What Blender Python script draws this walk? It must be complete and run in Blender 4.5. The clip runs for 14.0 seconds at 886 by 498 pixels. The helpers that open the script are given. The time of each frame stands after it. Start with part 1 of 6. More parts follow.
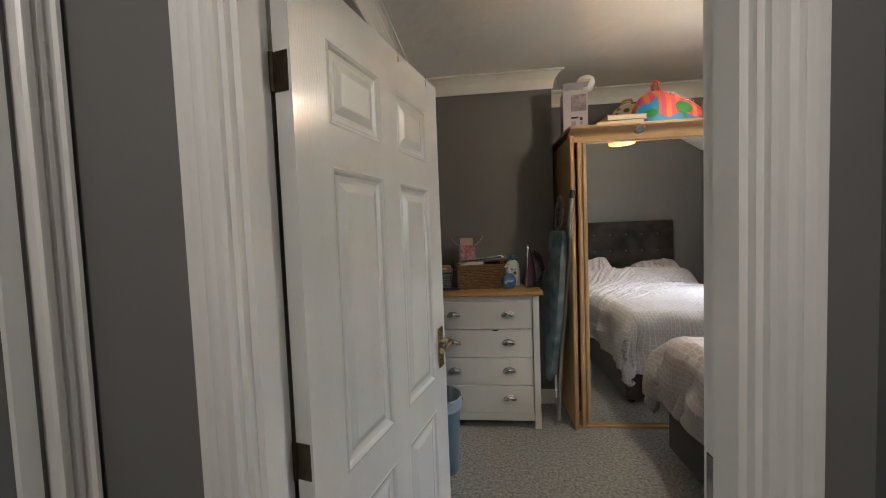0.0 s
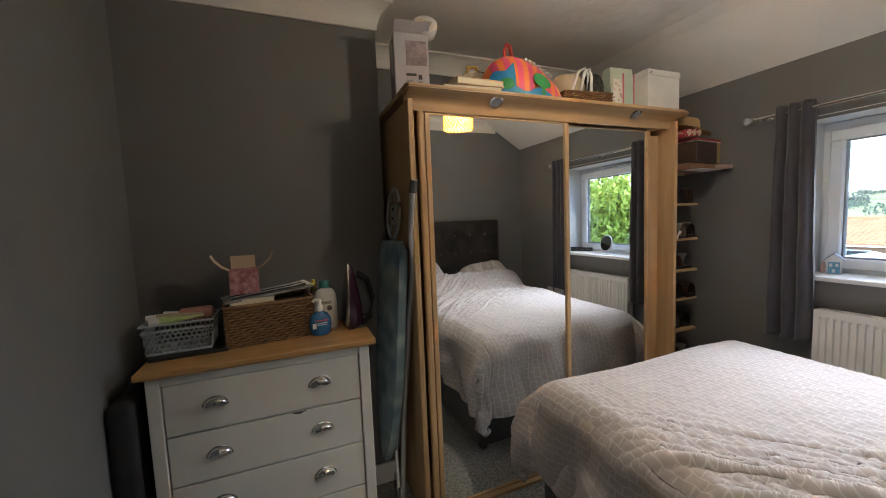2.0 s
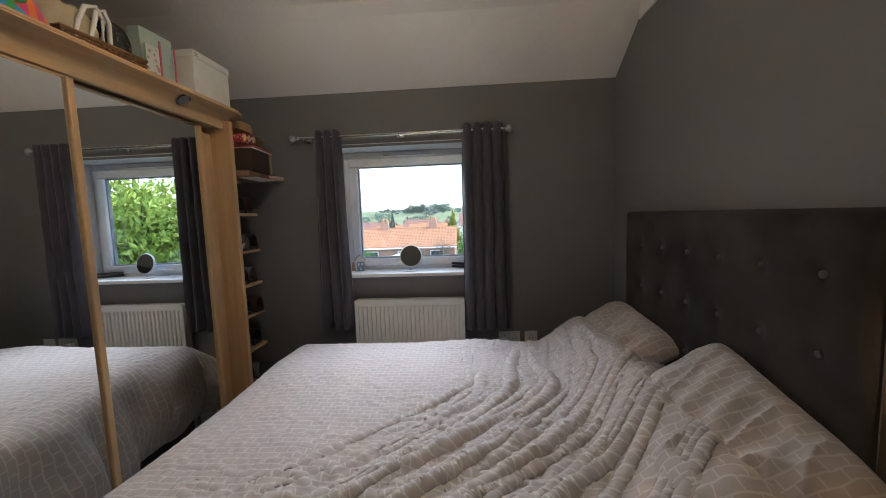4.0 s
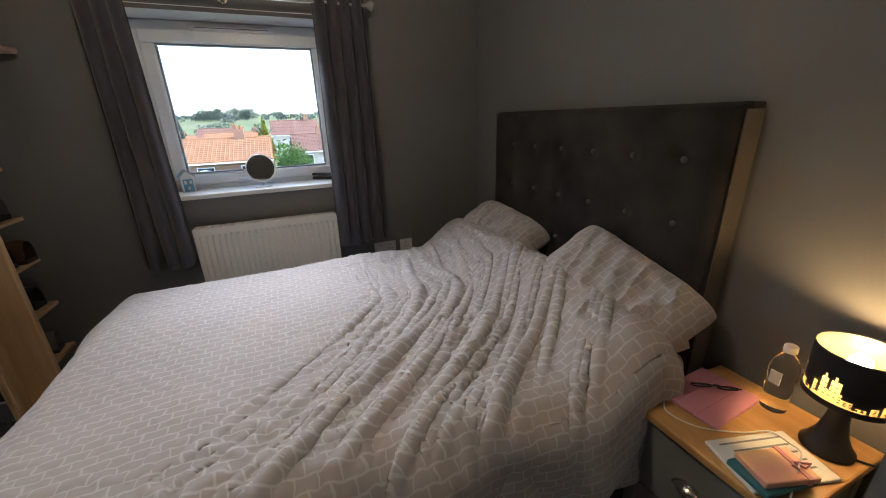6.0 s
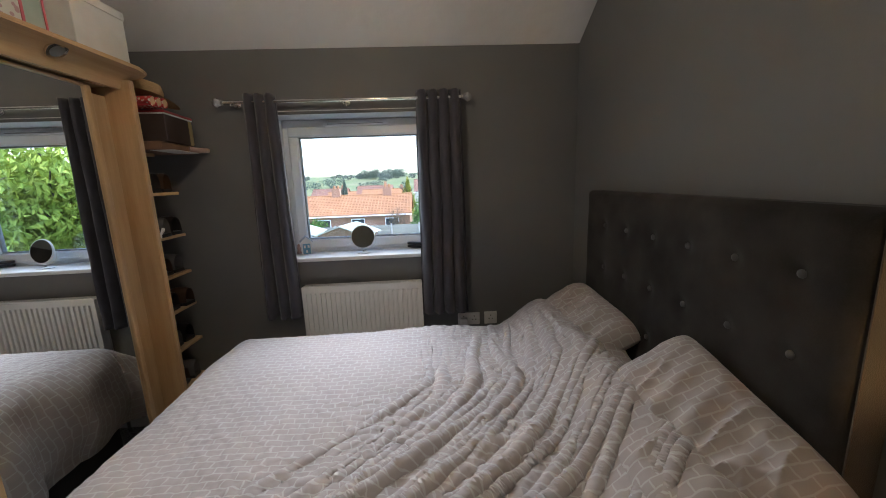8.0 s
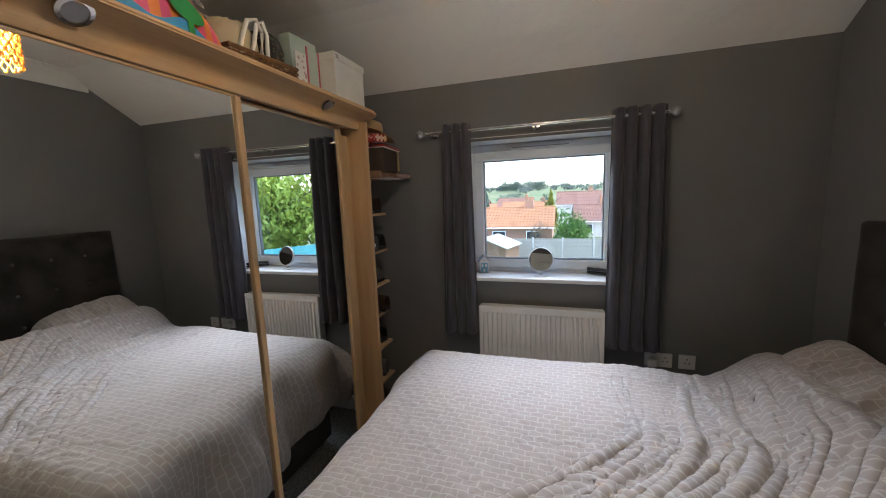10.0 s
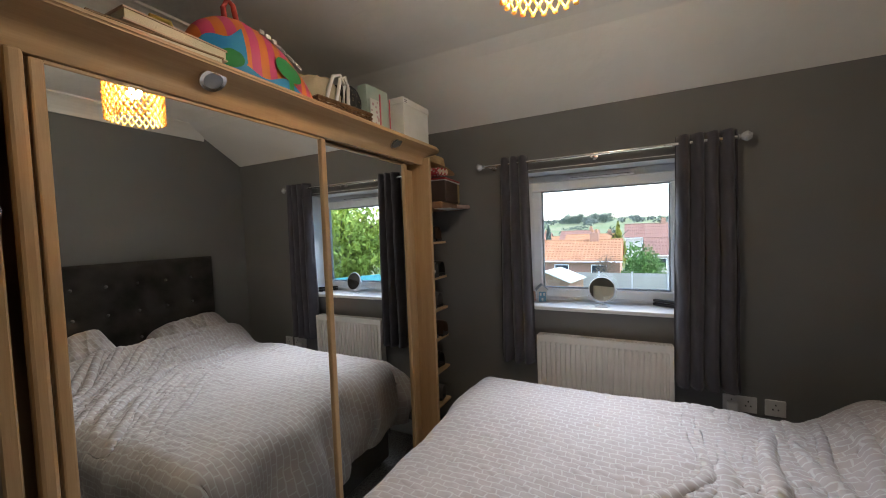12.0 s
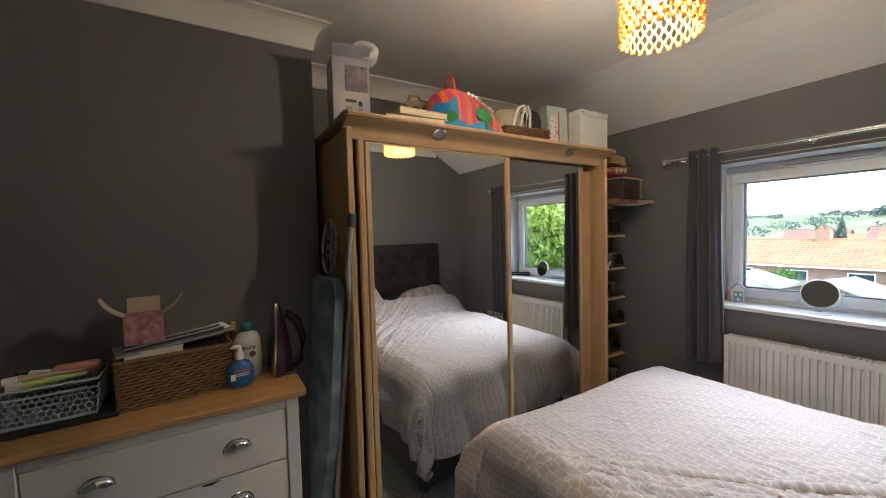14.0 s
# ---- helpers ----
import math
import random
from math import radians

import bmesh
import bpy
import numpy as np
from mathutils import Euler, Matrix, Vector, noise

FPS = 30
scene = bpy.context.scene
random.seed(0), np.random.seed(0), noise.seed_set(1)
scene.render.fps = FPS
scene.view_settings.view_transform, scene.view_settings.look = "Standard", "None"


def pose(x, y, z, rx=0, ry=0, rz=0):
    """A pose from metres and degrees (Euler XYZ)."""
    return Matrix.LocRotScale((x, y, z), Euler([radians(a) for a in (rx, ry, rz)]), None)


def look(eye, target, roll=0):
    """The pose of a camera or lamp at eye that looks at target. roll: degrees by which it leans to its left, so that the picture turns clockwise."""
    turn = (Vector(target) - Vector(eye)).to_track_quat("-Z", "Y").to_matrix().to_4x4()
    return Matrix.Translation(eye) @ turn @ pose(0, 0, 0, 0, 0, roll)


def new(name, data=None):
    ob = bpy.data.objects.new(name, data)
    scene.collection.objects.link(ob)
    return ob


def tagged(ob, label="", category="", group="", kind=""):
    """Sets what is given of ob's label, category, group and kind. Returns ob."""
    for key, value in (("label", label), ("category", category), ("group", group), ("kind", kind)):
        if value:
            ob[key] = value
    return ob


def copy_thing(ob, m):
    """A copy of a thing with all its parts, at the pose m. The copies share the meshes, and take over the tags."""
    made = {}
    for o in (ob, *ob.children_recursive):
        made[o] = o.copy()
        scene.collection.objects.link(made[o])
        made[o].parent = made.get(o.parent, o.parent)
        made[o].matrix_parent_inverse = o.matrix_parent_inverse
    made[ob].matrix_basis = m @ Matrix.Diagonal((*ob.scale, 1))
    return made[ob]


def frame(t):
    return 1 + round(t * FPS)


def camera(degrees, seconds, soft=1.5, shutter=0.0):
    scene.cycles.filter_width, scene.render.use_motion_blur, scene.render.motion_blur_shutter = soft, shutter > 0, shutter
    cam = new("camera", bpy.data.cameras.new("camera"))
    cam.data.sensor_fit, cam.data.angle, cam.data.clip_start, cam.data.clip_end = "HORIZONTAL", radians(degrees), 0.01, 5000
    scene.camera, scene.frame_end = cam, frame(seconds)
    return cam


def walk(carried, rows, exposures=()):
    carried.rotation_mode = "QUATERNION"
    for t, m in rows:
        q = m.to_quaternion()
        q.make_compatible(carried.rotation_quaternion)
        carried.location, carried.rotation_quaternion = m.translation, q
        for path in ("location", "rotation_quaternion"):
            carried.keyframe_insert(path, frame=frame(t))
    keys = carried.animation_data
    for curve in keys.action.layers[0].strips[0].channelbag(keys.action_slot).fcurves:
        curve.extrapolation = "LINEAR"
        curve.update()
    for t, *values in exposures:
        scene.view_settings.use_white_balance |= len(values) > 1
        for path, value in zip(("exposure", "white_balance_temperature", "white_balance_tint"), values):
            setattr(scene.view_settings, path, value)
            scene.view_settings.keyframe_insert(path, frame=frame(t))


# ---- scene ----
cam = camera(100.2, 14.0, soft=1.0)
PATH = [
    (0, (0.573, -0.35, 1.455), (0.372, 1.638, 1.353), -2.2),
    (0.5, (0.575, -0.083, 1.464), (0.614, 1.914, 1.361), -2.6),
    (1, (0.554, 0.172, 1.487), (0.814, 2.150, 1.366), -2.2),
    (1.5, (0.592, 0.454, 1.505), (1.110, 2.380, 1.358), -2.6),
    (2, (0.696, 0.653, 1.522), (1.433, 2.504, 1.355), -2.3),
    (2.5, (0.760, 0.774, 1.514), (1.862, 2.434, 1.342), -2.1),
    (3, (0.786, 0.936, 1.510), (2.400, 2.103, 1.326), -2.3),
    (3.5, (0.835, 0.980, 1.507), (2.706, 1.662, 1.316), -2.3),
    (4, (0.893, 0.986, 1.498), (2.881, 1.120, 1.318), -2.0),
    (4.2, (0.906, 1.072, 1.500), (2.892, 0.939, 1.303), -2.2),
    (6.3, (1.077, 1.263, 1.463), (2.810, 0.509, 0.808), -2.7),
    (6.5, (1.077, 1.240, 1.470), (2.839, 0.442, 0.964), -2.5),
    (7, (1.070, 1.165, 1.462), (2.857, 0.328, 1.135), -2.1),
    (7.5, (1.067, 1.024, 1.475), (2.950, 0.435, 1.144), -2.3),
    (8, (1.068, 0.991, 1.570), (3.031, 0.893, 1.201), -2.1),
    (8.5, (1.078, 1.022, 1.626), (3.027, 1.302, 1.279), -2.1),
    (9, (1.066, 1.150, 1.645), (2.992, 1.574, 1.311), -2.1),
    (11.3, (1.063, 1.295, 1.629), (2.887, 2.102, 1.478), -2.1),
    (11.5, (1.022, 1.302, 1.623), (2.848, 2.111, 1.509), -2.1),
    (12, (0.985, 1.215, 1.619), (2.762, 2.129, 1.526), -2.1),
    (12.5, (0.935, 1.078, 1.619), (2.539, 2.269, 1.527), -2.0),
    (13, (0.869, 0.988, 1.606), (2.169, 2.505, 1.517), -1.6),
    (13.5, (0.796, 0.879, 1.613), (1.889, 2.551, 1.520), -1.6),
    (14, (0.726, 0.741, 1.608), (1.761, 2.450, 1.517), -1.5),
]
walk(cam, [(t, look(eye, target, roll)) for t, eye, target, roll in PATH], exposures=((0.0, 4.2, 5850, 10), (1.0, 3.95, 5800, 10), (2.0, 3.85, 5900, 10), (2.6, 3.7, 5700, 10), (3.3, 3.25, 5750, 10), (4.0, 3.2, 5750, 10), (6.5, 3.2, 5850, 10), (9.0, 3.25, 5700, 10), (11.5, 3.3, 5850, 10), (13.0, 3.45, 5850, 10), (14.0, 3.8, 5900, 10)))

# ---- world, sun, lights, exposure ----
world = bpy.data.worlds.new("overcast_sky")
scene.world = world
world.use_nodes = True
wt = world.node_tree
sky = wt.nodes.new("ShaderNodeTexSky")
sky.sky_type = "NISHITA"
sky.sun_disc = False
sky.sun_elevation, sky.sun_rotation = radians(48), radians(200)
sky.air_density, sky.dust_density, sky.ozone_density = 1.0, 1.5, 0.6
wt.nodes["Background"].inputs["Strength"].default_value = 0.12
wt.links.new(sky.outputs["Color"], wt.nodes["Background"].inputs["Color"])
sun = new("sun", bpy.data.lights.new("sun", "SUN"))
sun.data.energy, sun.data.angle, sun.data.color = 0.38, radians(12), (1.0, 0.95, 0.88)
sun.matrix_world = look((0, 0, 30), (8, 14, 0))


def bulb(name, x, y, z, watts, colour, radius):
    ob = new(name, bpy.data.lights.new(name, "POINT"))
    ob.location = (x, y, z)
    ob.data.energy, ob.data.color, ob.data.shadow_soft_size = watts, colour, radius
    return ob


WARM = (1.0, 0.62, 0.28)
# assumed source, out of view, that brightens the landing side of the doorway
bulb("unseen_landing_light", 0.5, -1.1, 2.35, 1.4, (1.0, 0.88, 0.73), 0.08)
# area lamp added in the window opening to strengthen the sky's light
day = new("window_fill_light", bpy.data.lights.new("window_fill_light", "AREA"))
day.data.shape, day.data.size, day.data.size_y = "RECTANGLE", 0.76, 0.34
day.data.energy, day.data.color, day.data.spread = 0.64, (0.96, 0.98, 1.0), radians(86)
day.matrix_world = look((3.535, 1.40, 1.74), (3.535 - 0.70, 1.40 - 0.06, 1.74 - 0.74))

# ---- building helpers ----


def thing(name, label, category, at=(0, 0, 0), m=None, group=""):
    """An Empty at a thing's base; its parts are given in the thing's own space."""
    ob = new(name)
    ob.empty_display_size = 0.05
    ob.matrix_world = m if m is not None else Matrix.Translation(at)
    return tagged(ob, label, category, group)


def mesh_of(name, bm, material, smooth=False):
    bmesh.ops.recalc_face_normals(bm, faces=bm.faces[:])
    me = bpy.data.meshes.new(name)
    bm.to_mesh(me)
    bm.free()
    if smooth:
        me.polygons.foreach_set("use_smooth", [True] * len(me.polygons))
        me.set_sharp_from_angle(angle=radians(50))
    me.materials.append(material)
    return me


def part(name, bm, material, parent=None, label="", smooth=False):
    """One bmesh as one mesh object under a thing or a part."""
    ob = new(name, mesh_of(name, bm, material, smooth))
    ob.parent = parent
    if label:
        tagged(ob, label)
    return ob


def single(name, bm, material, label, category, m=None, smooth=False, group="", kind=""):
    """A thing of one mesh."""
    ob = new(name, mesh_of(name, bm, material, smooth))
    if m is not None:
        ob.matrix_world = m
    return tagged(ob, label, category, group, kind)


def structure(name, bm, material, label, category):
    return tagged(new(name, mesh_of(name, bm, material)), label, category, kind="structure")


def box(x0, y0, z0, x1, y1, z1, bevel=0.0, bm=None, seg=1):
    bm = bm or bmesh.new()
    made = bmesh.ops.create_cube(bm, size=1, matrix=Matrix.Translation(((x0 + x1) / 2, (y0 + y1) / 2, (z0 + z1) / 2)) @ Matrix.Diagonal((abs(x1 - x0), abs(y1 - y0), abs(z1 - z0), 1)))
    if bevel:
        vs = set(made["verts"])
        bmesh.ops.bevel(bm, geom=[e for e in bm.edges if e.verts[0] in vs], offset=bevel, segments=seg, affect="EDGES", profile=0.5)
    return bm


def lathe(profile, seg=24, bm=None, at=(0, 0, 0), axis="z", cap=True):
    """A surface of revolution from (radius, height) pairs."""
    bm = bm or bmesh.new()
    rings = []
    for r, h in profile:
        ring = []
        for i in range(seg):
            a = 2 * math.pi * i / seg
            p = (r * math.cos(a), r * math.sin(a), h)
            if axis == "x":
                p = (h, p[0], p[1])
            elif axis == "y":
                p = (p[0], h, p[1])
            ring.append(bm.verts.new((p[0] + at[0], p[1] + at[1], p[2] + at[2])))
        rings.append(ring)
    for a, b in zip(rings, rings[1:]):
        for i in range(seg):
            j = (i + 1) % seg
            bm.faces.new((a[i], a[j], b[j], b[i]))
    if cap:
        bm.faces.new(rings[0][::-1])
        bm.faces.new(rings[-1])
    return bm


def prism(poly, d0, d1, axis="y", bm=None):
    """A flat outline drawn out along an axis. x: outline in (y, z); y: in (x, z); z: in (x, y)."""
    bm = bm or bmesh.new()
    put = {"x": lambda a, b, d: (d, a, b), "y": lambda a, b, d: (a, d, b), "z": lambda a, b, d: (a, b, d)}[axis]
    lo = [bm.verts.new(put(a, b, d0)) for a, b in poly]
    hi = [bm.verts.new(put(a, b, d1)) for a, b in poly]
    n = len(poly)
    bm.faces.new(lo[::-1])
    bm.faces.new(hi)
    for i in range(n):
        j = (i + 1) % n
        bm.faces.new((lo[i], lo[j], hi[j], hi[i]))
    return bm


def tube(points, radius, seg=8, bm=None, closed=False):
    """A round bar along a line of points."""
    bm = bm or bmesh.new()
    pts = [Vector(p) for p in points]
    n = len(pts)
    rings = []
    ref = Vector((0, 0, 1))
    for i, p in enumerate(pts):
        a = pts[(i - 1) % n] if (closed or i) else p
        b = pts[(i + 1) % n] if (closed or i < n - 1) else p
        d = (b - a).normalized()
        u = d.cross(ref)
        if u.length < 0.15:
            u = d.cross(Vector((0.3, 1, 0)))
        u.normalize()
        w = d.cross(u)
        r = radius[i] if isinstance(radius, (list, tuple)) else radius
        rings.append([bm.verts.new(p + r * (math.cos(2 * math.pi * k / seg) * u + math.sin(2 * math.pi * k / seg) * w)) for k in range(seg)])
    pairs = list(zip(rings, rings[1:])) + ([(rings[-1], rings[0])] if closed else [])
    for a, b in pairs:
        for k in range(seg):
            j = (k + 1) % seg
            bm.faces.new((a[k], a[j], b[j], b[k]))
    if not closed:
        bm.faces.new(rings[0][::-1])
        bm.faces.new(rings[-1])
    return bm


def sheet(nu, nv, fn, bm=None, uv=None):
    """A grid of quads; fn(i / nu, j / nv) gives a place, uv(u, v) the cloth's own metres."""
    bm = bm or bmesh.new()
    vs = [[bm.verts.new(fn(i / nu, j / nv)) for j in range(nv + 1)] for i in range(nu + 1)]
    layer = bm.loops.layers.uv.verify() if uv else None
    for i in range(nu):
        for j in range(nv):
            f = bm.faces.new((vs[i][j], vs[i + 1][j], vs[i + 1][j + 1], vs[i][j + 1]))
            if uv:
                for loop, (a, b) in zip(f.loops, ((i, j), (i + 1, j), (i + 1, j + 1), (i, j + 1))):
                    loop[layer].uv = uv(a / nu, b / nv)
    return bm


def n3(x, y, z=0.0):
    return noise.noise(Vector((x, y, z)))


# ---- materials ----


def material(name, c1, c2=None, scale=4.0, rough=0.6, metal=0.0, bump=0.0, bump_scale=60.0, stretch=(1, 1, 1), detail=4.0, rough_var=0.08, spec=0.5, sheen=0.0, coat=0.0, fine=0.12, distance=0.01, trans=0.0, alpha=1.0):
    """Painted, woven, wooden and metal surfaces: two colours mixed by noise at two scales, with fine relief."""
    m = bpy.data.materials.new(name)
    m.use_nodes = True
    nt = m.node_tree
    nd, lk = nt.nodes, nt.links
    b = nd["Principled BSDF"]
    c2 = c2 or tuple(v * 0.86 for v in c1)
    co = nd.new("ShaderNodeTexCoord")
    mp = nd.new("ShaderNodeMapping")
    mp.inputs["Scale"].default_value = stretch
    lk.new(co.outputs["Object"], mp.inputs["Vector"])
    n1 = nd.new("ShaderNodeTexNoise")
    n1.inputs["Scale"].default_value, n1.inputs["Detail"].default_value = scale, detail
    n2 = nd.new("ShaderNodeTexNoise")
    n2.inputs["Scale"].default_value, n2.inputs["Detail"].default_value = bump_scale, 3.0
    lk.new(mp.outputs["Vector"], n1.inputs["Vector"])
    lk.new(mp.outputs["Vector"], n2.inputs["Vector"])
    ramp = nd.new("ShaderNodeValToRGB")
    ramp.color_ramp.elements[0].position, ramp.color_ramp.elements[1].position = 0.3, 0.7
    ramp.color_ramp.elements[0].color, ramp.color_ramp.elements[1].color = (*c1, 1), (*c2, 1)
    mixer = nd.new("ShaderNodeMath")
    mixer.operation = "MULTIPLY_ADD"
    mixer.inputs[1].default_value, mixer.inputs[2].default_value = fine, 0.0
    lk.new(n2.outputs["Fac"], mixer.inputs[0])
    add = nd.new("ShaderNodeMath")
    add.operation = "ADD"
    lk.new(n1.outputs["Fac"], add.inputs[0])
    lk.new(mixer.outputs[0], add.inputs[1])
    sub = nd.new("ShaderNodeMath")
    sub.operation = "SUBTRACT"
    sub.inputs[1].default_value = fine / 2
    lk.new(add.outputs[0], sub.inputs[0])
    lk.new(sub.outputs[0], ramp.inputs["Fac"])
    lk.new(ramp.outputs["Color"], b.inputs["Base Color"])
    rr = nd.new("ShaderNodeMapRange")
    rr.inputs["To Min"].default_value, rr.inputs["To Max"].default_value = max(0.02, rough - rough_var), min(1, rough + rough_var)
    lk.new(n1.outputs["Fac"], rr.inputs["Value"])
    lk.new(rr.outputs["Result"], b.inputs["Roughness"])
    b.inputs["Metallic"].default_value = metal
    b.inputs["Specular IOR Level"].default_value = spec
    b.inputs["Sheen Weight"].default_value = sheen
    b.inputs["Coat Weight"].default_value = coat
    b.inputs["Transmission Weight"].default_value = trans
    if bump:
        bp = nd.new("ShaderNodeBump")
        bp.inputs["Strength"].default_value, bp.inputs["Distance"].default_value = bump, distance
        lk.new(n2.outputs["Fac"], bp.inputs["Height"])
        lk.new(bp.outputs["Normal"], b.inputs["Normal"])
    return m


def wood(name, light, dark, axis="x", rough=0.45, scale=1.0):
    """Veneer with long grain along an axis."""
    st = {"x": (0.6, 9, 9), "y": (9, 0.6, 9), "z": (9, 9, 0.6)}[axis]
    return material(name, light, dark, scale=3.2 * scale, rough=rough, bump=0.10, bump_scale=26 * scale, stretch=st, detail=6, fine=0.35, distance=0.004)


def brick_cloth(name, cell, line, w, h, gap):
    """Printed cloth: staggered rounded cells between pale lines, with a fine weave."""
    m = material(name, cell, tuple(v * 0.92 for v in cell), scale=6, rough=0.85, bump=0.12, bump_scale=700, sheen=0.25, spec=0.2, distance=0.002)
    nt = m.node_tree
    nd, lk = nt.nodes, nt.links
    b = nd["Principled BSDF"]
    old = b.inputs["Base Color"].links[0].from_socket
    uv = nd.new("ShaderNodeUVMap")
    wob = nd.new("ShaderNodeTexNoise")
    wob.inputs["Scale"].default_value = 22
    lk.new(uv.outputs["UV"], wob.inputs["Vector"])
    vm = nd.new("ShaderNodeVectorMath")
    vm.operation = "MULTIPLY_ADD"
    vm.inputs[1].default_value = (0.018, 0.014, 0)
    lk.new(wob.outputs["Color"], vm.inputs[0])
    lk.new(uv.outputs["UV"], vm.inputs[2])
    br = nd.new("ShaderNodeTexBrick")
    br.inputs["Scale"].default_value = 1.0
    br.inputs["Brick Width"].default_value, br.inputs["Row Height"].default_value = w, h
    br.inputs["Mortar Size"].default_value, br.inputs["Mortar Smooth"].default_value = gap, 0.6
    lk.new(vm.outputs["Vector"], br.inputs["Vector"])
    mix = nd.new("ShaderNodeMix")
    mix.data_type = "RGBA"
    mix.inputs["B"].default_value = (*line, 1)
    lk.new(br.outputs["Fac"], mix.inputs["Factor"])
    lk.new(old, mix.inputs["A"])
    lk.new(mix.outputs["Result"], b.inputs["Base Color"])
    return m


def glowing(name, colour, strength):
    m = bpy.data.materials.new(name)
    m.use_nodes = True
    b = m.node_tree.nodes["Principled BSDF"]
    b.inputs["Base Color"].default_value = (*colour, 1)
    b.inputs["Emission Color"].default_value = (*colour, 1)
    b.inputs["Emission Strength"].default_value = strength
    return m


def clear(name, colour=(1, 1, 1), rough=0.0, ior=1.45):
    m = bpy.data.materials.new(name)
    m.use_nodes = True
    b = m.node_tree.nodes["Principled BSDF"]
    b.inputs["Base Color"].default_value = (*colour, 1)
    b.inputs["Transmission Weight"].default_value = 1.0
    b.inputs["Roughness"].default_value = rough
    b.inputs["IOR"].default_value = ior
    return m


def mirror_surface(name, tint):
    m = bpy.data.materials.new(name)
    m.use_nodes = True
    b = m.node_tree.nodes["Principled BSDF"]
    b.inputs["Base Color"].default_value = (*tint, 1)
    b.inputs["Metallic"].default_value = 1.0
    b.inputs["Roughness"].default_value = 0.0
    return m


GREY_WALL = material("grey_wall_paint", (0.178, 0.175, 0.170), (0.158, 0.155, 0.150), scale=1.3, rough=0.72, bump=0.10, bump_scale=180, spec=0.3, distance=0.003)
CEILING = material("old_white_ceiling_paint", (0.80, 0.79, 0.77), (0.73, 0.72, 0.70), scale=1.1, rough=0.8, bump=0.35, bump_scale=9, fine=0.1, distance=0.02)
COVE = material("white_coving_paint", (0.76, 0.74, 0.70), (0.70, 0.68, 0.64), scale=3, rough=0.6, bump=0.05, bump_scale=40)
GLOSS = material("white_gloss_paint", (0.65, 0.65, 0.63), (0.61, 0.61, 0.59), scale=2.0, rough=0.22, bump=0.16, bump_scale=40, stretch=(7, 7, 0.8), rough_var=0.06, distance=0.003, coat=0.2)
GLOSS_FLAT = material("white_satin_paint", (0.80, 0.79, 0.77), (0.74, 0.73, 0.71), scale=3.0, rough=0.3, bump=0.05, bump_scale=30)
UPVC = material("white_upvc", (0.82, 0.84, 0.86), (0.78, 0.80, 0.82), scale=3, rough=0.28, bump=0.02, bump_scale=20)
CARPET = material("grey_fleck_carpet", (0.11, 0.108, 0.103), (0.48, 0.47, 0.45), scale=62, rough=0.95, bump=1.0, bump_scale=260, fine=0.9, spec=0.1, sheen=0.3, distance=0.010, detail=6)
OAK = wood("pale_oak_veneer", (0.52, 0.35, 0.185), (0.42, 0.265, 0.125), "x")
OAK_V = wood("pale_oak_veneer_upright", (0.52, 0.35, 0.185), (0.42, 0.265, 0.125), "z")
OAK_TOP = wood("honey_oak_top", (0.50, 0.29, 0.11), (0.40, 0.215, 0.07), "x", rough=0.38)
DRESSER_GREY = material("pale_grey_furniture_paint", (0.66, 0.645, 0.60), (0.62, 0.605, 0.56), scale=3, rough=0.42, bump=0.03, bump_scale=60)
GAP = material("dark_gap", (0.012, 0.012, 0.012), (0.02, 0.02, 0.02), rough=0.9)
CHROME = material("polished_chrome", (0.78, 0.77, 0.75), (0.7, 0.69, 0.67), rough=0.14, metal=1.0, rough_var=0.05)
BRASS = material("aged_brass", (0.62, 0.50, 0.30), (0.5, 0.39, 0.22), rough=0.25, metal=1.0)
OLD_BRASS = material("tarnished_brass", (0.085, 0.062, 0.040), (0.050, 0.037, 0.025), scale=30, rough=0.45, metal=0.7)
STEEL = material("dull_grey_steel", (0.34, 0.35, 0.36), (0.28, 0.29, 0.30), rough=0.4, metal=0.8)
MIRROR = mirror_surface("silvered_mirror_glass", (0.90, 0.92, 0.915))
VELVET = material("charcoal_plush_velvet", (0.017, 0.0145, 0.013), (0.055, 0.048, 0.043), scale=5, rough=0.9, bump=0.25, bump_scale=300, sheen=0.10, spec=0.12, detail=5, distance=0.002)
DIVAN = material("charcoal_divan_cloth", (0.045, 0.043, 0.045), (0.06, 0.057, 0.06), scale=8, rough=0.9, bump=0.3, bump_scale=600, sheen=0.3, spec=0.2, distance=0.002)
DUVET = brick_cloth("blush_printed_cotton", (0.42, 0.375, 0.365), (0.51, 0.495, 0.49), 0.050, 0.027, 0.0030)
SHEET = material("cream_fitted_sheet", (0.66, 0.60, 0.50), (0.60, 0.54, 0.44), scale=6, rough=0.85, bump=0.1, bump_scale=400, sheen=0.2)
CURTAIN = material("slate_curtain_cloth", (0.070, 0.065, 0.077), (0.055, 0.051, 0.061), scale=9, rough=0.9, bump=0.25, bump_scale=700, sheen=0.3, spec=0.2, distance=0.002)
RADIATOR = material("cream_radiator_enamel", (0.70, 0.68, 0.63), (0.64, 0.62, 0.57), scale=4, rough=0.35, bump=0.02, bump_scale=30)
PLASTIC = material("white_plastic", (0.74, 0.73, 0.71), (0.68, 0.67, 0.65), scale=5, rough=0.35)
BLACK = material("black_plastic", (0.012, 0.012, 0.013), (0.02, 0.02, 0.021), scale=6, rough=0.45)
GLASS = clear("window_glass", (0.93, 0.95, 0.945))

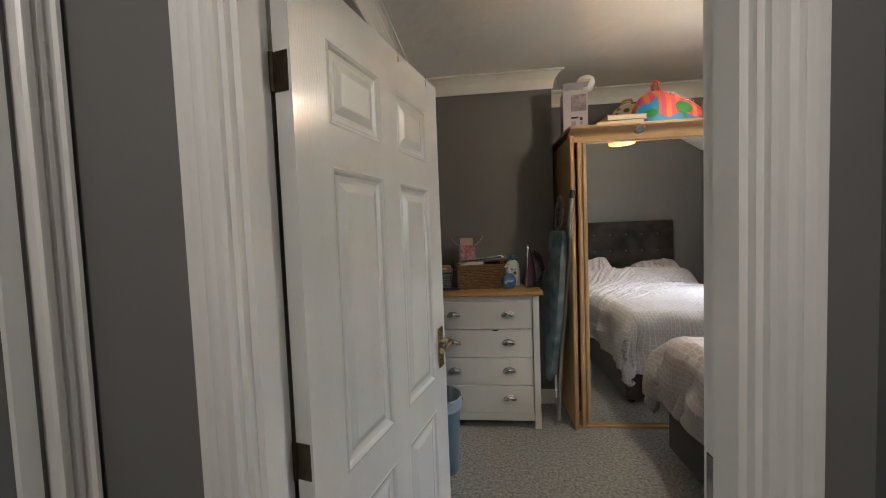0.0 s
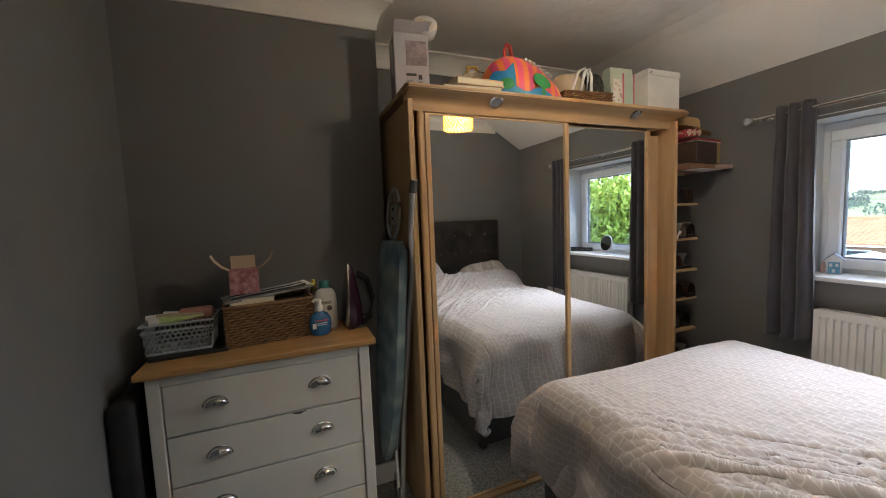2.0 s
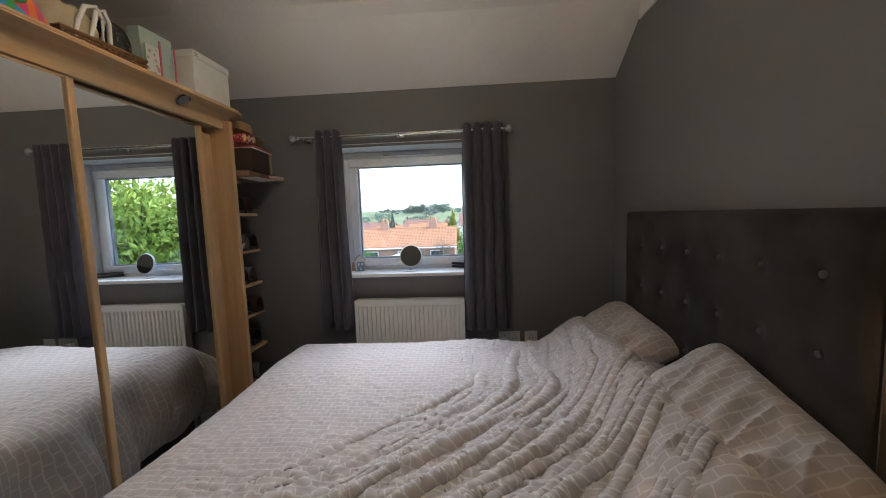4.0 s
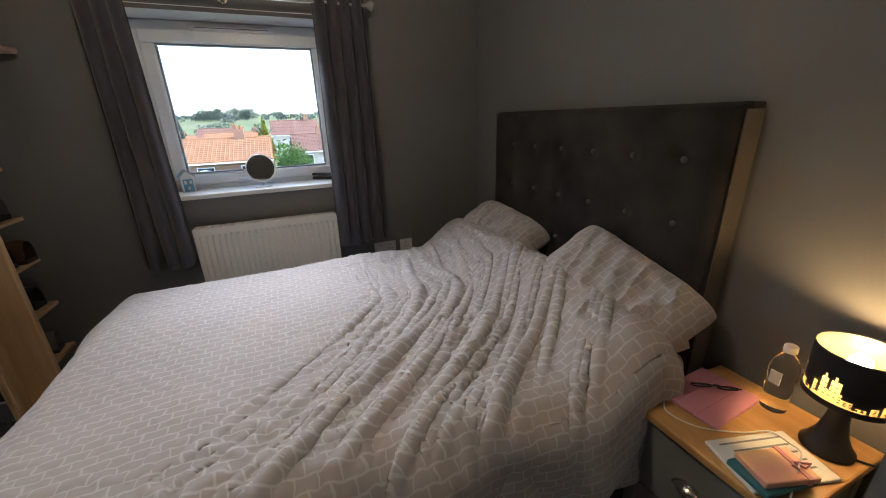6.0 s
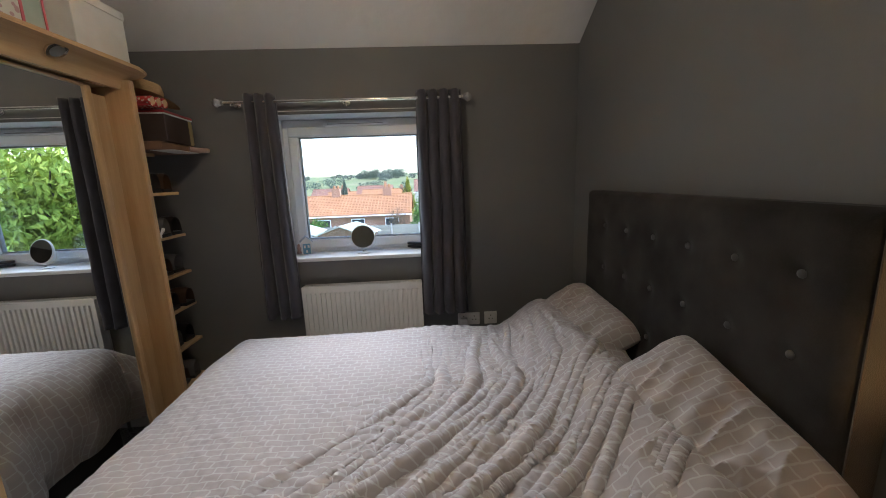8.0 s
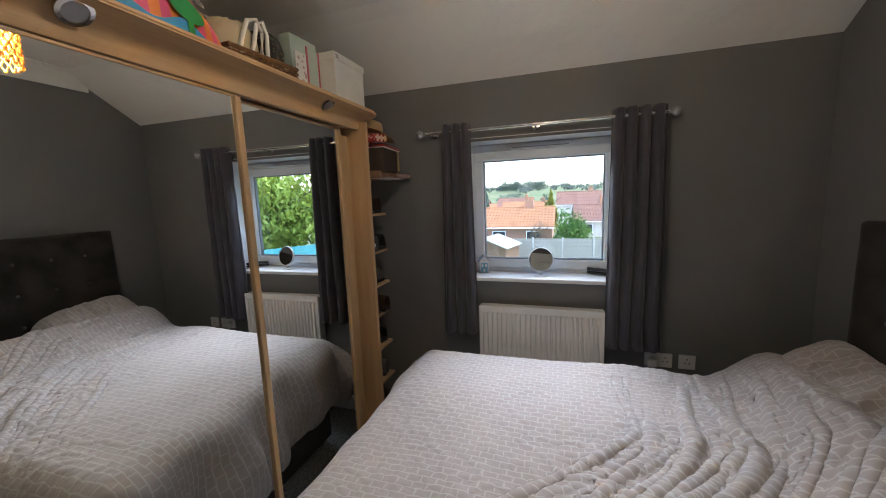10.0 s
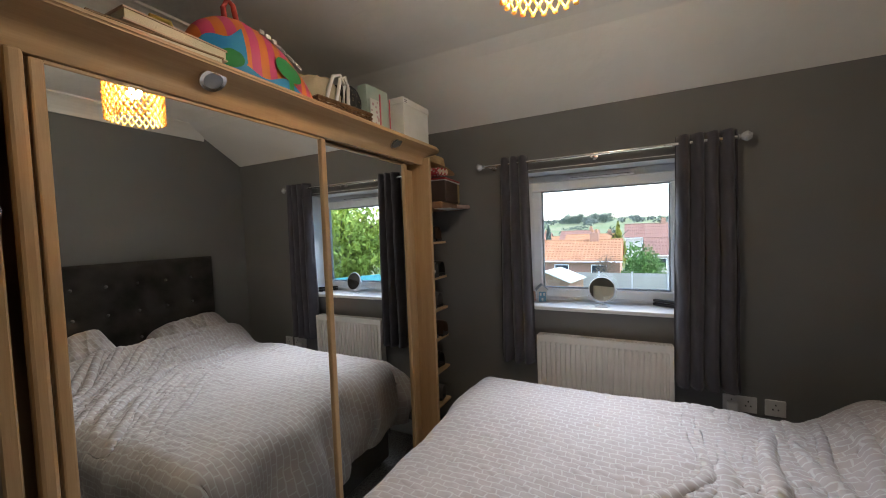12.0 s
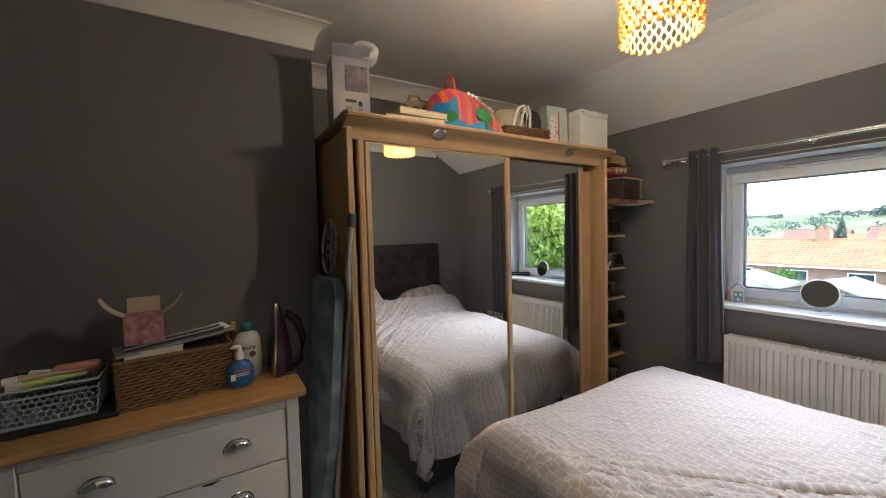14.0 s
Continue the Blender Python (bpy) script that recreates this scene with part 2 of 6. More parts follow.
# ---- the large structure ----
# inner faces: west 0.02, east 3.45, south 0 (behind the bed) and 0.33 (door wall), north 2.70 (breast) and 3.10 (alcove)
XW, XE, YS, YD, YN, YA, ZC = 0.02, 3.45, 0.0, 0.33, 2.70, 3.18, 2.66
XC, XB = 1.235, 1.168       # corner of the door wall, corner of the chimney breast
SLX, SLZ = 3.00, 2.35     # the sloping ceiling starts at SLX and comes down to SLZ at the east wall
DX0, DX1, DZ = 0.19, 0.955, 2.0   # door opening
WY0, WY1, WZ0, WZ1 = 0.90, 1.90, 1.085, 1.985   # window opening

structure("floor", box(-0.3, -1.9, -0.12, 3.78, 3.25, 0.0), CARPET, "worn grey fleck pile carpet", "floor")


def joined(*boxes):
    bm = bmesh.new()
    for b in boxes:
        box(*b, bm=bm)
    return bm


structure("wall_west", joined((XW - 0.12, YD, 0, XW, YN + 0.12, ZC)), GREY_WALL, "plain dark grey painted wall", "wall")
structure("wall_north", joined((XW - 0.12, YN, 0, XB, YN + 0.55, ZC), (XB, YA, 0, XE + 0.33, YA + 0.15, ZC)), GREY_WALL, "dark grey painted wall with a projecting chimney breast", "wall")
structure("wall_east", joined((XE, -0.12, 0, XE + 0.33, WY0, SLZ + 0.15), (XE, WY1, 0, XE + 0.33, YA, SLZ + 0.15), (XE, WY0, 0, XE + 0.33, WY1, WZ0), (XE, WY0, WZ1, XE + 0.33, WY1, SLZ + 0.15)), GREY_WALL, "dark grey painted wall around a window opening", "wall")
structure("wall_south", joined((XC, -0.12, 0, XE, YS, ZC), (XC - 0.12, -0.12, 0, XC, YD, ZC)), GREY_WALL, "dark grey painted wall behind the bed", "wall")
structure("wall_door", joined((XW - 0.12 - 0.18, 0.21, 0, DX0 - 0.03, YD, ZC), (DX1 + 0.03, 0.21, 0, XC - 0.12, YD, ZC), (DX0 - 0.03, 0.21, DZ + 0.03, DX1 + 0.03, YD, ZC)), GREY_WALL, "dark grey painted wall around the doorway", "wall")
# landing
structure("wall_landing_west", joined((-0.22, -1.75, 0, -0.10, 0.21, ZC)), GREY_WALL, "dark grey painted landing wall", "wall")
structure("wall_landing_east", joined((XC - 0.12, -1.75, 0, XC, -0.12, ZC)), GREY_WALL, "dark grey painted landing wall", "wall")
structure("wall_landing_south", joined((-0.26, -1.87, 0, XC, -1.75, ZC)), GREY_WALL, "dark grey painted landing wall", "wall")

# ceiling with a soft bend into the slope over the window
bend = [(SLX - 0.16, ZC), (SLX - 0.06, ZC - 0.012), (SLX + 0.03, ZC - 0.048), (SLX + 0.12, ZC - 0.105)]
out = [(-0.26, ZC), *bend, (XE, SLZ), (XE + 0.33, SLZ - 0.21), (XE + 0.33, ZC + 0.12), (-0.26, ZC + 0.12)]
ceil = prism(out, -1.87, YA + 0.15, "y")
structure("ceiling", ceil, CEILING, "old white textured ceiling sloping down to the window wall", "ceiling")


def cove_run(a, b, z, inward, ma=0, mb=0, d=0.085, h=0.125):
    """Plain concave coving from a to b under the ceiling; inward is the unit way into the room."""
    pts = [(0, -h), (0.010, -h)] + [(0.010 + (d - 0.010) * (1 - math.cos(t)), -h + (h - 0.012) * math.sin(t)) for t in [i * math.pi / 2 / 7 for i in range(1, 8)]] + [(d, 0), (0, 0)]
    bm = bmesh.new()
    rows = []
    run = Vector((b[0] - a[0], b[1] - a[1])).normalized()
    for p, mt in ((a, ma), (b, mb)):
        rows.append([bm.verts.new((p[0] + (inward[0] + mt * run.x) * o, p[1] + (inward[1] + mt * run.y) * o, z + k)) for o, k in pts])
    n = len(pts)
    for i in range(n):
        j = (i + 1) % n
        bm.faces.new((rows[0][i], rows[0][j], rows[1][j], rows[1][i]))
    bm.faces.new(rows[0])
    bm.faces.new(rows[1][::-1])
    return bm


E_ = 0.001
for nm, a, b, way in (("coving_north", (XW, YN - E_), (XB, YN - E_), (0, -1)), ("coving_return", (XB + E_, YN), (XB + E_, YA), (1, 0)), ("coving_alcove", (XB + 0.0, YA - E_), (3.06, YA - E_), (0, -1)),
                      ("coving_west", (XW + E_, YD), (XW + E_, YN), (1, 0)), ("coving_south", (XC, YS + E_), (3.10, YS + E_), (0, 1)), ("coving_door_wall", (XW, YD + E_), (XC, YD + E_), (0, 1)), ("coving_door_return", (XC + E_, YS), (XC + E_, YD), (1, 0))):
    structure(nm, cove_run(a, b, ZC - 0.002, way, -1 if nm == "coving_return" else 0, 1 if nm in ("coving_north", "coving_door_wall", "coving_door_return") else 0), COVE, "white plaster coving under the ceiling", "coving")


def skirting(name, x0, y0, x1, y1):
    structure(name, box(x0, y0, 0, x1, y1, 0.12, 0.006), GLOSS_FLAT, "white painted skirting board", "skirting board")


skirting("baseboard_north", XW, YN - 0.018, XB, YN)
skirting("baseboard_west", XW, YD + 0.02, XW + 0.018, YN - 0.02)
skirting("baseboard_south", XC + 0.002, YS, XE, YS + 0.018)
skirting("baseboard_east", XE - 0.018, 0.02, XE, YA)

# ---- doorway: lining, stops, fluted architraves ----


def architrave_profile(w=0.066, t=0.024):
    return [(a * w / 0.078, b) for a, b in ((0, 0), (0, t * 0.55), (0.006, t * 0.8), (0.014, t * 0.8), (0.018, t * 0.55), (0.028, t * 0.5), (0.036, t * 0.72), (0.044, t * 0.72), (0.050, t * 0.6), (0.060, t * 0.95), (0.070, t), (0.074, t), (0.078, t * 0.8), (0.078, 0))]


def architrave(name, x_in, out_sign, y_face, y_sign, z1):
    """An upright fluted moulding; its profile runs outward from the opening and proud of the wall."""
    bm = prism([(x_in + out_sign * a, y_face + y_sign * b) for a, b in architrave_profile()], 0, z1, "z")
    return structure(name, bm, GLOSS_FLAT, "white gloss painted fluted door architrave", "architrave")


def architrave_head(name, x0, x1, z_in, y_face, y_sign):
    bm = prism([(y_face + y_sign * b, z_in + a) for a, b in architrave_profile()], x0, x1, "x")
    return structure(name, bm, GLOSS_FLAT, "white gloss painted fluted door architrave", "architrave")


architrave("trim_door_left", DX0 - 0.012, -1, 0.21, -1, DZ + 0.01)
architrave("trim_door_right", DX1 + 0.012, 1, 0.21, -1, DZ + 0.01)
architrave_head("trim_door_head", DX0 - 0.078, DX1 + 0.078, DZ + 0.012, 0.21, -1)
architrave("trim_door_inner_right", DX1 + 0.012, 1, YD, 1, DZ + 0.01)
architrave_head("trim_door_inner_head", DX0 - 0.03, DX1 + 0.078, DZ + 0.012, YD, 1)
lining = joined((DX0 - 0.030, 0.209, 0, DX0 - 0.002, YD + 0.001, DZ), (DX1 + 0.002, 0.209, 0, DX1 + 0.030, YD + 0.001, DZ), (DX0 - 0.03, 0.209, DZ, DX1 + 0.03, YD + 0.001, DZ + 0.028), (DX0 - 0.002, 0.225, 0, DX0 + 0.010, 0.285, DZ), (DX1 - 0.010, 0.225, 0, DX1 + 0.002, 0.285, DZ), (DX0 + 0.01, 0.225, DZ - 0.012, DX1 - 0.01, 0.285, DZ))
structure("trim_door_lining", lining, GLOSS_FLAT, "white painted door lining and stop", "door frame")
single("strike_plate", box(DX1 - 0.0005, 0.288, 0.93, DX1 + 0.003, 0.322, 1.05, 0.002), CHROME, "worn metal strike plate on the door lining", "strike plate")
# the next doorway along the landing, of which only the moulding shows
bm = prism([(-0.10 + b, 0.203 - a) for a, b in architrave_profile()], 0, 2.02, "z")
structure("trim_landing_door", bm, GLOSS_FLAT, "white gloss painted fluted door architrave", "architrave")
structure("trim_landing_lining", joined((-0.099, 0.098, 0, -0.090, 0.124, 2.02)), GLOSS_FLAT, "white painted door lining", "door frame")


# ---- six-panel door ----
def panelled_face(bm, w, h, panels, y, sign):
    """One moulded face of a leaf in x (0..w) and z (0..h); sign is the way that it faces in y."""
    xs = sorted({0, w, *[p[0] for p in panels], *[p[2] for p in panels]})
    zs = sorted({0, h, *[p[1] for p in panels], *[p[3] for p in panels]})
    for i in range(len(xs) - 1):
        for j in range(len(zs) - 1):
            cx, cz = (xs[i] + xs[i + 1]) / 2, (zs[j] + zs[j + 1]) / 2
            hole = [p for p in panels if p[0] < cx < p[2] and p[1] < cz < p[3]]
            if not hole:
                bm.faces.new([bm.verts.new((a, y, b)) for a, b in ((xs[i], zs[j]), (xs[i + 1], zs[j]), (xs[i + 1], zs[j + 1]), (xs[i], zs[j + 1]))])
    for x0, z0, x1, z1 in panels:
        prev = None
        for inset, depth in ((0, 0), (0.004, 0.0015), (0.010, -0.001), (0.016, -0.006), (0.024, -0.008), (0.032, -0.008), (0.052, -0.0015), (0.056, -0.001)):
            ring = [bm.verts.new((a, y + sign * depth, b)) for a, b in ((x0 + inset, z0 + inset), (x1 - inset, z0 + inset), (x1 - inset, z1 - inset), (x0 + inset, z1 - inset))]
            if prev:
                for k in range(4):
                    bm.faces.new((prev[k], prev[(k + 1) % 4], ring[(k + 1) % 4], ring[k]))
            prev = ring
        bm.faces.new(prev)


def six_panel_door(m):
    w, h, t = 0.762, 1.981, 0.040
    door = thing("door_1", "open white gloss six-panel door with a brass lever handle", "door", m=m)
    tagged(door, kind="structure")
    st, mul = 0.108, 0.095
    pw = (w - 2 * st - mul) / 2
    rows = [(0.215, 0.795), (0.907, 1.595), (1.684, 1.865)]
    panels = [(x, a, x + pw, b) for a, b in rows for x in (st, st + pw + mul)]
    bm = bmesh.new()
    panelled_face(bm, w, h, panels, -t, -1)
    panelled_face(bm, w, h, panels, 0, 1)
    for a, b in (((0, 0), (w, 0)), ((w, 0), (w, h)), ((w, h), (0, h)), ((0, h), (0, 0))):
        bm.faces.new([bm.verts.new(p) for p in ((a[0], -t, a[1]), (b[0], -t, b[1]), (b[0], 0, b[1]), (a[0], 0, a[1]))])
    bmesh.ops.remove_doubles(bm, verts=bm.verts[:], dist=1e-5)
    part("leaf", bm, GLOSS, door)
    for side, y in ((-1, -t), (1, 0)):
        hd = part("lever_handle", box(w - 0.078, y + side * 0.0005, 0.935, w - 0.036, y + side * 0.008, 1.085, 0.003), BRASS, door, "aged brass lever handle on a long plate")
        bm = lathe([(0.011, 0), (0.011, 0.03), (0.008, 0.042)], 12, axis="y")
        bmesh.ops.transform(bm, matrix=Matrix.Translation((w - 0.057, y + side * 0.006, 1.035)) @ Matrix.Diagonal((1, side, 1, 1)), verts=bm.verts[:])
        yy = y + side * 0.046
        tube([(w - 0.057, yy, 1.035), (w - 0.075, yy, 1.037), (w - 0.10, yy, 1.034), (w - 0.13, yy + side * 0.002, 1.028), (w - 0.155, yy, 1.030)], [0.009, 0.010, 0.009, 0.008, 0.010], 10, bm)
        part("lever", bm, BRASS, hd, smooth=True)
    part("latch_plate", box(w - 0.0004, -0.032, 0.95, w + 0.0015, -0.008, 1.07), BRASS, door)
    for z in (0.20, 0.96, 1.72):
        hg = part("hinge", lathe([(0.006, z), (0.006, z + 0.075)], 10, at=(-0.003, 0.003, 0)), OLD_BRASS, door, "dark tarnished brass butt hinge")
        part("hinge_leaf", box(-0.0015, -0.034, z, 0.0, -0.002, z + 0.075), OLD_BRASS, hg)
    for x in (0.45, 0.66):
        part("door_hook", tube([(x, -0.043, h - 0.03), (x, -0.043, h + 0.004), (x, 0.004, h + 0.004), (x, 0.004, h - 0.05), (x, 0.03, h - 0.06), (x, 0.034, h - 0.03)], 0.0022, 6), CHROME, door, "over-door wire hook")
    return door


DOOR_ANGLE = 75.5
six_panel_door(pose(DX0 + 0.004, YD + 0.006, 0.008, 0, 0, DOOR_ANGLE))


# ---- window: uPVC frame, sash, pane, sill ----
def window():
    win = thing("window_1", "white plastic-framed window with a single large pane", "window", at=(XE, 1.4, WZ0))
    tagged(win, kind="structure")
    o = Vector((XE, 1.4, WZ0))

    def ring(y0, z0, y1, z1, wd, x0, x1, bev=0.006):
        bm = bmesh.new()
        for b in ((y0, z0, y1, z0 + wd), (y0, z1 - wd, y1, z1), (y0, z0 + wd, y0 + wd, z1 - wd), (y1 - wd, z0 + wd, y1, z1 - wd)):
            box(x0 - o.x, b[0] - o.y, b[1] - o.z, x1 - o.x, b[2] - o.y, b[3] - o.z, bev, bm)
        return bm

    part("window_frame", ring(WY0, WZ0, WY1, WZ1, 0.050, 3.655, 3.735), UPVC, win)
    part("sash", ring(WY0 + 0.046, WZ0 + 0.046, WY1 - 0.046, WZ1 - 0.046, 0.064, 3.635, 3.70, 0.008), UPVC, win)
    part("bead", ring(WY0 + 0.108, WZ0 + 0.108, WY1 - 0.108, WZ1 - 0.108, 0.010, 3.655, 3.69, 0.004), GASKET, win, "dark rubber glazing gasket")
    p = part("pane", box(3.678 - o.x, WY0 + 0.110 - o.y, WZ0 + 0.110 - o.z, 3.684 - o.x, WY1 - 0.110 - o.y, WZ1 - 0.110 - o.z), GLASS, win, "clear glass")
    p.visible_shadow = False
    vent = part("trickle_vent", box(3.630 - o.x, 1.20 - o.y, WZ1 - 0.046 - o.z, 3.655 - o.x, 1.62 - o.y, WZ1 - 0.022 - o.z, 0.004), UPVC, win)
    part("vent_slot", box(3.628 - o.x, 1.23 - o.y, WZ1 - 0.036 - o.z, 3.631 - o.x, 1.59 - o.y, WZ1 - 0.032 - o.z), GASKET, vent)
    hd = part("window_handle", box(3.622 - o.x, 1.38 - o.y, WZ0 + 0.058 - o.z, 3.636 - o.x, 1.44 - o.y, WZ0 + 0.080 - o.z, 0.004), UPVC, win)
    part("lever", box(3.606 - o.x, 1.40 - o.y, WZ0 + 0.062 - o.z, 3.620 - o.x, 1.53 - o.y, WZ0 + 0.076 - o.z, 0.005), UPVC, hd)
    for nm, y0, y1, z0, z1 in (("reveal", WY1 - 0.012, WY1 - 0.0005, WZ0, WZ1), ("reveal", WY0 + 0.0005, WY0 + 0.012, WZ0, WZ1), ("reveal", WY0 + 0.012, WY1 - 0.012, WZ1 - 0.012, WZ1 - 0.0005)):
        part(nm, box(XE + 0.001 - o.x, y0 - o.y, z0 + 0.02 - o.z, 3.655 - o.x, y1 - o.y, z1 - o.z), REVEAL, win, "white painted window reveal")
    part("window_sill", box(XE - 0.035 - o.x, WY0 - 0.02 - o.y, -0.001, 3.655 - o.x, WY1 + 0.02 - o.y, 0.024, 0.005, seg=2), GLOSS_FLAT, win, "white painted window board")


GASKET = material("dark_gasket", (0.30, 0.31, 0.32), (0.24, 0.25, 0.26), rough=0.6)
REVEAL = material("white_reveal_paint", (0.74, 0.75, 0.76), (0.68, 0.69, 0.70), scale=4, rough=0.6, bump=0.12, bump_scale=50, distance=0.004)
window()

# ---- bed ----
BX0, BX1, BY0, BY1 = 1.70, 3.06, 0.115, 2.02   # mattress and divan
MZ = 0.70                                       # top of the mattress


def divan_bed():
    o = Vector((BX0, BY0, 0))
    bed = thing("divan_bed", "double divan bed with a tall charcoal buttoned velvet headboard", "bed", at=o)
    for y0, y1 in ((0, 0.945), (0.952, BY1 - BY0)):
        part("divan_base", box(0.0, y0, 0.05, BX1 - BX0, y1, 0.40, 0.012, seg=2), DIVAN, bed, "charcoal cloth divan base")
    part("mattress", box(0.01, 0.0, 0.401, BX1 - BX0 - 0.01, BY1 - BY0 - 0.01, MZ, 0.05, seg=4), SHEET, bed, "mattress in a cream fitted sheet", smooth=True)
    for x in (0.06, BX1 - BX0 - 0.06):
        for y in (0.06, 0.89, 1.0, BY1 - BY0 - 0.06):
            part("foot", lathe([(0.022, 0), (0.026, 0.006), (0.026, 0.012), (0.012, 0.016), (0.012, 0.036), (0.026, 0.042), (0.026, 0.05)], 16, at=(x, y, 0)), CHROME, bed, "chrome castor foot", smooth=True)
    return bed


def headboard(bed):
    x0, x1, y0, y1, z0, z1 = 1.735, 3.060, 0.004, 0.10, 0.30, 1.483
    o = Vector((BX0, BY0, 0))
    buttons = [(2.86 - 0.195 * i, z) for z in (0.895, 1.105, 1.315) for i in range(6)]

    def face(u, v):
        x, z = x0 + u * (x1 - x0), z0 + v * (z1 - z0)
        edge = min(x - x0, x1 - x, z1 - z, 0.05) / 0.05
        y = y1 - 0.035 * (1 - math.sqrt(max(0, 1 - (1 - max(0, edge)) ** 2)))
        for bx, bz in buttons:
            d2 = (x - bx) ** 2 + (z - bz) ** 2
            if d2 < 0.02:
                y -= 0.013 * math.exp(-d2 / 0.0009) + 0.004 * math.exp(-d2 / 0.006)
        y += 0.002 * n3(x * 9, z * 9)
        return (x - o.x, y - o.y, z)

    bm = sheet(140, 120, face)
    hb = part("headboard", bm, VELVET, bed, "tall charcoal plush headboard with deep buttons", smooth=True)
    part("side_rail", box(x0 - o.x, y0 - o.y, z0, x1 - o.x, y1 - 0.036 - o.y, z1 - 0.001, 0.004), VELVET, hb)
    part("trim", joined((x0 - 0.0015 - o.x, y0 + 0.002 - o.y, z0, x0 + 0.002 - o.x, y1 - 0.014 - o.y, z1 - 0.02)), HB_EDGE, hb, "lighter brown velvet edge of the headboard")
    for bx, bz in buttons:
        part("button", lathe([(0.002, 0.004), (0.010, 0.002), (0.012, -0.002), (0.010, -0.006)], 10, at=(bx - o.x, y1 - 0.012 - o.y, bz), axis="y"), BUTTON, hb, smooth=True)


HB_EDGE = material("brown_velvet_edge", (0.075, 0.056, 0.038), (0.055, 0.042, 0.030), scale=10, rough=0.8, bump=0.2, bump_scale=300, sheen=0.4)
BUTTON = material("grey_satin_button", (0.09, 0.085, 0.08), (0.07, 0.065, 0.06), rough=0.6)
headboard(divan_bed())


def over_edge(s, half, r):
    """Where cloth lies that goes s metres out from a bed's middle: sideways, and how far down."""
    flat = half - r
    if s <= flat:
        return s, 0.0
    arc = s - flat
    if arc < r * math.pi / 2:
        a = arc / r
        return flat + r * math.sin(a), r * (1 - math.cos(a))
    return half, r + arc - r * math.pi / 2


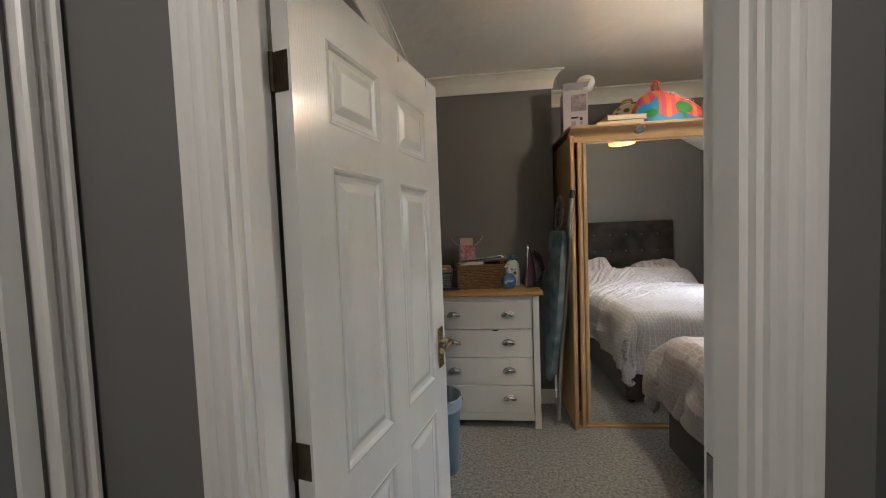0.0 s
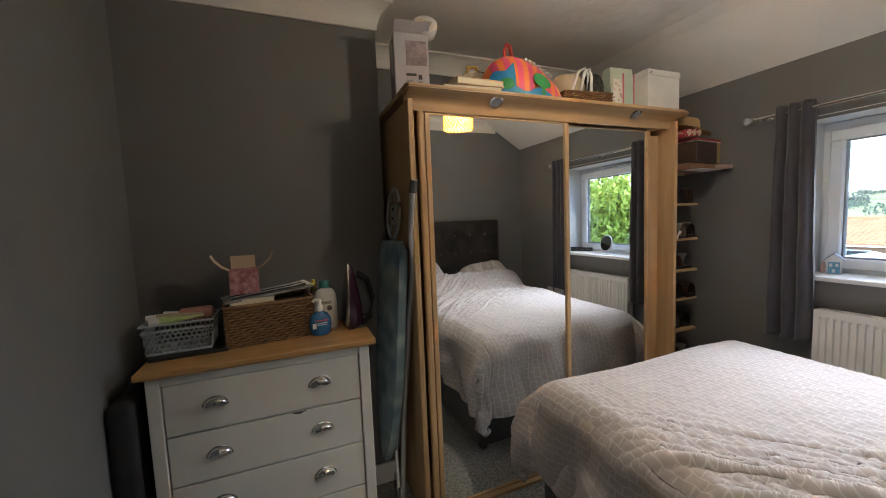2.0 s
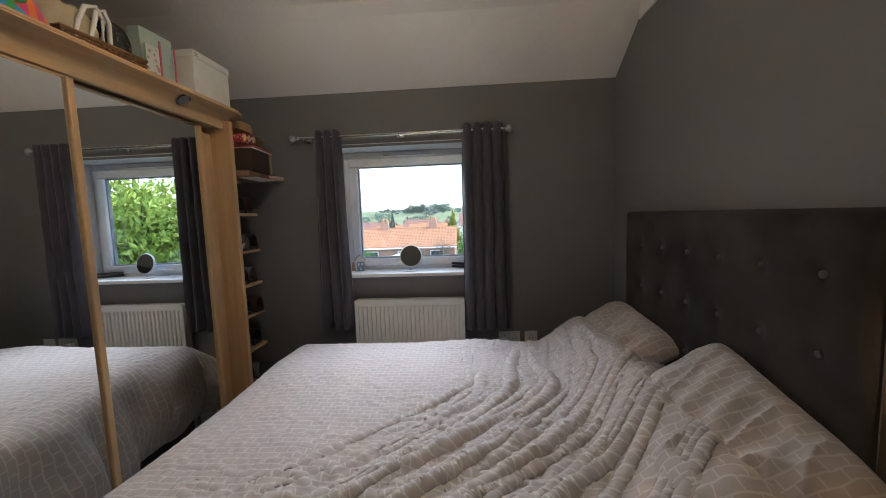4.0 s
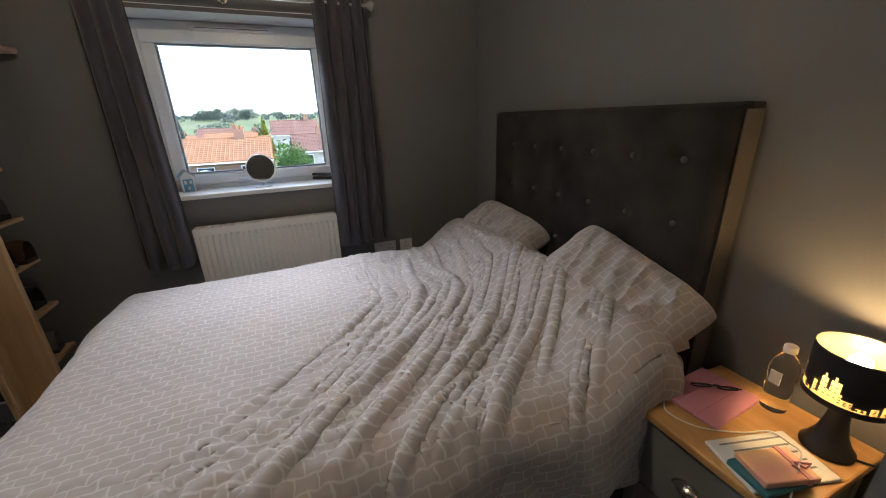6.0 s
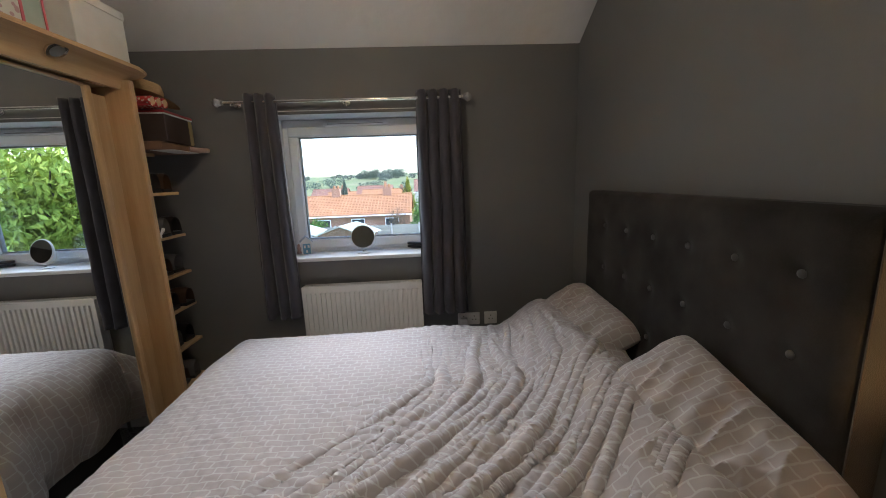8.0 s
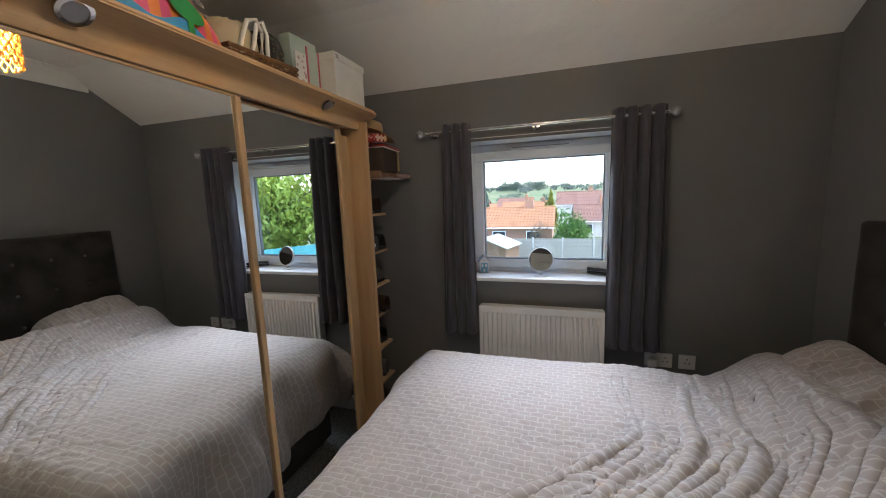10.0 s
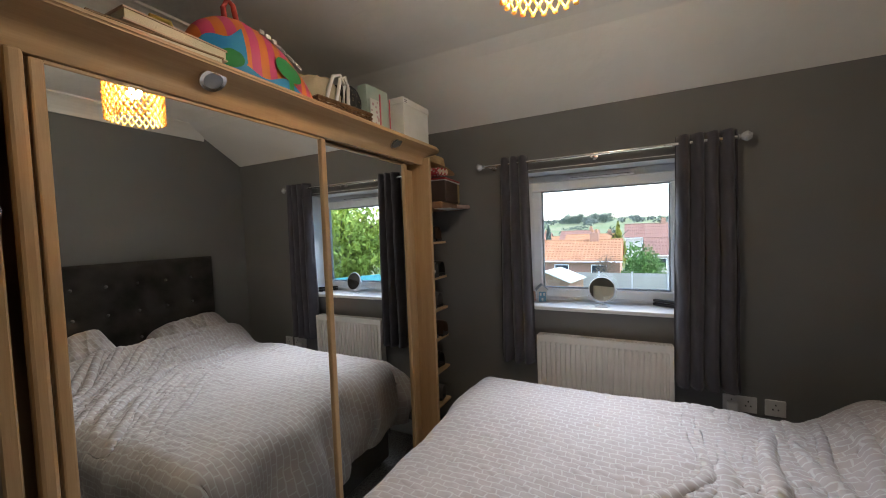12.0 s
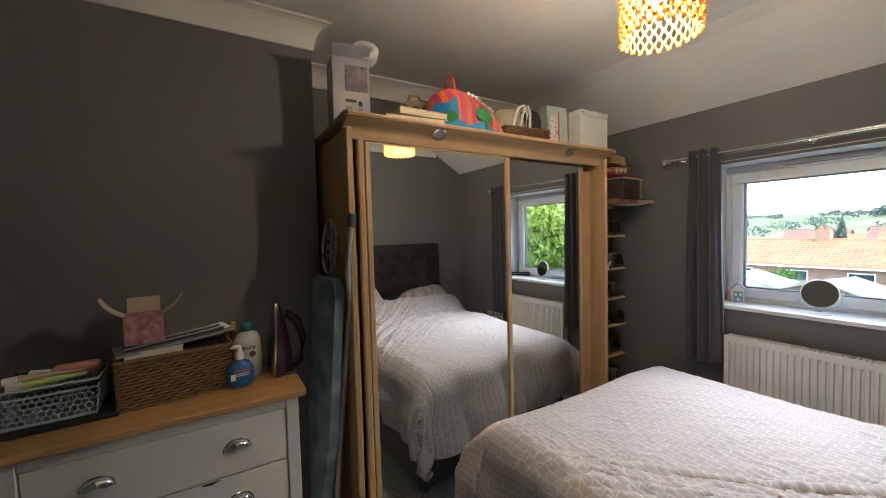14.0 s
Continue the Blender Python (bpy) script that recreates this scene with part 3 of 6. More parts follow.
def duvet():
    cx = (BX0 + BX1) / 2
    half = (BX1 - BX0) / 2 + 0.05
    top = 0.735
    w_west, w_east = 0.40, 0.22      # how far the cloth goes past each long side
    y_head, y_foot = 0.285, BY1 + 0.06
    length, over = y_foot - y_head, 0.38
    mid = (y_head + y_foot) / 2

    rnd = random.Random(17)
    creases = []
    for k in range(56):
        f0 = -0.25 + 1.25 * (k + rnd.uniform(-0.9, 0.9)) / 55
        start = rnd.uniform(0.0, 0.95)
        big = rnd.random() ** 2
        creases.append((f0, start, start + rnd.uniform(0.25, 0.75), 0.006 + 0.008 * big + rnd.uniform(0, 0.003), (0.007 + 0.019 * big) * (1.0 if f0 < 0.8 else 0.5), rnd.uniform(-0.16, 0.16), rnd.uniform(0, 50)))

    def fold(x, y):
        # long creases that run across from the far side and then turn towards the foot
        e = max(0.0, BX1 - x)
        f = y - 0.06 * e - 0.95 * max(0.0, e - 0.6) ** 1.3
        reg = min(1.0, max(0.0, (f + 0.25) / 0.3)) * min(1.0, max(0.0, (1.22 - f) / 0.35))
        k = 0.0
        for f0, s0, s1, wd, ht, lean, seed in creases:
            g = f - f0
            if abs(g) > 0.22 or e < s0 - 0.1 or e > s1 + 0.1:
                continue
            g -= lean * (e - s0) + 0.050 * n3(e * 2.6, seed, 1) + 0.006 * n3(e * 7, seed, 2)
            w = wd * (0.8 + 0.6 * (e - s0) / (s1 - s0))
            if abs(g) > 3.2 * w:
                continue
            fade = min(1.0, max(0.0, (e - s0 + 0.1) / 0.22)) * min(1.0, max(0.0, (s1 + 0.1 - e) / 0.22))
            # one flank steeper than the other
            q = g / (w * (0.75 if g > 0 else 1.35))
            k = max(k, ht * fade * math.exp(-q * q)) + 0.25 * min(k, ht * fade * math.exp(-q * q))
        a = max(0.0, 1 - abs(n3(f * 13.0, e * 1.6, 1.0)) * 3.0)
        c = max(0.0, 1 - abs(n3(x * 11 + 0.8 * n3(x * 4, y * 4, 9), y * 11, 2.0)) * 2.6)
        d = max(0.0, 1 - abs(n3(x * 24, y * 30, 5.0)) * 2.4)
        tuft = 0.5 + 0.9 * n3(x * 2.7 + 5, y * 3.1, 11)
        seer = max(0.0, 1 - abs(n3(y * 34, x * 5, 3)) * 2.4)
        return 1.15 * k + reg * tuft * (0.010 * a ** 2 + 0.008 * c * c + 0.003 * d * d) + 0.0012 * seer + 0.0030 * c * c + 0.0012 * n3(x * 60, y * 60, 5)

    def place(u, v):
        su = -(half - 0.09 + w_west + 0.05) + u * (2 * half - 0.18 + w_west + w_east + 0.10)
        sv = v * (length + over)
        edge = 0.04 * n3(su * 3, sv * 3, 8)
        ox, dx = over_edge(abs(su), half + edge * 0.4, 0.11)
        x = cx + math.copysign(ox, su)
        oy, dy = over_edge(max(0.0, sv - length / 2), length / 2 + edge * 0.3, 0.13)
        y = mid + oy if sv > length / 2 else y_head + sv
        drop = (dx ** 2.2 + dy ** 2.2) ** (1 / 2.2)
        hang = min(1.0, drop / 0.25)
        z = top + 0.020 * n3(x * 2.1, y * 2.1, 3) - drop
        lift = fold(x, y) * (1 - 0.55 * hang)
        # rise over the stacked pillows, then a rolled end
        t = max(0.0, min(1.0, (0.62 - y) / 0.27))
        z += 0.150 * t * t * (3 - 2 * t) * (1 - 0.8 * hang) * (0.85 + 0.15 * min(1, max(0, (x - 1.72) / 0.5)))
        tail = max(0.0, (0.10 - sv) / 0.10)
        z -= 0.045 * tail ** 2
        if su < 0 and dx > 0.05:
            z += 0.10 * max(0.0, 0.55 - sv) * hang + 0.05 * hang * n3(sv * 4, 1.0, 3)
        if hang > 0.02:
            wave = 0.030 * hang * math.sin(su * 3 + sv * 13 + 2 * n3(su * 2, sv * 2)) + 0.028 * hang * n3(su * 7, sv * 7, 6)
            if dx > dy:
                x += math.copysign(wave + 0.02 * hang, su)
            else:
                y += wave + 0.025 * hang
                x += 0.03 * hang * math.sin(su * 23 + 3 * n3(su * 3, sv, 2))
                y += 0.022 * hang * math.sin(su * 19 + 2 * n3(su * 4, sv * 2, 12))
            if dx > 0.02 and dy > 0.02:
                k = min(1, 6 * dx * dy / 0.06)
                x += math.copysign(0.035 * k, su)
                y += 0.035 * k
        x += max(0.0, (cx - x) / half) * (0.005 + 0.045 * min(1.0, (y - 0.4) / 1.65))
        return (x, y, max(z + lift, 0.235))

    wd, ln = 2 * half + 0.4, length + over
    bm = sheet(400, 440, place, uv=lambda u, v: (v * ln, u * wd))
    ob = single("duvet", bm, DUVET, "rumpled blush and white printed duvet spread over the bed", "duvet", smooth=True)
    md = ob.modifiers.new("thickness", "SOLIDIFY")
    md.thickness, md.offset = 0.020, -1
    return ob


duvet()


def pillow(m, w, d, h, seed, label):
    """A stuffed pillowcase with pinched corners and soft creases."""
    def side(sg):
        def fn(u, v):
            a, b = 2 * u - 1, 2 * v - 1
            x = a * w / 2 * (1 - 0.055 * (1 - b * b) * abs(a) ** 3)
            y = b * d / 2 * (1 - 0.075 * (1 - a * a) * abs(b) ** 3)
            f = max(0.0, (1 - a ** 4) * (1 - b ** 4)) ** 0.55
            cr = max(0, 1 - 2.3 * abs(n3(x * 13 + 4 * y + seed, y * 3.2, seed))) ** 1.6 * 0.020 * f + max(0, 1 - 2.6 * abs(n3(x * 7 + seed, y * 9 - x * 5, seed + 2))) ** 2 * 0.010 * f + 0.008 * n3(x * 18, y * 18, seed)
            z = sg * (h / 2) * f * (1 + 0.12 * n3(x * 4, y * 4, seed + 3)) + (cr * f if sg > 0 else 0)
            z -= 0.05 * max(0, abs(a) - 0.4) ** 2 * (1 if a < 0 else 0.3)
            k = 1 - 0.10 * (a * b) ** 4
            return (x * k, y * k, z - 0.03 * (a * b) ** 4 * (a < 0))
        return fn
    bm = sheet(96, 70, side(1), uv=lambda u, v: (v * d, u * w))
    sheet(40, 30, side(-1), bm, uv=lambda u, v: (v * d, u * w + 0.013))
    return single("pillow", bm, DUVET, label, "pillow", m=m, smooth=True, group="pillows on the bed")


pillow(pose(2.03, 0.32, 0.775, 4, 3, 0), 0.70, 0.40, 0.15, 2.0, "blush printed pillow flat beneath another")
pillow(pose(1.950, 0.236, 0.872, -36, -16, 3), 0.58, 0.33, 0.15, 1.0, "plump blush printed pillow leaning on the headboard")
pillow(pose(2.66, 0.32, 0.775, 4, 0, 0), 0.64, 0.40, 0.15, 7.0, "blush printed pillow flat beneath another")
pillow(pose(2.765, 0.250, 0.850, -30, -6, 2), 0.58, 0.38, 0.16, 5.0, "blush printed pillow partly under the duvet")


# ---- wardrobe with sliding mirror doors ----
VX0, VX1, VF, VB, VZ = 1.205, 2.965, 2.400, 3.03, 2.065


def wardrobe():
    o = Vector((VX0, VF, 0))
    wr = thing("wardrobe", "pale oak wardrobe with two sliding mirror doors and a deep cornice", "wardrobe", at=o)
    L = VX1 - VX0
    D = VB - VF
    part("side_panel", box(0, -0.105, 0, 0.028, D, VZ, 0.004), OAK_V, wr)
    part("side_panel", box(L - 0.028, -0.105, 0, L, D, VZ, 0.004), OAK_V, wr)
    part("back_panel", box(0.03, D - 0.02, 0, L - 0.03, D, VZ), OAK_V, wr)
    part("plinth", box(0.03, 0.052, 0, L - 0.03, D - 0.021, 0.06), OAK, wr)
    part("top_panel", box(0.03, 0.0, VZ - 0.03, L - 0.03, D - 0.02, VZ), OAK, wr)
    # cornice: a thin top board with rounded ends over a fascia that curves back down to the doors
    c0, c1, cf = -0.018, L + 0.115, -0.168
    pts = [(c0, D), (c0, cf + 0.012), (c0 + 0.010, cf)]
    pts += [(c1 - 0.16 + 0.16 * math.sin(a), cf + 0.16 - 0.16 * math.cos(a)) for a in [i * math.pi / 2 / 8 for i in range(9)]] + [(c1, D)]
    bm = prism(pts, VZ + 0.034, VZ + 0.050, "z")
    bmesh.ops.bevel(bm, geom=[e for e in bm.edges if abs(e.verts[0].co.z - e.verts[1].co.z) < 1e-4 and e.verts[0].co.y < D - 0.01], offset=0.006, segments=3, affect="EDGES")
    part("cornice", bm, OAK, wr)
    curve = [(cf + 0.010 + 0.092 * math.sin(a) ** 1.15, VZ - 0.012 + 0.045 * math.cos(a)) for a in [i * math.pi / 2 / 10 for i in range(11)]]
    curve += [(cf + 0.104, VZ - 0.034), (cf + 0.107, VZ - 0.040), (cf + 0.125, VZ - 0.040), (cf + 0.125, VZ + 0.033)]
    part("fascia", prism(curve, 0.0, L, "x"), OAK, wr, "curved oak fascia under the cornice", smooth=True)
    for x in (0.458, 1.395):
        m = pose(x, cf + 0.061, VZ + 0.0170, 140, 0, 0)
        bm = lathe([(0.036, -0.006), (0.038, 0.0), (0.036, 0.004), (0.026, 0.005), (0.025, 0.001)], 28, cap=False)
        bmesh.ops.transform(bm, matrix=m, verts=bm.verts[:])
        sp = part("spotlight", bm, CHROME, wr, "chrome recessed spotlight, unlit", smooth=True)
        bm = lathe([(0.0255, -0.004), (0.0255, 0.002)], 20)
        bmesh.ops.transform(bm, matrix=m, verts=bm.verts[:])
        part("lens", bm, STEEL, sp)
    # doors: the second slides behind the first
    top = VZ - 0.045

    def door(x0, x1, y, lab):
        d = part("sliding_door", box(x0, y + 0.004, 0.02, x1, y + 0.022, top), OAK_V, wr, lab)
        part("mirror", box(x0 + 0.026, y, 0.035, x1 - 0.026, y + 0.0035, top - 0.006), MIRROR, d, "silvered mirror glass")
        for a in (x0, x1 - 0.026):
            part("stile", box(a, y - 0.012, 0.018, a + 0.026, y + 0.0036, top, 0.005, seg=2), OAK_V, d)
        part("rail", box(x0 + 0.026, y - 0.004, 0.018, x1 - 0.026, y + 0.0036, 0.034, 0.002), OAK, d)
        part("rail", box(x0 + 0.026, y - 0.004, top - 0.006, x1 - 0.026, y + 0.0036, top + 0.002, 0.001), OAK, d)
        # the doors lean back a touch on their track
        d.matrix_local = pose(0, 0, 0, -0.08, 0, 0.42)

    door(0.094, 0.946, -0.056, "sliding mirror door in an oak frame")
    door(0.87, 1.625, -0.022, "sliding mirror door in an oak frame, set behind the other")
    part("track", joined((0.03, -0.08, 0.0, L - 0.03, 0.02, 0.016)), OAK, wr)
    part("stile_post", box(0.054, -0.088, 0.0, 0.084, -0.058, VZ - 0.042, 0.008, seg=2), OAK_V, wr)
    part("infill_panel", box(1.650, 0.012, 0.0, L - 0.03, 0.030, VZ - 0.07), OAK_V, wr)
    return wr


wardrobe()


def end_shelves():
    o = Vector((VX1 + 0.002, 2.42, 0))
    sh = thing("shoe_shelf_unit", "narrow open oak shelves crowded with shoes beside the wardrobe", "shelf unit", at=o)
    part("back_panel", box(0, 0.44, 0, 0.42, 0.46, VZ - 0.002), OAK_V, sh)
    for z in SHELF_Z:
        part("shelf", box(0, -0.05 if z < 1.7 else 0.02, z - 0.016, 0.31 if z < 1.7 else 0.27, 0.4395, z, 0.002), OAK, sh)
    return sh


SHELF_Z = (0.10, 0.46, 0.69, 0.91, 1.105, 1.32, 1.555, 1.765)
end_shelves()


# ---- chest of drawers ----
def cup_handle(parent):
    def fn(u, v):
        a, b = math.pi * u, math.pi / 2 * v
        return (0.043 * math.cos(a) * (0.35 + 0.65 * math.cos(b * 0.98)), -0.027 * math.sin(b) * (0.5 + 0.5 * math.sin(a)), 0.036 * math.sin(a) * (0.35 + 0.65 * math.cos(b * 0.96)) - 0.012)
    bm = sheet(20, 8, fn)
    lip = tube([(0.045 * math.cos(math.pi * i / 20), -0.001, 0.038 * math.sin(math.pi * i / 20) - 0.012) for i in range(21)], 0.0028, 6, bm)
    return part("cup_handle", lip, CHROME, parent, "chrome cup handle", smooth=True)


def chest_of_drawers():
    x0, x1, y0, y1, z1 = 0.115, 1.0, 2.27, 2.675, 1.0
    o = Vector((x0, y0, 0))
    ch = thing("chest_of_drawers", "pale grey four-drawer chest with an oak top and chrome cup handles", "chest of drawers", at=o)
    L, D = x1 - x0, y1 - y0
    part("top", box(0, 0, z1 - 0.028, L, D, z1, 0.006, seg=2), OAK_TOP, ch, "honey oak top")
    e = 0.030
    for a in (e, L - e - 0.045):
        for b in (0.02, D - 0.06):
            part("leg", box(a, b, 0, a + 0.045, b + 0.04, z1 - 0.0285, 0.003), DRESSER_GREY, ch)
    for a in (e + 0.004, L - e - 0.022):
        part("side_panel", box(a, 0.061, 0.06, a + 0.018, D - 0.061, z1 - 0.029), DRESSER_GREY, ch)
    part("back_panel", box(e + 0.046, D - 0.05, 0.06, L - e - 0.046, D - 0.04, z1 - 0.029), DRESSER_GREY, ch)
    part("top_rail", box(e + 0.0455, 0.024, z1 - 0.066, L - e - 0.0455, 0.05, z1 - 0.0285, 0.002), DRESSER_GREY, ch)
    part("bottom_rail", box(e + 0.0455, 0.024, 0.06, L - e - 0.0455, 0.05, 0.115, 0.002), DRESSER_GREY, ch)
    # solid near-black block: the shade behind the drawer gaps, put in as colour
    part("carcass", box(e + 0.05, 0.051, 0.07, L - e - 0.05, D - 0.051, z1 - 0.03), GAP, ch, "near-black filler for the shade inside the chest")
    zb, zt = 0.115, z1 - 0.066
    hgt = (zt - zb) / 4
    for k in range(4):
        dr = part("drawer", box(e + 0.049, 0.026, zb + k * hgt + 0.003, L - e - 0.049, 0.0505, zb + (k + 1) * hgt - 0.003, 0.002), DRESSER_GREY, ch)
        if k == 2:
            part("chip", prism([(0.585 * L, zb + 3 * hgt - 0.0035), (0.600 * L, zb + 3 * hgt - 0.010), (0.622 * L, zb + 3 * hgt - 0.013), (0.655 * L, zb + 3 * hgt - 0.0035)], 0.0245, 0.027, "y"), GAP, dr, "dark chipped notch in the drawer edge")
        for fx in (0.28, 0.72):
            h = cup_handle(dr)
            h.location = (fx * L, 0.0255, zb + (k + 0.52) * hgt)
    return ch


chest_of_drawers()

# ---- radiator ----
def radiator():
    y0, y1, z0, z1 = 1.02, 1.775, 0.30, 0.932
    o = Vector((XE, y0, 0))
    r = thing("radiator", "cream enamel panel radiator under the window", "radiator", at=o)
    L = y1 - y0
    n = 24

    bm = bmesh.new()
    ys = [0.0, 0.016]
    for i in range(n):
        a = 0.016 + (L - 0.032) * i / n
        s = (L - 0.032) / n
        ys += [a + s * 0.22, a + s * 0.32, a + s * 0.68, a + s * 0.78]
    ys += [L - 0.016, L]
    zs = [z0, z0 + 0.035, z0 + 0.048, z1 - 0.048, z1 - 0.035, z1]
    grid = [[bm.verts.new((-0.098 + (0.011 if (2 <= i < len(ys) - 2 and (i - 2) % 4 in (1, 2) and 2 <= j <= 3) else 0), y, z)) for j, z in enumerate(zs)] for i, y in enumerate(ys)]
    for i in range(len(ys) - 1):
        for j in range(len(zs) - 1):
            bm.faces.new((grid[i][j], grid[i + 1][j], grid[i + 1][j + 1], grid[i][j + 1]))
    part("front_panel", bm, RADIATOR, r)
    part("back_panel", box(-0.045, 0, z0, -0.030, L, z1, 0.004), RADIATOR, r)
    for y in (0.0, L - 0.004):
        part("end_cap", box(-0.0975, y, z0 + 0.02, -0.046, y + 0.004, z1 - 0.001), RADIATOR, r)
    gr = part("top_grille", joined((-0.0975, 0.004, z1 - 0.002, -0.093, L - 0.004, z1 + 0.003), (-0.035, 0.004, z1 - 0.002, -0.030, L - 0.004, z1 + 0.003)), RADIATOR, r)
    for i in range(36):
        part("grille_bar", box(-0.0929, 0.012 + i * (L - 0.03) / 36, z1 - 0.003, -0.0351, 0.018 + i * (L - 0.03) / 36, z1 + 0.001), RADIATOR, gr)
    for y in (-0.03, L + 0.015):
        part("valve", lathe([(0.010, 0), (0.010, 0.34), (0.018, 0.345), (0.018, 0.385), (0.012, 0.39)], 12, at=(-0.06, y, 0.0)), CHROME, r, smooth=True)
    for y in (0.15, L - 0.15):
        part("wall_bracket", box(-0.030, y, z0 + 0.05, -0.0005, y + 0.03, z1 - 0.06), STEEL, r)


radiator()


# ---- curtains and pole ----
def curtain_pole():
    o = Vector((XE, 1.4, 2.044))
    p = thing("curtain_pole", "brushed steel curtain pole with crystal ball ends", "curtain pole", at=o)
    part("pole", tube([(-0.085, -0.66, 0), (-0.085, 0.70, 0)], 0.010, 12), CHROME, p, smooth=True)
    part("tension_wire", tube([(-0.03, -0.40, -0.045), (-0.03, 0.42, -0.045)], 0.002, 6), PLASTIC, p, "thin white net wire")
    for y, sg in ((-0.66, -1), (0.70, 1)):
        bm = lathe([(0.010, 0), (0.014, 0.004 * sg), (0.014, 0.010 * sg), (0.010, 0.014 * sg), (0.018, 0.022 * sg), (0.026, 0.036 * sg), (0.026, 0.044 * sg), (0.018, 0.058 * sg), (0.005, 0.064 * sg)], 16, at=(-0.085, y, 0), axis="y")
        part("finial", bm, CRYSTAL, p, "faceted crystal ball finial")
    for y in (-0.60, 0.02, 0.66):
        bm = lathe([(0.022, 0.0), (0.022, 0.006)], 14, at=(-0.0065, y, 0), axis="x")
        tube([(-0.006, y, 0), (-0.085, y, -0.014), (-0.085, y, 0.012)], 0.006, 8, bm)
        part("bracket", bm, CHROME, p, smooth=True)


CRYSTAL = material("faceted_acrylic", (0.75, 0.75, 0.74), (0.5, 0.5, 0.5), scale=60, rough=0.08, metal=0.6, spec=0.8)
curtain_pole()


def curtain(y0, y1, z0, folds, seed, label, gather):
    def fn(u, v):
        z = z0 + (2.085 - z0) * v
        k = 1 - v
        ph = u * folds * 2 * math.pi
        amp = 0.038 * (0.85 + 0.3 * k) * (1 + 0.25 * n3(u * 5, v * 2, seed))
        yc = y0 + (y1 - y0) * u
        y = yc + 0.012 * math.sin(ph * 1.0 + 1.3) + gather * k * (0.5 - u) + 0.010 * n3(u * 4, v * 3, seed + 2) * k
        x = XE - 0.088 + amp * math.sin(ph + 0.5 * n3(u * 3, v * 2, seed + 1) * k) + 0.006 * n3(u * 9, v * 9, seed)
        return (min(x, XE - 0.030), y, z)
    bm = sheet(int(folds * 18), 60, fn)
    ob = single("curtain", bm, CURTAIN, label, "curtain", smooth=True, group="curtains at the window")
    md = ob.modifiers.new("thickness", "SOLIDIFY")
    md.thickness = 0.003
    return ob


curtain(1.80, 2.00, 0.74, 3.4, 3.0, "slate grey eyelet curtain drawn aside, hanging to the radiator's foot", -0.05)
curtain(0.73, 1.01, 0.72, 4.4, 9.0, "slate grey eyelet curtain drawn aside, gathered in deep folds", -0.03)


# ---- pendant lamp ----
def pendant():
    x, y, z0, z1, r = 1.935, 1.395, 2.200, 2.420, 0.112
    p = thing("pendant_lamp", "lit amber glass-bead pendant lamp hanging from the ceiling", "ceiling lamp", at=(x, y, ZC))
    dz = -ZC
    part("ceiling_rose", lathe([(0.045, -0.03), (0.05, -0.012), (0.05, -0.0005)], 20), PLASTIC, p, smooth=True)
    part("cord", tube([(0, 0, -0.03), (0, 0, z1 + dz)], 0.004, 8), PLASTIC, p)
    bm = tube([(r * math.cos(2 * math.pi * i / 32), r * math.sin(2 * math.pi * i / 32), z1 + dz) for i in range(32)], 0.004, 6, closed=True)
    for a in (0, 2.094, 4.189):
        tube([(0, 0, z1 + dz), (r * math.cos(a), r * math.sin(a), z1 + dz)], 0.003, 6, bm)
    part("top_ring", bm, BRASS, p, "gilt wire ring")
    part("bulb_holder", lathe([(0.018, z1 + dz - 0.05), (0.018, z1 + dz + 0.03)], 14), PLASTIC, p)
    bm = bmesh.new()
    bmesh.ops.create_uvsphere(bm, u_segments=16, v_segments=10, radius=0.030, matrix=Matrix.Translation((0, 0, z1 + dz - 0.085)))
    g = part("bulb", bm, BULB, p, "glowing bulb", smooth=True)
    beads = part("shade", bead_lattice(r, z0 + dz, z1 + dz), AMBER, p, "lattice shade of amber glass beads", smooth=True)
    return p


def bead_lattice(r, z0, z1):
    """Strings of beads that cross in diamonds round a cylinder, ending in points below."""
    bm = bmesh.new()
    n, rows = 24, 10
    pitch = (z1 - z0) / rows
    for k in range(rows + 1):
        for i in range(n):
            a = 2 * math.pi * (i + 0.5 * (k % 2)) / n
            z = z0 + k * pitch
            bmesh.ops.create_icosphere(bm, subdivisions=1, radius=0.0082, matrix=Matrix.Translation((r * math.cos(a), r * math.sin(a), z)) @ Matrix.Diagonal((1, 1, 0.9, 1)))
            if k < rows:
                for sg in (-0.5, 0.5):
                    b = a + sg * 2 * math.pi / n
                    tube([(r * math.cos(a), r * math.sin(a), z), (r * math.cos(b), r * math.sin(b), z + pitch)], 0.0034, 5, bm)
    return bm


def translucent(name, colour, share):
    """Thin stuff that lets light through and scatters it."""
    m = bpy.data.materials.new(name)
    m.use_nodes = True
    nt = m.node_tree
    b = nt.nodes["Principled BSDF"]
    b.inputs["Base Color"].default_value = (*colour, 1)
    b.inputs["Roughness"].default_value = 0.25
    tr = nt.nodes.new("ShaderNodeBsdfTranslucent")
    tr.inputs["Color"].default_value = (*colour, 1)
    mx = nt.nodes.new("ShaderNodeMixShader")
    mx.inputs["Fac"].default_value = share
    nt.links.new(b.outputs["BSDF"], mx.inputs[1])
    nt.links.new(tr.outputs["BSDF"], mx.inputs[2])
    nt.links.new(mx.outputs["Shader"], nt.nodes["Material Output"].inputs["Surface"])
    return m


BULB = glowing("warm_bulb_glow", (1.0, 0.83, 0.60), 78.0)
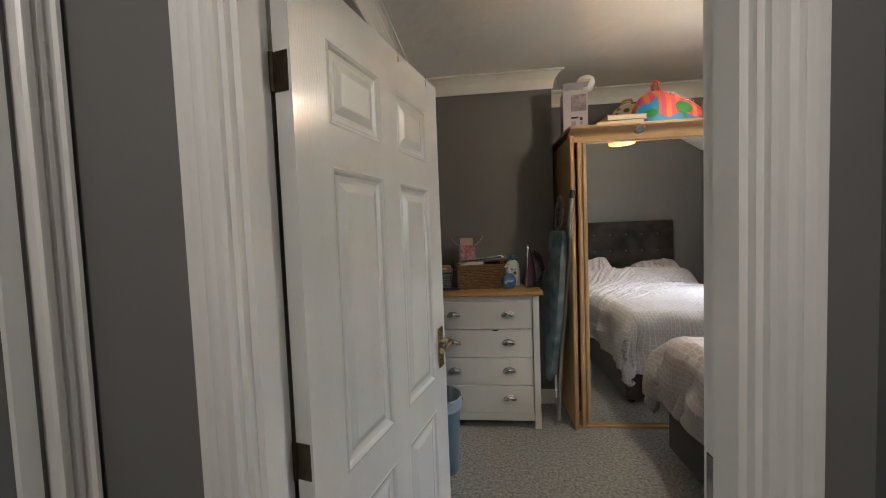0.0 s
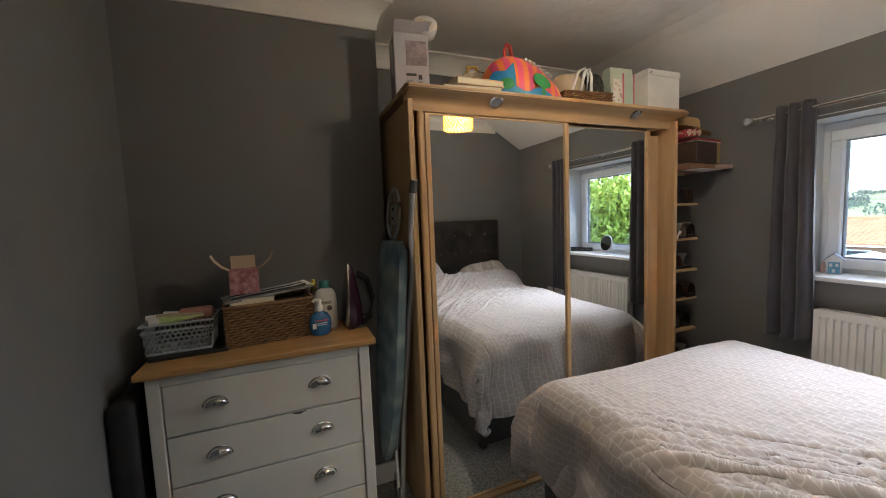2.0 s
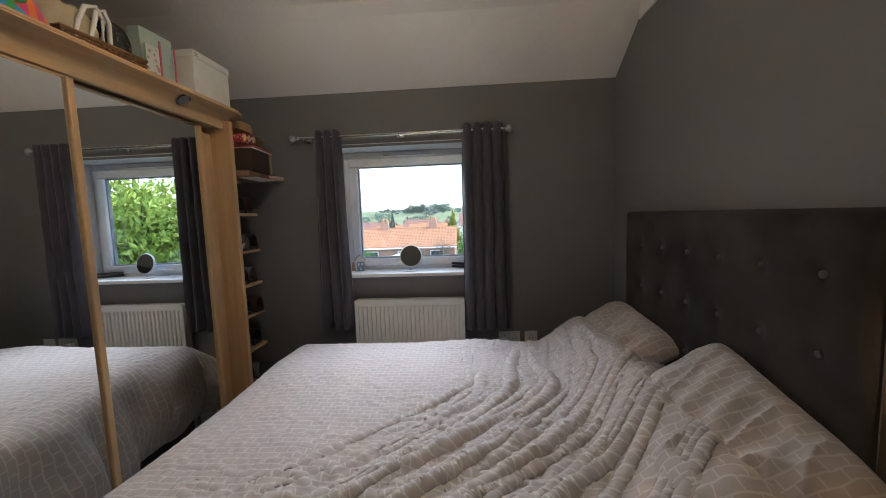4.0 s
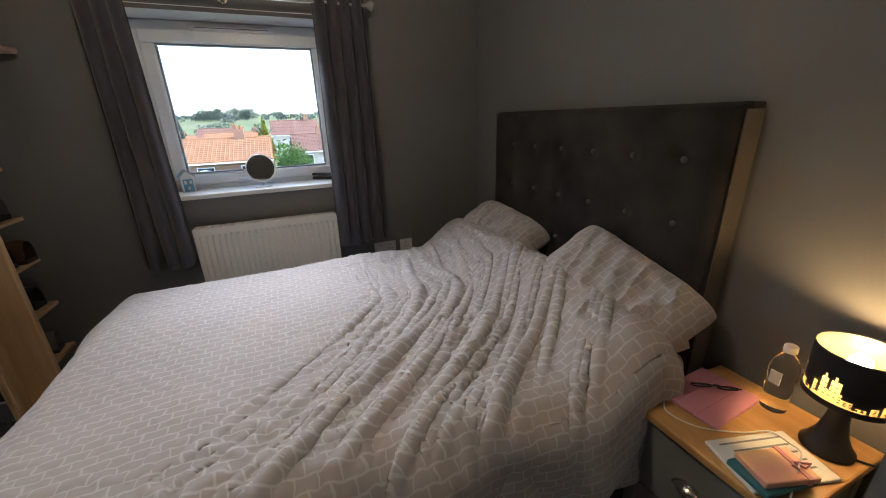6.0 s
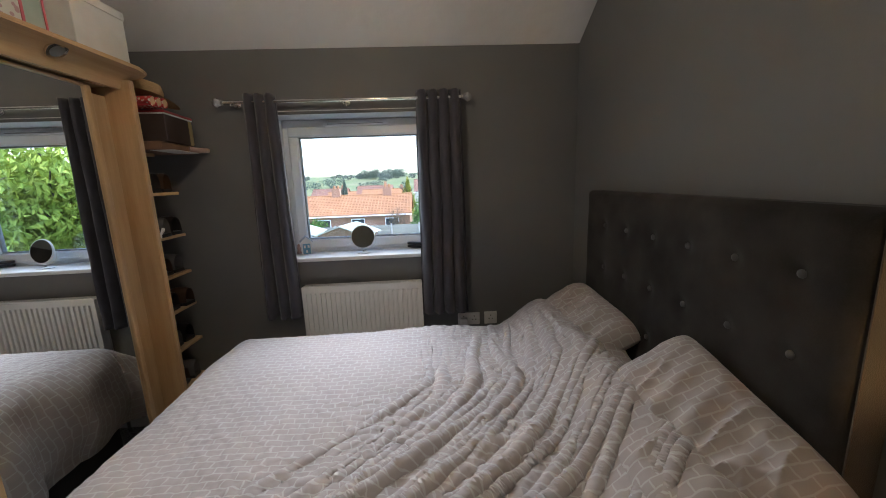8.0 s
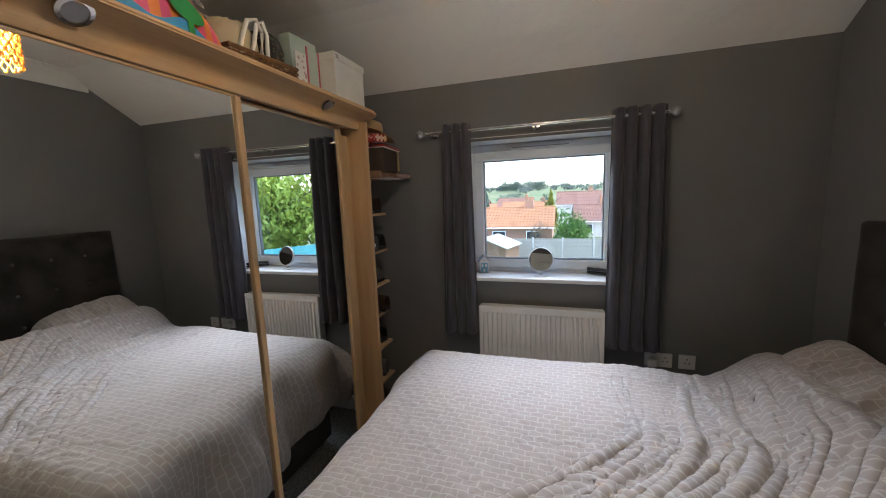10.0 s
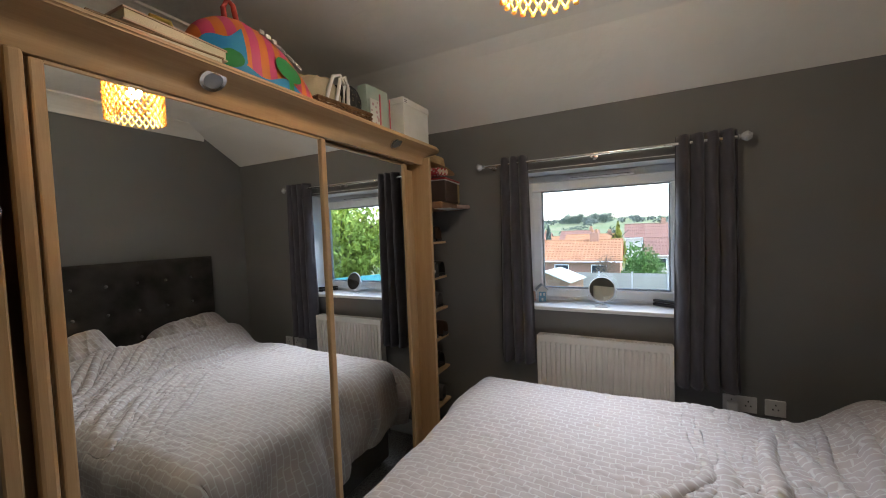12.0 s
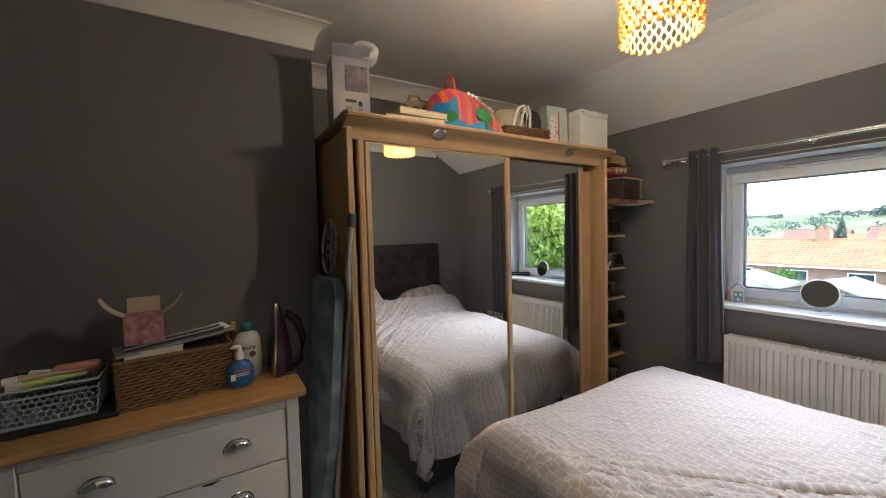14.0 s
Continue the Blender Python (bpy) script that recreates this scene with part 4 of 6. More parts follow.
AMBER = translucent("amber_glass", (0.86, 0.56, 0.17), 0.55)
pendant()

# ---- outside ----
def ground_z(x, y):
    d = max(0.0, x - 4)
    z = -2.9 - 0.006 * min(d, 40) - 0.05 * max(0, min(d - 40, 120))
    far = max(0.0, d - 170)
    z += 0.030 * min(far, 1200) + 3.0 * n3(x * 0.006, y * 0.006, 2) * min(1, d / 150) + 0.0
    return z


def outside_ground():
    xs = [-60, -20, 3.9] + [4 + 2.0 * i for i in range(30)] + [70 + 12 * i for i in range(30)] + [430 + 60 * i for i in range(20)] + [1700, 2500, 4000]
    ys = [-3000, -1500, -800] + [-500 + 40 * i for i in range(12)] + [-24 + 4 * i for i in range(13)] + [40 + 40 * i for i in range(13)] + [800, 1500, 3000]
    bm = bmesh.new()
    vs = [[bm.verts.new((x, y, ground_z(x, y))) for y in ys] for x in xs]
    for i in range(len(xs) - 1):
        for j in range(len(ys) - 1):
            bm.faces.new((vs[i][j], vs[i + 1][j], vs[i + 1][j + 1], vs[i][j + 1]))
    ob = structure("ground", bm, FIELD, "gardens and green fields that fall to a valley", "ground")
    ob.data.polygons.foreach_set("use_smooth", [True] * len(ob.data.polygons))


FIELD = material("grass_and_fields", (0.11, 0.145, 0.055), (0.19, 0.185, 0.10), scale=0.02, rough=0.95, bump=0.3, bump_scale=3.0, spec=0.1, fine=0.3, distance=0.05)
TILE = material("orange_pantiles", (0.33, 0.17, 0.085), (0.26, 0.13, 0.065), scale=1.4, rough=0.8, bump=0.2, bump_scale=14, spec=0.2)
TILE_BROWN = material("brown_pantiles", (0.22, 0.12, 0.085), (0.17, 0.095, 0.07), scale=1.4, rough=0.8, bump=0.2, bump_scale=14, spec=0.2)
RENDERED = material("pale_house_render", (0.50, 0.46, 0.40), (0.44, 0.40, 0.35), scale=0.8, rough=0.85, bump=0.1, bump_scale=20)
BRICK = material("warm_house_brick", (0.30, 0.17, 0.11), (0.24, 0.13, 0.085), scale=6, rough=0.85, bump=0.3, bump_scale=12)
FELT = material("pale_mossy_roof_felt", (0.36, 0.38, 0.34), (0.28, 0.31, 0.25), scale=1.2, rough=0.85, bump=0.2, bump_scale=18)
TIMBER = wood("brown_shed_timber", (0.17, 0.105, 0.06), (0.12, 0.075, 0.045), "z", rough=0.8)
FENCE = wood("silvered_fence_timber", (0.25, 0.245, 0.21), (0.20, 0.195, 0.165), "y", rough=0.85)
CONCRETE = material("grey_fence_concrete", (0.36, 0.36, 0.34), (0.30, 0.30, 0.28), scale=3, rough=0.9, bump=0.2, bump_scale=30)
TEAL = material("teal_shed_paint", (0.020, 0.17, 0.15), (0.018, 0.14, 0.125), scale=2, rough=0.5, bump=0.1, bump_scale=10)
BARK = material("grey_brown_bark", (0.10, 0.075, 0.05), (0.07, 0.05, 0.035), scale=6, rough=0.9, bump=0.5, bump_scale=20)
DARK_PANE = material("dark_window_pane", (0.03, 0.035, 0.04), (0.05, 0.055, 0.06), rough=0.1)
outside_ground()


def leaf_material(name, c1, c2):
    m = material(name, c1, c2, scale=2.0, rough=0.7, spec=0.25)
    return m


LIME = leaf_material("lime_spring_leaves", (0.36, 0.40, 0.060), (0.25, 0.32, 0.05))
GREEN = leaf_material("green_hedge_leaves", (0.055, 0.12, 0.022), (0.085, 0.16, 0.03))
YELLOW = leaf_material("golden_conifer_leaves", (0.22, 0.21, 0.025), (0.15, 0.17, 0.03))
# distance haze is mixed into these two greyer, paler leaf colours
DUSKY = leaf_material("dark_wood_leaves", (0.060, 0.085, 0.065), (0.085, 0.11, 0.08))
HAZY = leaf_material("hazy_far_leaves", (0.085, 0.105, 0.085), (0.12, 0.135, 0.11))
TWIGGY = leaf_material("bare_brown_twigs", (0.17, 0.12, 0.075), (0.13, 0.10, 0.06))


def leaves(bm, rng, centre, radii, count, size, cone=False):
    """Many small leaf clumps, uneven, through an oval or a cone."""
    for _ in range(count):
        while True:
            p = Vector((rng.uniform(-1, 1), rng.uniform(-1, 1), rng.uniform(-1, 1)))
            if p.length < 1 and p.length > 0.35:
                break
        if cone:
            k = (1 - p.z) / 2
            p.x, p.y = p.x * (0.12 + k), p.y * (0.12 + k)
        wob = 0.8 + 0.45 * n3(p.x * 2.3 + centre[0], p.y * 2.3, p.z * 2.3)
        c = Vector((centre[0] + p.x * radii[0] * wob, centre[1] + p.y * radii[1] * wob, centre[2] + p.z * radii[2] * wob))
        q = Euler((rng.uniform(0, 6.28), rng.uniform(0, 6.28), rng.uniform(0, 6.28))).to_matrix()
        s = size * rng.uniform(0.6, 1.4)
        vs = [bm.verts.new(c + q @ Vector(v)) for v in ((-s, 0, 0), (0, -s * 0.45, s * 0.15), (s, 0, 0), (0, s * 0.45, s * 0.15))]
        bm.faces.new(vs)


def tree(name, label, x, y, h, r, mat, seed, count=2600, size=0.12, cone=False, low=0.25, category="tree"):
    rng = random.Random(seed)
    z = ground_z(x, y) - 0.05
    t = thing(name, label, category, at=(x, y, z))
    bm = tube([(0, 0, 0), (0.05 * r, 0, h * 0.3), (0, 0.05 * r, h * 0.6), (0, 0, h * 0.9)], [0.05 * h * 0.6, 0.035 * h * 0.6, 0.02 * h * 0.6, 0.006 * h], 8)
    for k in range(7):
        a = rng.uniform(0, 6.28)
        b = h * rng.uniform(0.2, 0.6)
        tube([(0, 0, b), (0.4 * r * math.cos(a), 0.4 * r * math.sin(a), b + 0.16 * h), (0.8 * r * math.cos(a), 0.8 * r * math.sin(a), b + 0.25 * h)], [0.02 * h * 0.6, 0.012 * h * 0.6, 0.003 * h], 6, bm)
    part("trunk", bm, BARK, t)
    bm = bmesh.new()
    leaves(bm, rng, (0, 0, h * (1 + low) / 2), (r, r, h * (1 - low) / 2), count, size, cone)
    part("crown", bm, mat, t)
    return t


tree("tree", "tall lime-green spring willow in full leaf behind a teal shed", 21.5, -15.0, 8.2, 4.2, LIME, 3, 9000, 0.20, low=0.0)
tree("tree", "lime-green spring willow with an open crown", 23.5, -9.6, 6.6, 3.2, LIME, 5, 6500, 0.19, low=0.0)
tree("tree", "lime-green spring willow beside a garden shed", 17.0, -15.5, 6.9, 3.2, LIME, 8, 6500, 0.19, low=0.0)
tree("conifer", "small golden conifer behind the bungalow roofs", 45.0, 2.7, 5.8, 1.4, YELLOW, 6, 2200, 0.14, cone=True, low=0.05)
tree("conifer", "dark green conifer beyond the roofs", 58.0, 12.6, 6.6, 1.5, DUSKY, 7, 1600, 0.16, cone=True, low=0.05)
tree("bush", "dense green garden hedge bush behind the fence", 30.5, 0.6, 3.4, 1.5, GREEN, 9, 3200, 0.10, low=0.0, category="bush")
tree("bush", "bare brown twiggy shrub behind the fence", 31.0, 3.0, 2.9, 1.0, TWIGGY, 10, 900, 0.06, low=0.1, category="bush")
tree("bush", "small green garden shrub by the sheds", 29.0, 9.0, 2.4, 1.2, GREEN, 12, 1500, 0.09, low=0.0, category="bush")


def house(name, label, x0, x1, y0, y1, eave, ridge, roof_mat, wall_mat, chimneys=(), courses=12):
    """A long low house; its ridge runs along y and its roof is laid in stepped tile courses."""
    base = min(ground_z(x0, y0), ground_z(x0, y1)) - 0.2
    h = thing(name, label, "house", at=(x0, y0, base))
    w, d = y1 - y0, x1 - x0
    part("wall", box(0.35, 0.2, 0, d - 0.35, w - 0.2, eave - base), wall_mat, h)
    for sg in (1, -1):
        prof = []
        for k in range(courses):
            a, b = k / courses, (k + 1) / courses
            za, zb = eave + (ridge - eave) * a - base, eave + (ridge - eave) * b - base
            prof += [(a * d / 2, za + 0.07), (b * d / 2, zb + 0.03)]
        prof += [(d / 2, ridge - base - 0.12), (0, eave - base - 0.10)]
        if sg < 0:
            prof = [(d - p, q) for p, q in prof]
        part("roof", prism(prof, 0, w, "y"), roof_mat, h)
    ribs = bmesh.new()
    n = int(w / 0.3)
    for i in range(n):
        y = 0.15 + i * 0.3
        tube([(0.0, y, eave - base + 0.05), (d / 2, y, ridge - base + 0.04)], 0.055, 5, ribs)
    tagged(part("roll_tiles", ribs, roof_mat, h, "raised rolls of the roof tiles"), kind="stuff")
    part("ridge_tiles", tube([(d / 2, 0, ridge - base + 0.03), (d / 2, w, ridge - base + 0.03)], 0.11, 8), roof_mat, h)
    part("gutter", box(-0.08, 0, eave - base - 0.12, 0.02, w, eave - base - 0.02), UPVC, h, "white plastic gutter")
    for cy in chimneys:
        c = part("chimney", box(d / 2 - 0.35, cy - y0 - 0.38, ridge - base - 0.5, d / 2 + 0.35, cy - y0 + 0.38, ridge - base + 0.75, 0.01), BRICK, h, "brick chimney stack")
        for k in (-0.18, 0.18):
            part("chimney_pot", lathe([(0.11, ridge - base + 0.75), (0.13, ridge - base + 0.80), (0.10, ridge - base + 1.05)], 10, at=(d / 2, cy - y0 + k, 0)), TILE, c)
    for k in range(int(w / 3)):
        yy = 1.2 + k * 3
        if yy + 1.2 < w:
            wn = part("window", box(0.33, yy, eave - base - 1.35, 0.349, yy + 1.2, eave - base - 0.35), UPVC, h)
            part("pane", box(0.325, yy + 0.07, eave - base - 1.28, 0.331, yy + 1.13, eave - base - 0.42), DARK_PANE, wn)
    return h


house("bungalow", "long bungalow with an orange pantile roof and brick chimneys", 34.0, 42.0, 2.0, 24.0, -1.25, 0.30, TILE, BRICK, (4.4, 9.3, 16.0))
house("bungalow", "bungalow with a brown tiled roof behind a hedge", 44.0, 52.0, -12.0, 0.2, -1.5, 0.10, TILE_BROWN, RENDERED, (-3.0,))
rng = random.Random(21)
for k in range(16):
    hx, hy = 75 + 11 * (k % 5) + rng.uniform(-3, 3), -42 + 7.5 * k + rng.uniform(-2, 2)
    g = ground_z(hx, hy)
    house("house", "far house with a pale wall and a tiled roof", hx, hx + 8, hy, hy + rng.uniform(8, 12), g + 3.0 + 1.2 * (k % 2), g + 5.3 + 1.2 * (k % 2), (TILE, TILE_BROWN)[k % 2], RENDERED, (hy + 2.0,), 4)


def woods(name, label, spots, mat, seed, size, count):
    r = random.Random(seed)
    bm = bmesh.new()
    for x, y, h, w in spots:
        leaves(bm, r, (x, y, ground_z(x, y) + h * 0.5), (w, w, h * 0.55), count, size)
    ob = single(name, bm, mat, label, "woods", kind="stuff")
    return ob


rng = random.Random(4)
woods("far_woods", "hedgerow trees along the far fields", [(rng.uniform(150, 420), rng.uniform(-330, 420), rng.uniform(5, 9), rng.uniform(4, 8)) for _ in range(130)], DUSKY, 31, 0.6, 190)
woods("hill_wood", "dark clump of trees on the far hill", [(650 + rng.uniform(-12, 12), 64 + rng.uniform(-34, 34), rng.uniform(15, 21), rng.uniform(9, 13)) for _ in range(12)], DUSKY, 32, 1.0, 520)
woods("ridge_trees", "line of trees along the far ridge in haze-tinted colour", [(rng.uniform(520, 950), rng.uniform(-420, 560), rng.uniform(7, 12), rng.uniform(7, 14)) for _ in range(110)], HAZY, 34, 1.8, 90)
woods("garden_trees", "mixed green garden trees between the far houses", [(rng.uniform(60, 130), rng.uniform(-50, 75), rng.uniform(2.5, 5.0), rng.uniform(1.2, 2.4)) for _ in range(46)], GREEN, 33, 0.35, 110)


def garden_fence():
    f = thing("garden_fence", "weathered timber panel fence between concrete posts", "fence", at=(26.0, -8.0, ground_z(26, 0) - 0.05))
    z = 1.75
    post = box(-0.05, -0.05, 0, 0.05, 0.05, z + 0.18, 0.01)
    board = box(-0.012, 0.06, 0, 0.012, 1.80, 0.135, 0.004)
    pm, bmh = mesh_of("post", post, CONCRETE), mesh_of("fence_board", board, FENCE)
    for k in range(14):
        o = new("post", pm)
        o.parent, o.location = f, (0, k * 1.86, 0)
        for j in range(14):
            if k < 13:
                q = new("fence_board", bmh)
                q.parent, q.location = f, (0.008 * (j % 2), k * 1.86 - 0.005, 0.08 + j * 0.125)


garden_fence()


def shed(name, label, x, y, w, d, h, rise, wall_mat, roof_mat, rz=0.0, boards=True):
    z = ground_z(x, y) - 0.05
    s = thing(name, label, "shed", m=pose(x, y, z, 0, 0, rz))
    out = [(-w / 2, 0), (w / 2, 0), (w / 2, h), (0, h + rise), (-w / 2, h)]
    part("wall", prism([(a, b) for a, b in out], -d / 2, d / 2, "x"), wall_mat, s)
    for sg in (-1, 1):
        a = [(0, h + rise + 0.005), (sg * (w / 2 + 0.15), h - rise * 0.3 / w + 0.005), (sg * (w / 2 + 0.15), h + 0.05 - rise * 0.3 / w), (0, h + rise + 0.06)]
        part("roof", prism(a, -d / 2 - 0.12, d / 2 + 0.12, "x"), roof_mat, s)
    if boards:
        bd = mesh_of("board", box(-d / 2 - 0.012, 0, 0.02, -d / 2 - 0.001, 0.11, h - 0.02), wall_mat)
        for k in range(int(w / 0.12)):
            o = new("board", bd)
            o.parent, o.location = s, (0, -w / 2 + 0.01 + k * 0.12, 0)
    return s


shed("garden_shed", "cream shed with a pale felt roof", 24.3, 9.1, 3.2, 2.6, 1.75, 0.5, RENDERED, FELT, 0, False)
shed("garden_shed", "brown timber shed with a mossy pale roof", 23.4, 5.5, 2.8, 2.4, 1.75, 0.5, TIMBER, FELT, -12)
shed("garden_shed", "teal painted metal garden shed", 16.6, -9.6, 2.5, 2.6, 1.9, 0.5, TEAL, TEAL, 35, False)

# ---- bedside table and what lies on it ----
NX0, NX1, NY0, NY1, NZ = 1.285, 1.675, 0.022, 0.425, 0.66


def bedside_table():
    o = Vector((NX0, NY0, 0))
    b = thing("bedside_table", "grey bedside table with an oak top and a drawer", "bedside table", at=o)
    L, D = NX1 - NX0, NY1 - NY0
    part("top", box(0, 0, NZ - 0.025, L, D, NZ, 0.005, seg=2), OAK_TOP, b, "honey oak top")
    for x in (0.015, L - 0.053):
        for y in (0.015, D - 0.05):
            part("leg", box(x, y, 0, x + 0.038, y + 0.038, NZ - 0.0255, 0.003), GREY_PAINT, b)
    for x in (0.020, L - 0.036):
        part("side_panel", box(x, 0.054, 0.10, x + 0.016, D - 0.051, NZ - 0.026), GREY_PAINT, b)
    part("back_panel", box(0.054, 0.02, 0.10, L - 0.054, 0.032, NZ - 0.026), GREY_PAINT, b)
    part("shelf", box(0.054, 0.034, 0.10, L - 0.054, D - 0.03, 0.118), GREY_PAINT, b)
    for z0, z1 in ((0.40, 0.62), (0.13, 0.39)):
        dr = part("drawer", box(0.055, D - 0.035, z0, L - 0.055, D - 0.014, z1, 0.003), GREY_PAINT, b)
        h = cup_handle(dr)
        h.matrix_local = pose(L / 2, D - 0.0135, (z0 + z1) / 2, 0, 0, 180)
    return b


GREY_PAINT = material("slate_furniture_paint", (0.20, 0.195, 0.185), (0.17, 0.165, 0.16), scale=4, rough=0.45)
bedside_table()


def table_lamp():
    x, y = 1.357, 0.128
    l = thing("table_lamp", "lit black table lamp with a skyline cut into its shade", "table lamp", at=(x, y, NZ))
    part("base", lathe([(0.046, 0.0), (0.052, 0.003), (0.052, 0.010), (0.043, 0.022), (0.030, 0.050), (0.022, 0.090), (0.018, 0.140), (0.018, 0.170)], 28), BLACK, l, "glossy black flared base", smooth=True)
    r, z0, z1 = 0.081, 0.156, 0.284
    n = 108
    rr = random.Random(12)
    hts = []
    while len(hts) < n:
        t = rr.choice((0.12, 0.2, 0.28, 0.36, 0.45, 0.55, 0.66))
        for k in range(rr.choice((1, 2, 2, 3, 4))):
            hts.append(t + (0.10 if k == 1 and t > 0.4 else 0.0))
        hts.append(max(0.05, t - 0.25))
    bm = bmesh.new()
    for i in range(n):
        a, b = 2 * math.pi * i / n, 2 * math.pi * (i + 1) / n
        cut = z0 + 0.012 + hts[i] * 0.105
        for lo, hi in ((z0, z0 + 0.014), (cut, z1)):
            for q in (r, r - 0.0012):
                bm.faces.new([bm.verts.new((q * math.cos(c), q * math.sin(c), h)) for c, h in ((a, lo), (b, lo), (b, hi), (a, hi))])
        if i % 2:
            for k in range(3):
                h = z0 + 0.016 + (cut - z0 - 0.018) * (k + 1) / 4
                bm.faces.new([bm.verts.new((r * math.cos(c), r * math.sin(c), hh)) for c, hh in ((a, h), (b, h), (b, h + 0.0022), (a, h + 0.0022))])
    sh = part("shade", bm, BLACK, l, "black drum shade with skyline cut-outs")
    part("lining", lathe([(r - 0.003, z0 + 0.002), (r - 0.003, z1 - 0.001)], 54, cap=False), LINING, sh, "cream translucent lining", smooth=True)
    part("rim", tube([(r * math.cos(2 * math.pi * k / 48), r * math.sin(2 * math.pi * k / 48), z1) for k in range(48)], 0.0018, 6, closed=True), BLACK, sh)
    part("bulb_holder", lathe([(0.013, 0.170), (0.015, 0.190), (0.015, 0.215), (0.012, 0.220)], 16), PLASTIC, l, smooth=True)
    bm = lathe([(0.010, 0.2205), (0.016, 0.230), (0.021, 0.245), (0.018, 0.262), (0.008, 0.274), (0.001, 0.277)], 18)
    part("bulb", bm, LAMP_BULB, l, "glowing candle bulb", smooth=True)
    for a in (0.5, 2.6, 4.7):
        part("shade_arm", tube([(0.014 * math.cos(a), 0.014 * math.sin(a), 0.205), ((r - 0.004) * math.cos(a), (r - 0.004) * math.sin(a), 0.205)], 0.0015, 6), CHROME, sh)
    part("flex", tube([(-0.05, -0.01, 0.006), (-0.075, -0.03, 0.004), (-0.082, -0.07, 0.004), (-0.086, -0.10, 0.003)], 0.0028, 6), BLACK, l)


LINING = translucent("cream_shade_lining", (0.36, 0.28, 0.15), 0.55)
LAMP_BULB = glowing("table_bulb_glow", (1.0, 0.62, 0.25), 32.0)
table_lamp()


def slab(name, label, category, corners_m, w, d, h, mat, bevel=0.003):
    return single(name, box(-w / 2, -d / 2, 0, w / 2, d / 2, h, bevel, seg=2), mat, label, category, m=corners_m)


PINK = material("pink_tablet_cover", (0.50, 0.22, 0.29), (0.46, 0.20, 0.27), scale=8, rough=0.55, bump=0.1, bump_scale=200)
PAPER = material("white_paper", (0.72, 0.71, 0.68), (0.64, 0.63, 0.60), scale=9, rough=0.7)
CREAM_PAPER = material("cream_page_edges", (0.66, 0.60, 0.44), (0.60, 0.54, 0.38), scale=4, rough=0.8, bump=0.3, bump_scale=200, stretch=(1, 1, 8))
tab = thing("tablet", "tablet in a pink folding cover on the bedside table", "tablet", m=pose(1.590, 0.214, NZ + 0.001, 0, 0, 4))
part("cover", box(-0.084, -0.113, 0, 0.084, 0.113, 0.011, 0.004, seg=2), PINK, tab)
for k in (-0.03, 0.03):
    part("fold", box(k - 0.001, -0.112, 0.0111, k + 0.001, 0.112, 0.0116), material("pink_crease", (0.40, 0.17, 0.23), rough=0.6), tab)
gl = thing("eyeglasses", "folded dark-framed eyeglasses on the tablet", "eyeglasses", m=pose(1.590, 0.195, NZ + 0.0135, 0, 0, 52))
for sg in (-1, 1):
    c = [(sg * 0.034 + 0.026 * math.cos(a), 0.019 * math.sin(a), 0.019 + 0.016 * math.sin(a)) for a in [2 * math.pi * i / 20 for i in range(20)]]
    rim = part("rim", tube([(p[0], p[1] * 0.7, 0.004 + 0.03 * (p[1] / 0.019 + 1) / 2) for p in c], 0.0022, 6, closed=True), BLACK, gl)
    part("temple_arm", tube([(sg * 0.062, 0.010, 0.028), (sg * 0.050, -0.02, 0.008), (-sg * 0.05, -0.026, 0.004)], 0.0022, 6), BLACK, gl)
part("bridge", tube([(-0.009, 0.008, 0.030), (0, 0.010, 0.033), (0.009, 0.008, 0.030)], 0.002, 6), BLACK, gl)


def water_bottle(x, y):
    b = thing("water_bottle", "clear plastic water bottle with a white cap, part full", "bottle", at=(x, y, NZ + 0.0005))
    prof = [(0.026, 0.0), (0.031, 0.004), (0.032, 0.03), (0.029, 0.05), (0.032, 0.07), (0.029, 0.09), (0.032, 0.11), (0.032, 0.135), (0.026, 0.158), (0.016, 0.172), (0.013, 0.178), (0.013, 0.186)]
    o = part("body", lathe(prof, 28), CLEAR_PLASTIC, b, "clear ribbed plastic", smooth=True)
    o.visible_shadow = False
    part("label", box(-0.012, 0.0312, 0.092, 0.014, 0.0335, 0.130), PAPER, b)
    part("cap", lathe([(0.0155, 0.184), (0.0155, 0.200), (0.014, 0.203)], 20), PLASTIC, b, "white screw cap", smooth=True)


CLEAR_PLASTIC = clear("clear_plastic", (0.92, 0.94, 0.93), 0.02, 1.15)
water_bottle(1.492, 0.090)
mg = slab("magazine", "white printed booklet on the bedside table", "booklet", pose(1.390, 0.300, NZ + 0.0005, 0, 0, 74), 0.22, 0.14, 0.010, PAPER)
for k in range(5):
    part("print_line", box(-0.085, -0.055 + k * 0.022, 0.0101, 0.085 - 0.02 * (k % 3), -0.050 + k * 0.022, 0.0104), material("grey_print", (0.25, 0.25, 0.26), rough=0.8) if k == 0 else bpy.data.materials["grey_print"], mg)
slab("book", "teal hardback book lying on a booklet", "book", pose(1.365, 0.345, NZ + 0.0110, 0, 0, 80), 0.145, 0.095, 0.014, material("teal_book_cloth", (0.05, 0.17, 0.18), (0.04, 0.14, 0.15), scale=10, rough=0.6))
sunset = material("sunset_notebook_cover", (0.72, 0.30, 0.26), (0.74, 0.52, 0.24), scale=7, rough=0.5)
nb = slab("notebook", "small pink and orange notebook tied with a ribbon", "notebook", pose(1.362, 0.340, NZ + 0.0255, 0, 0, 72), 0.13, 0.085, 0.016, sunset)
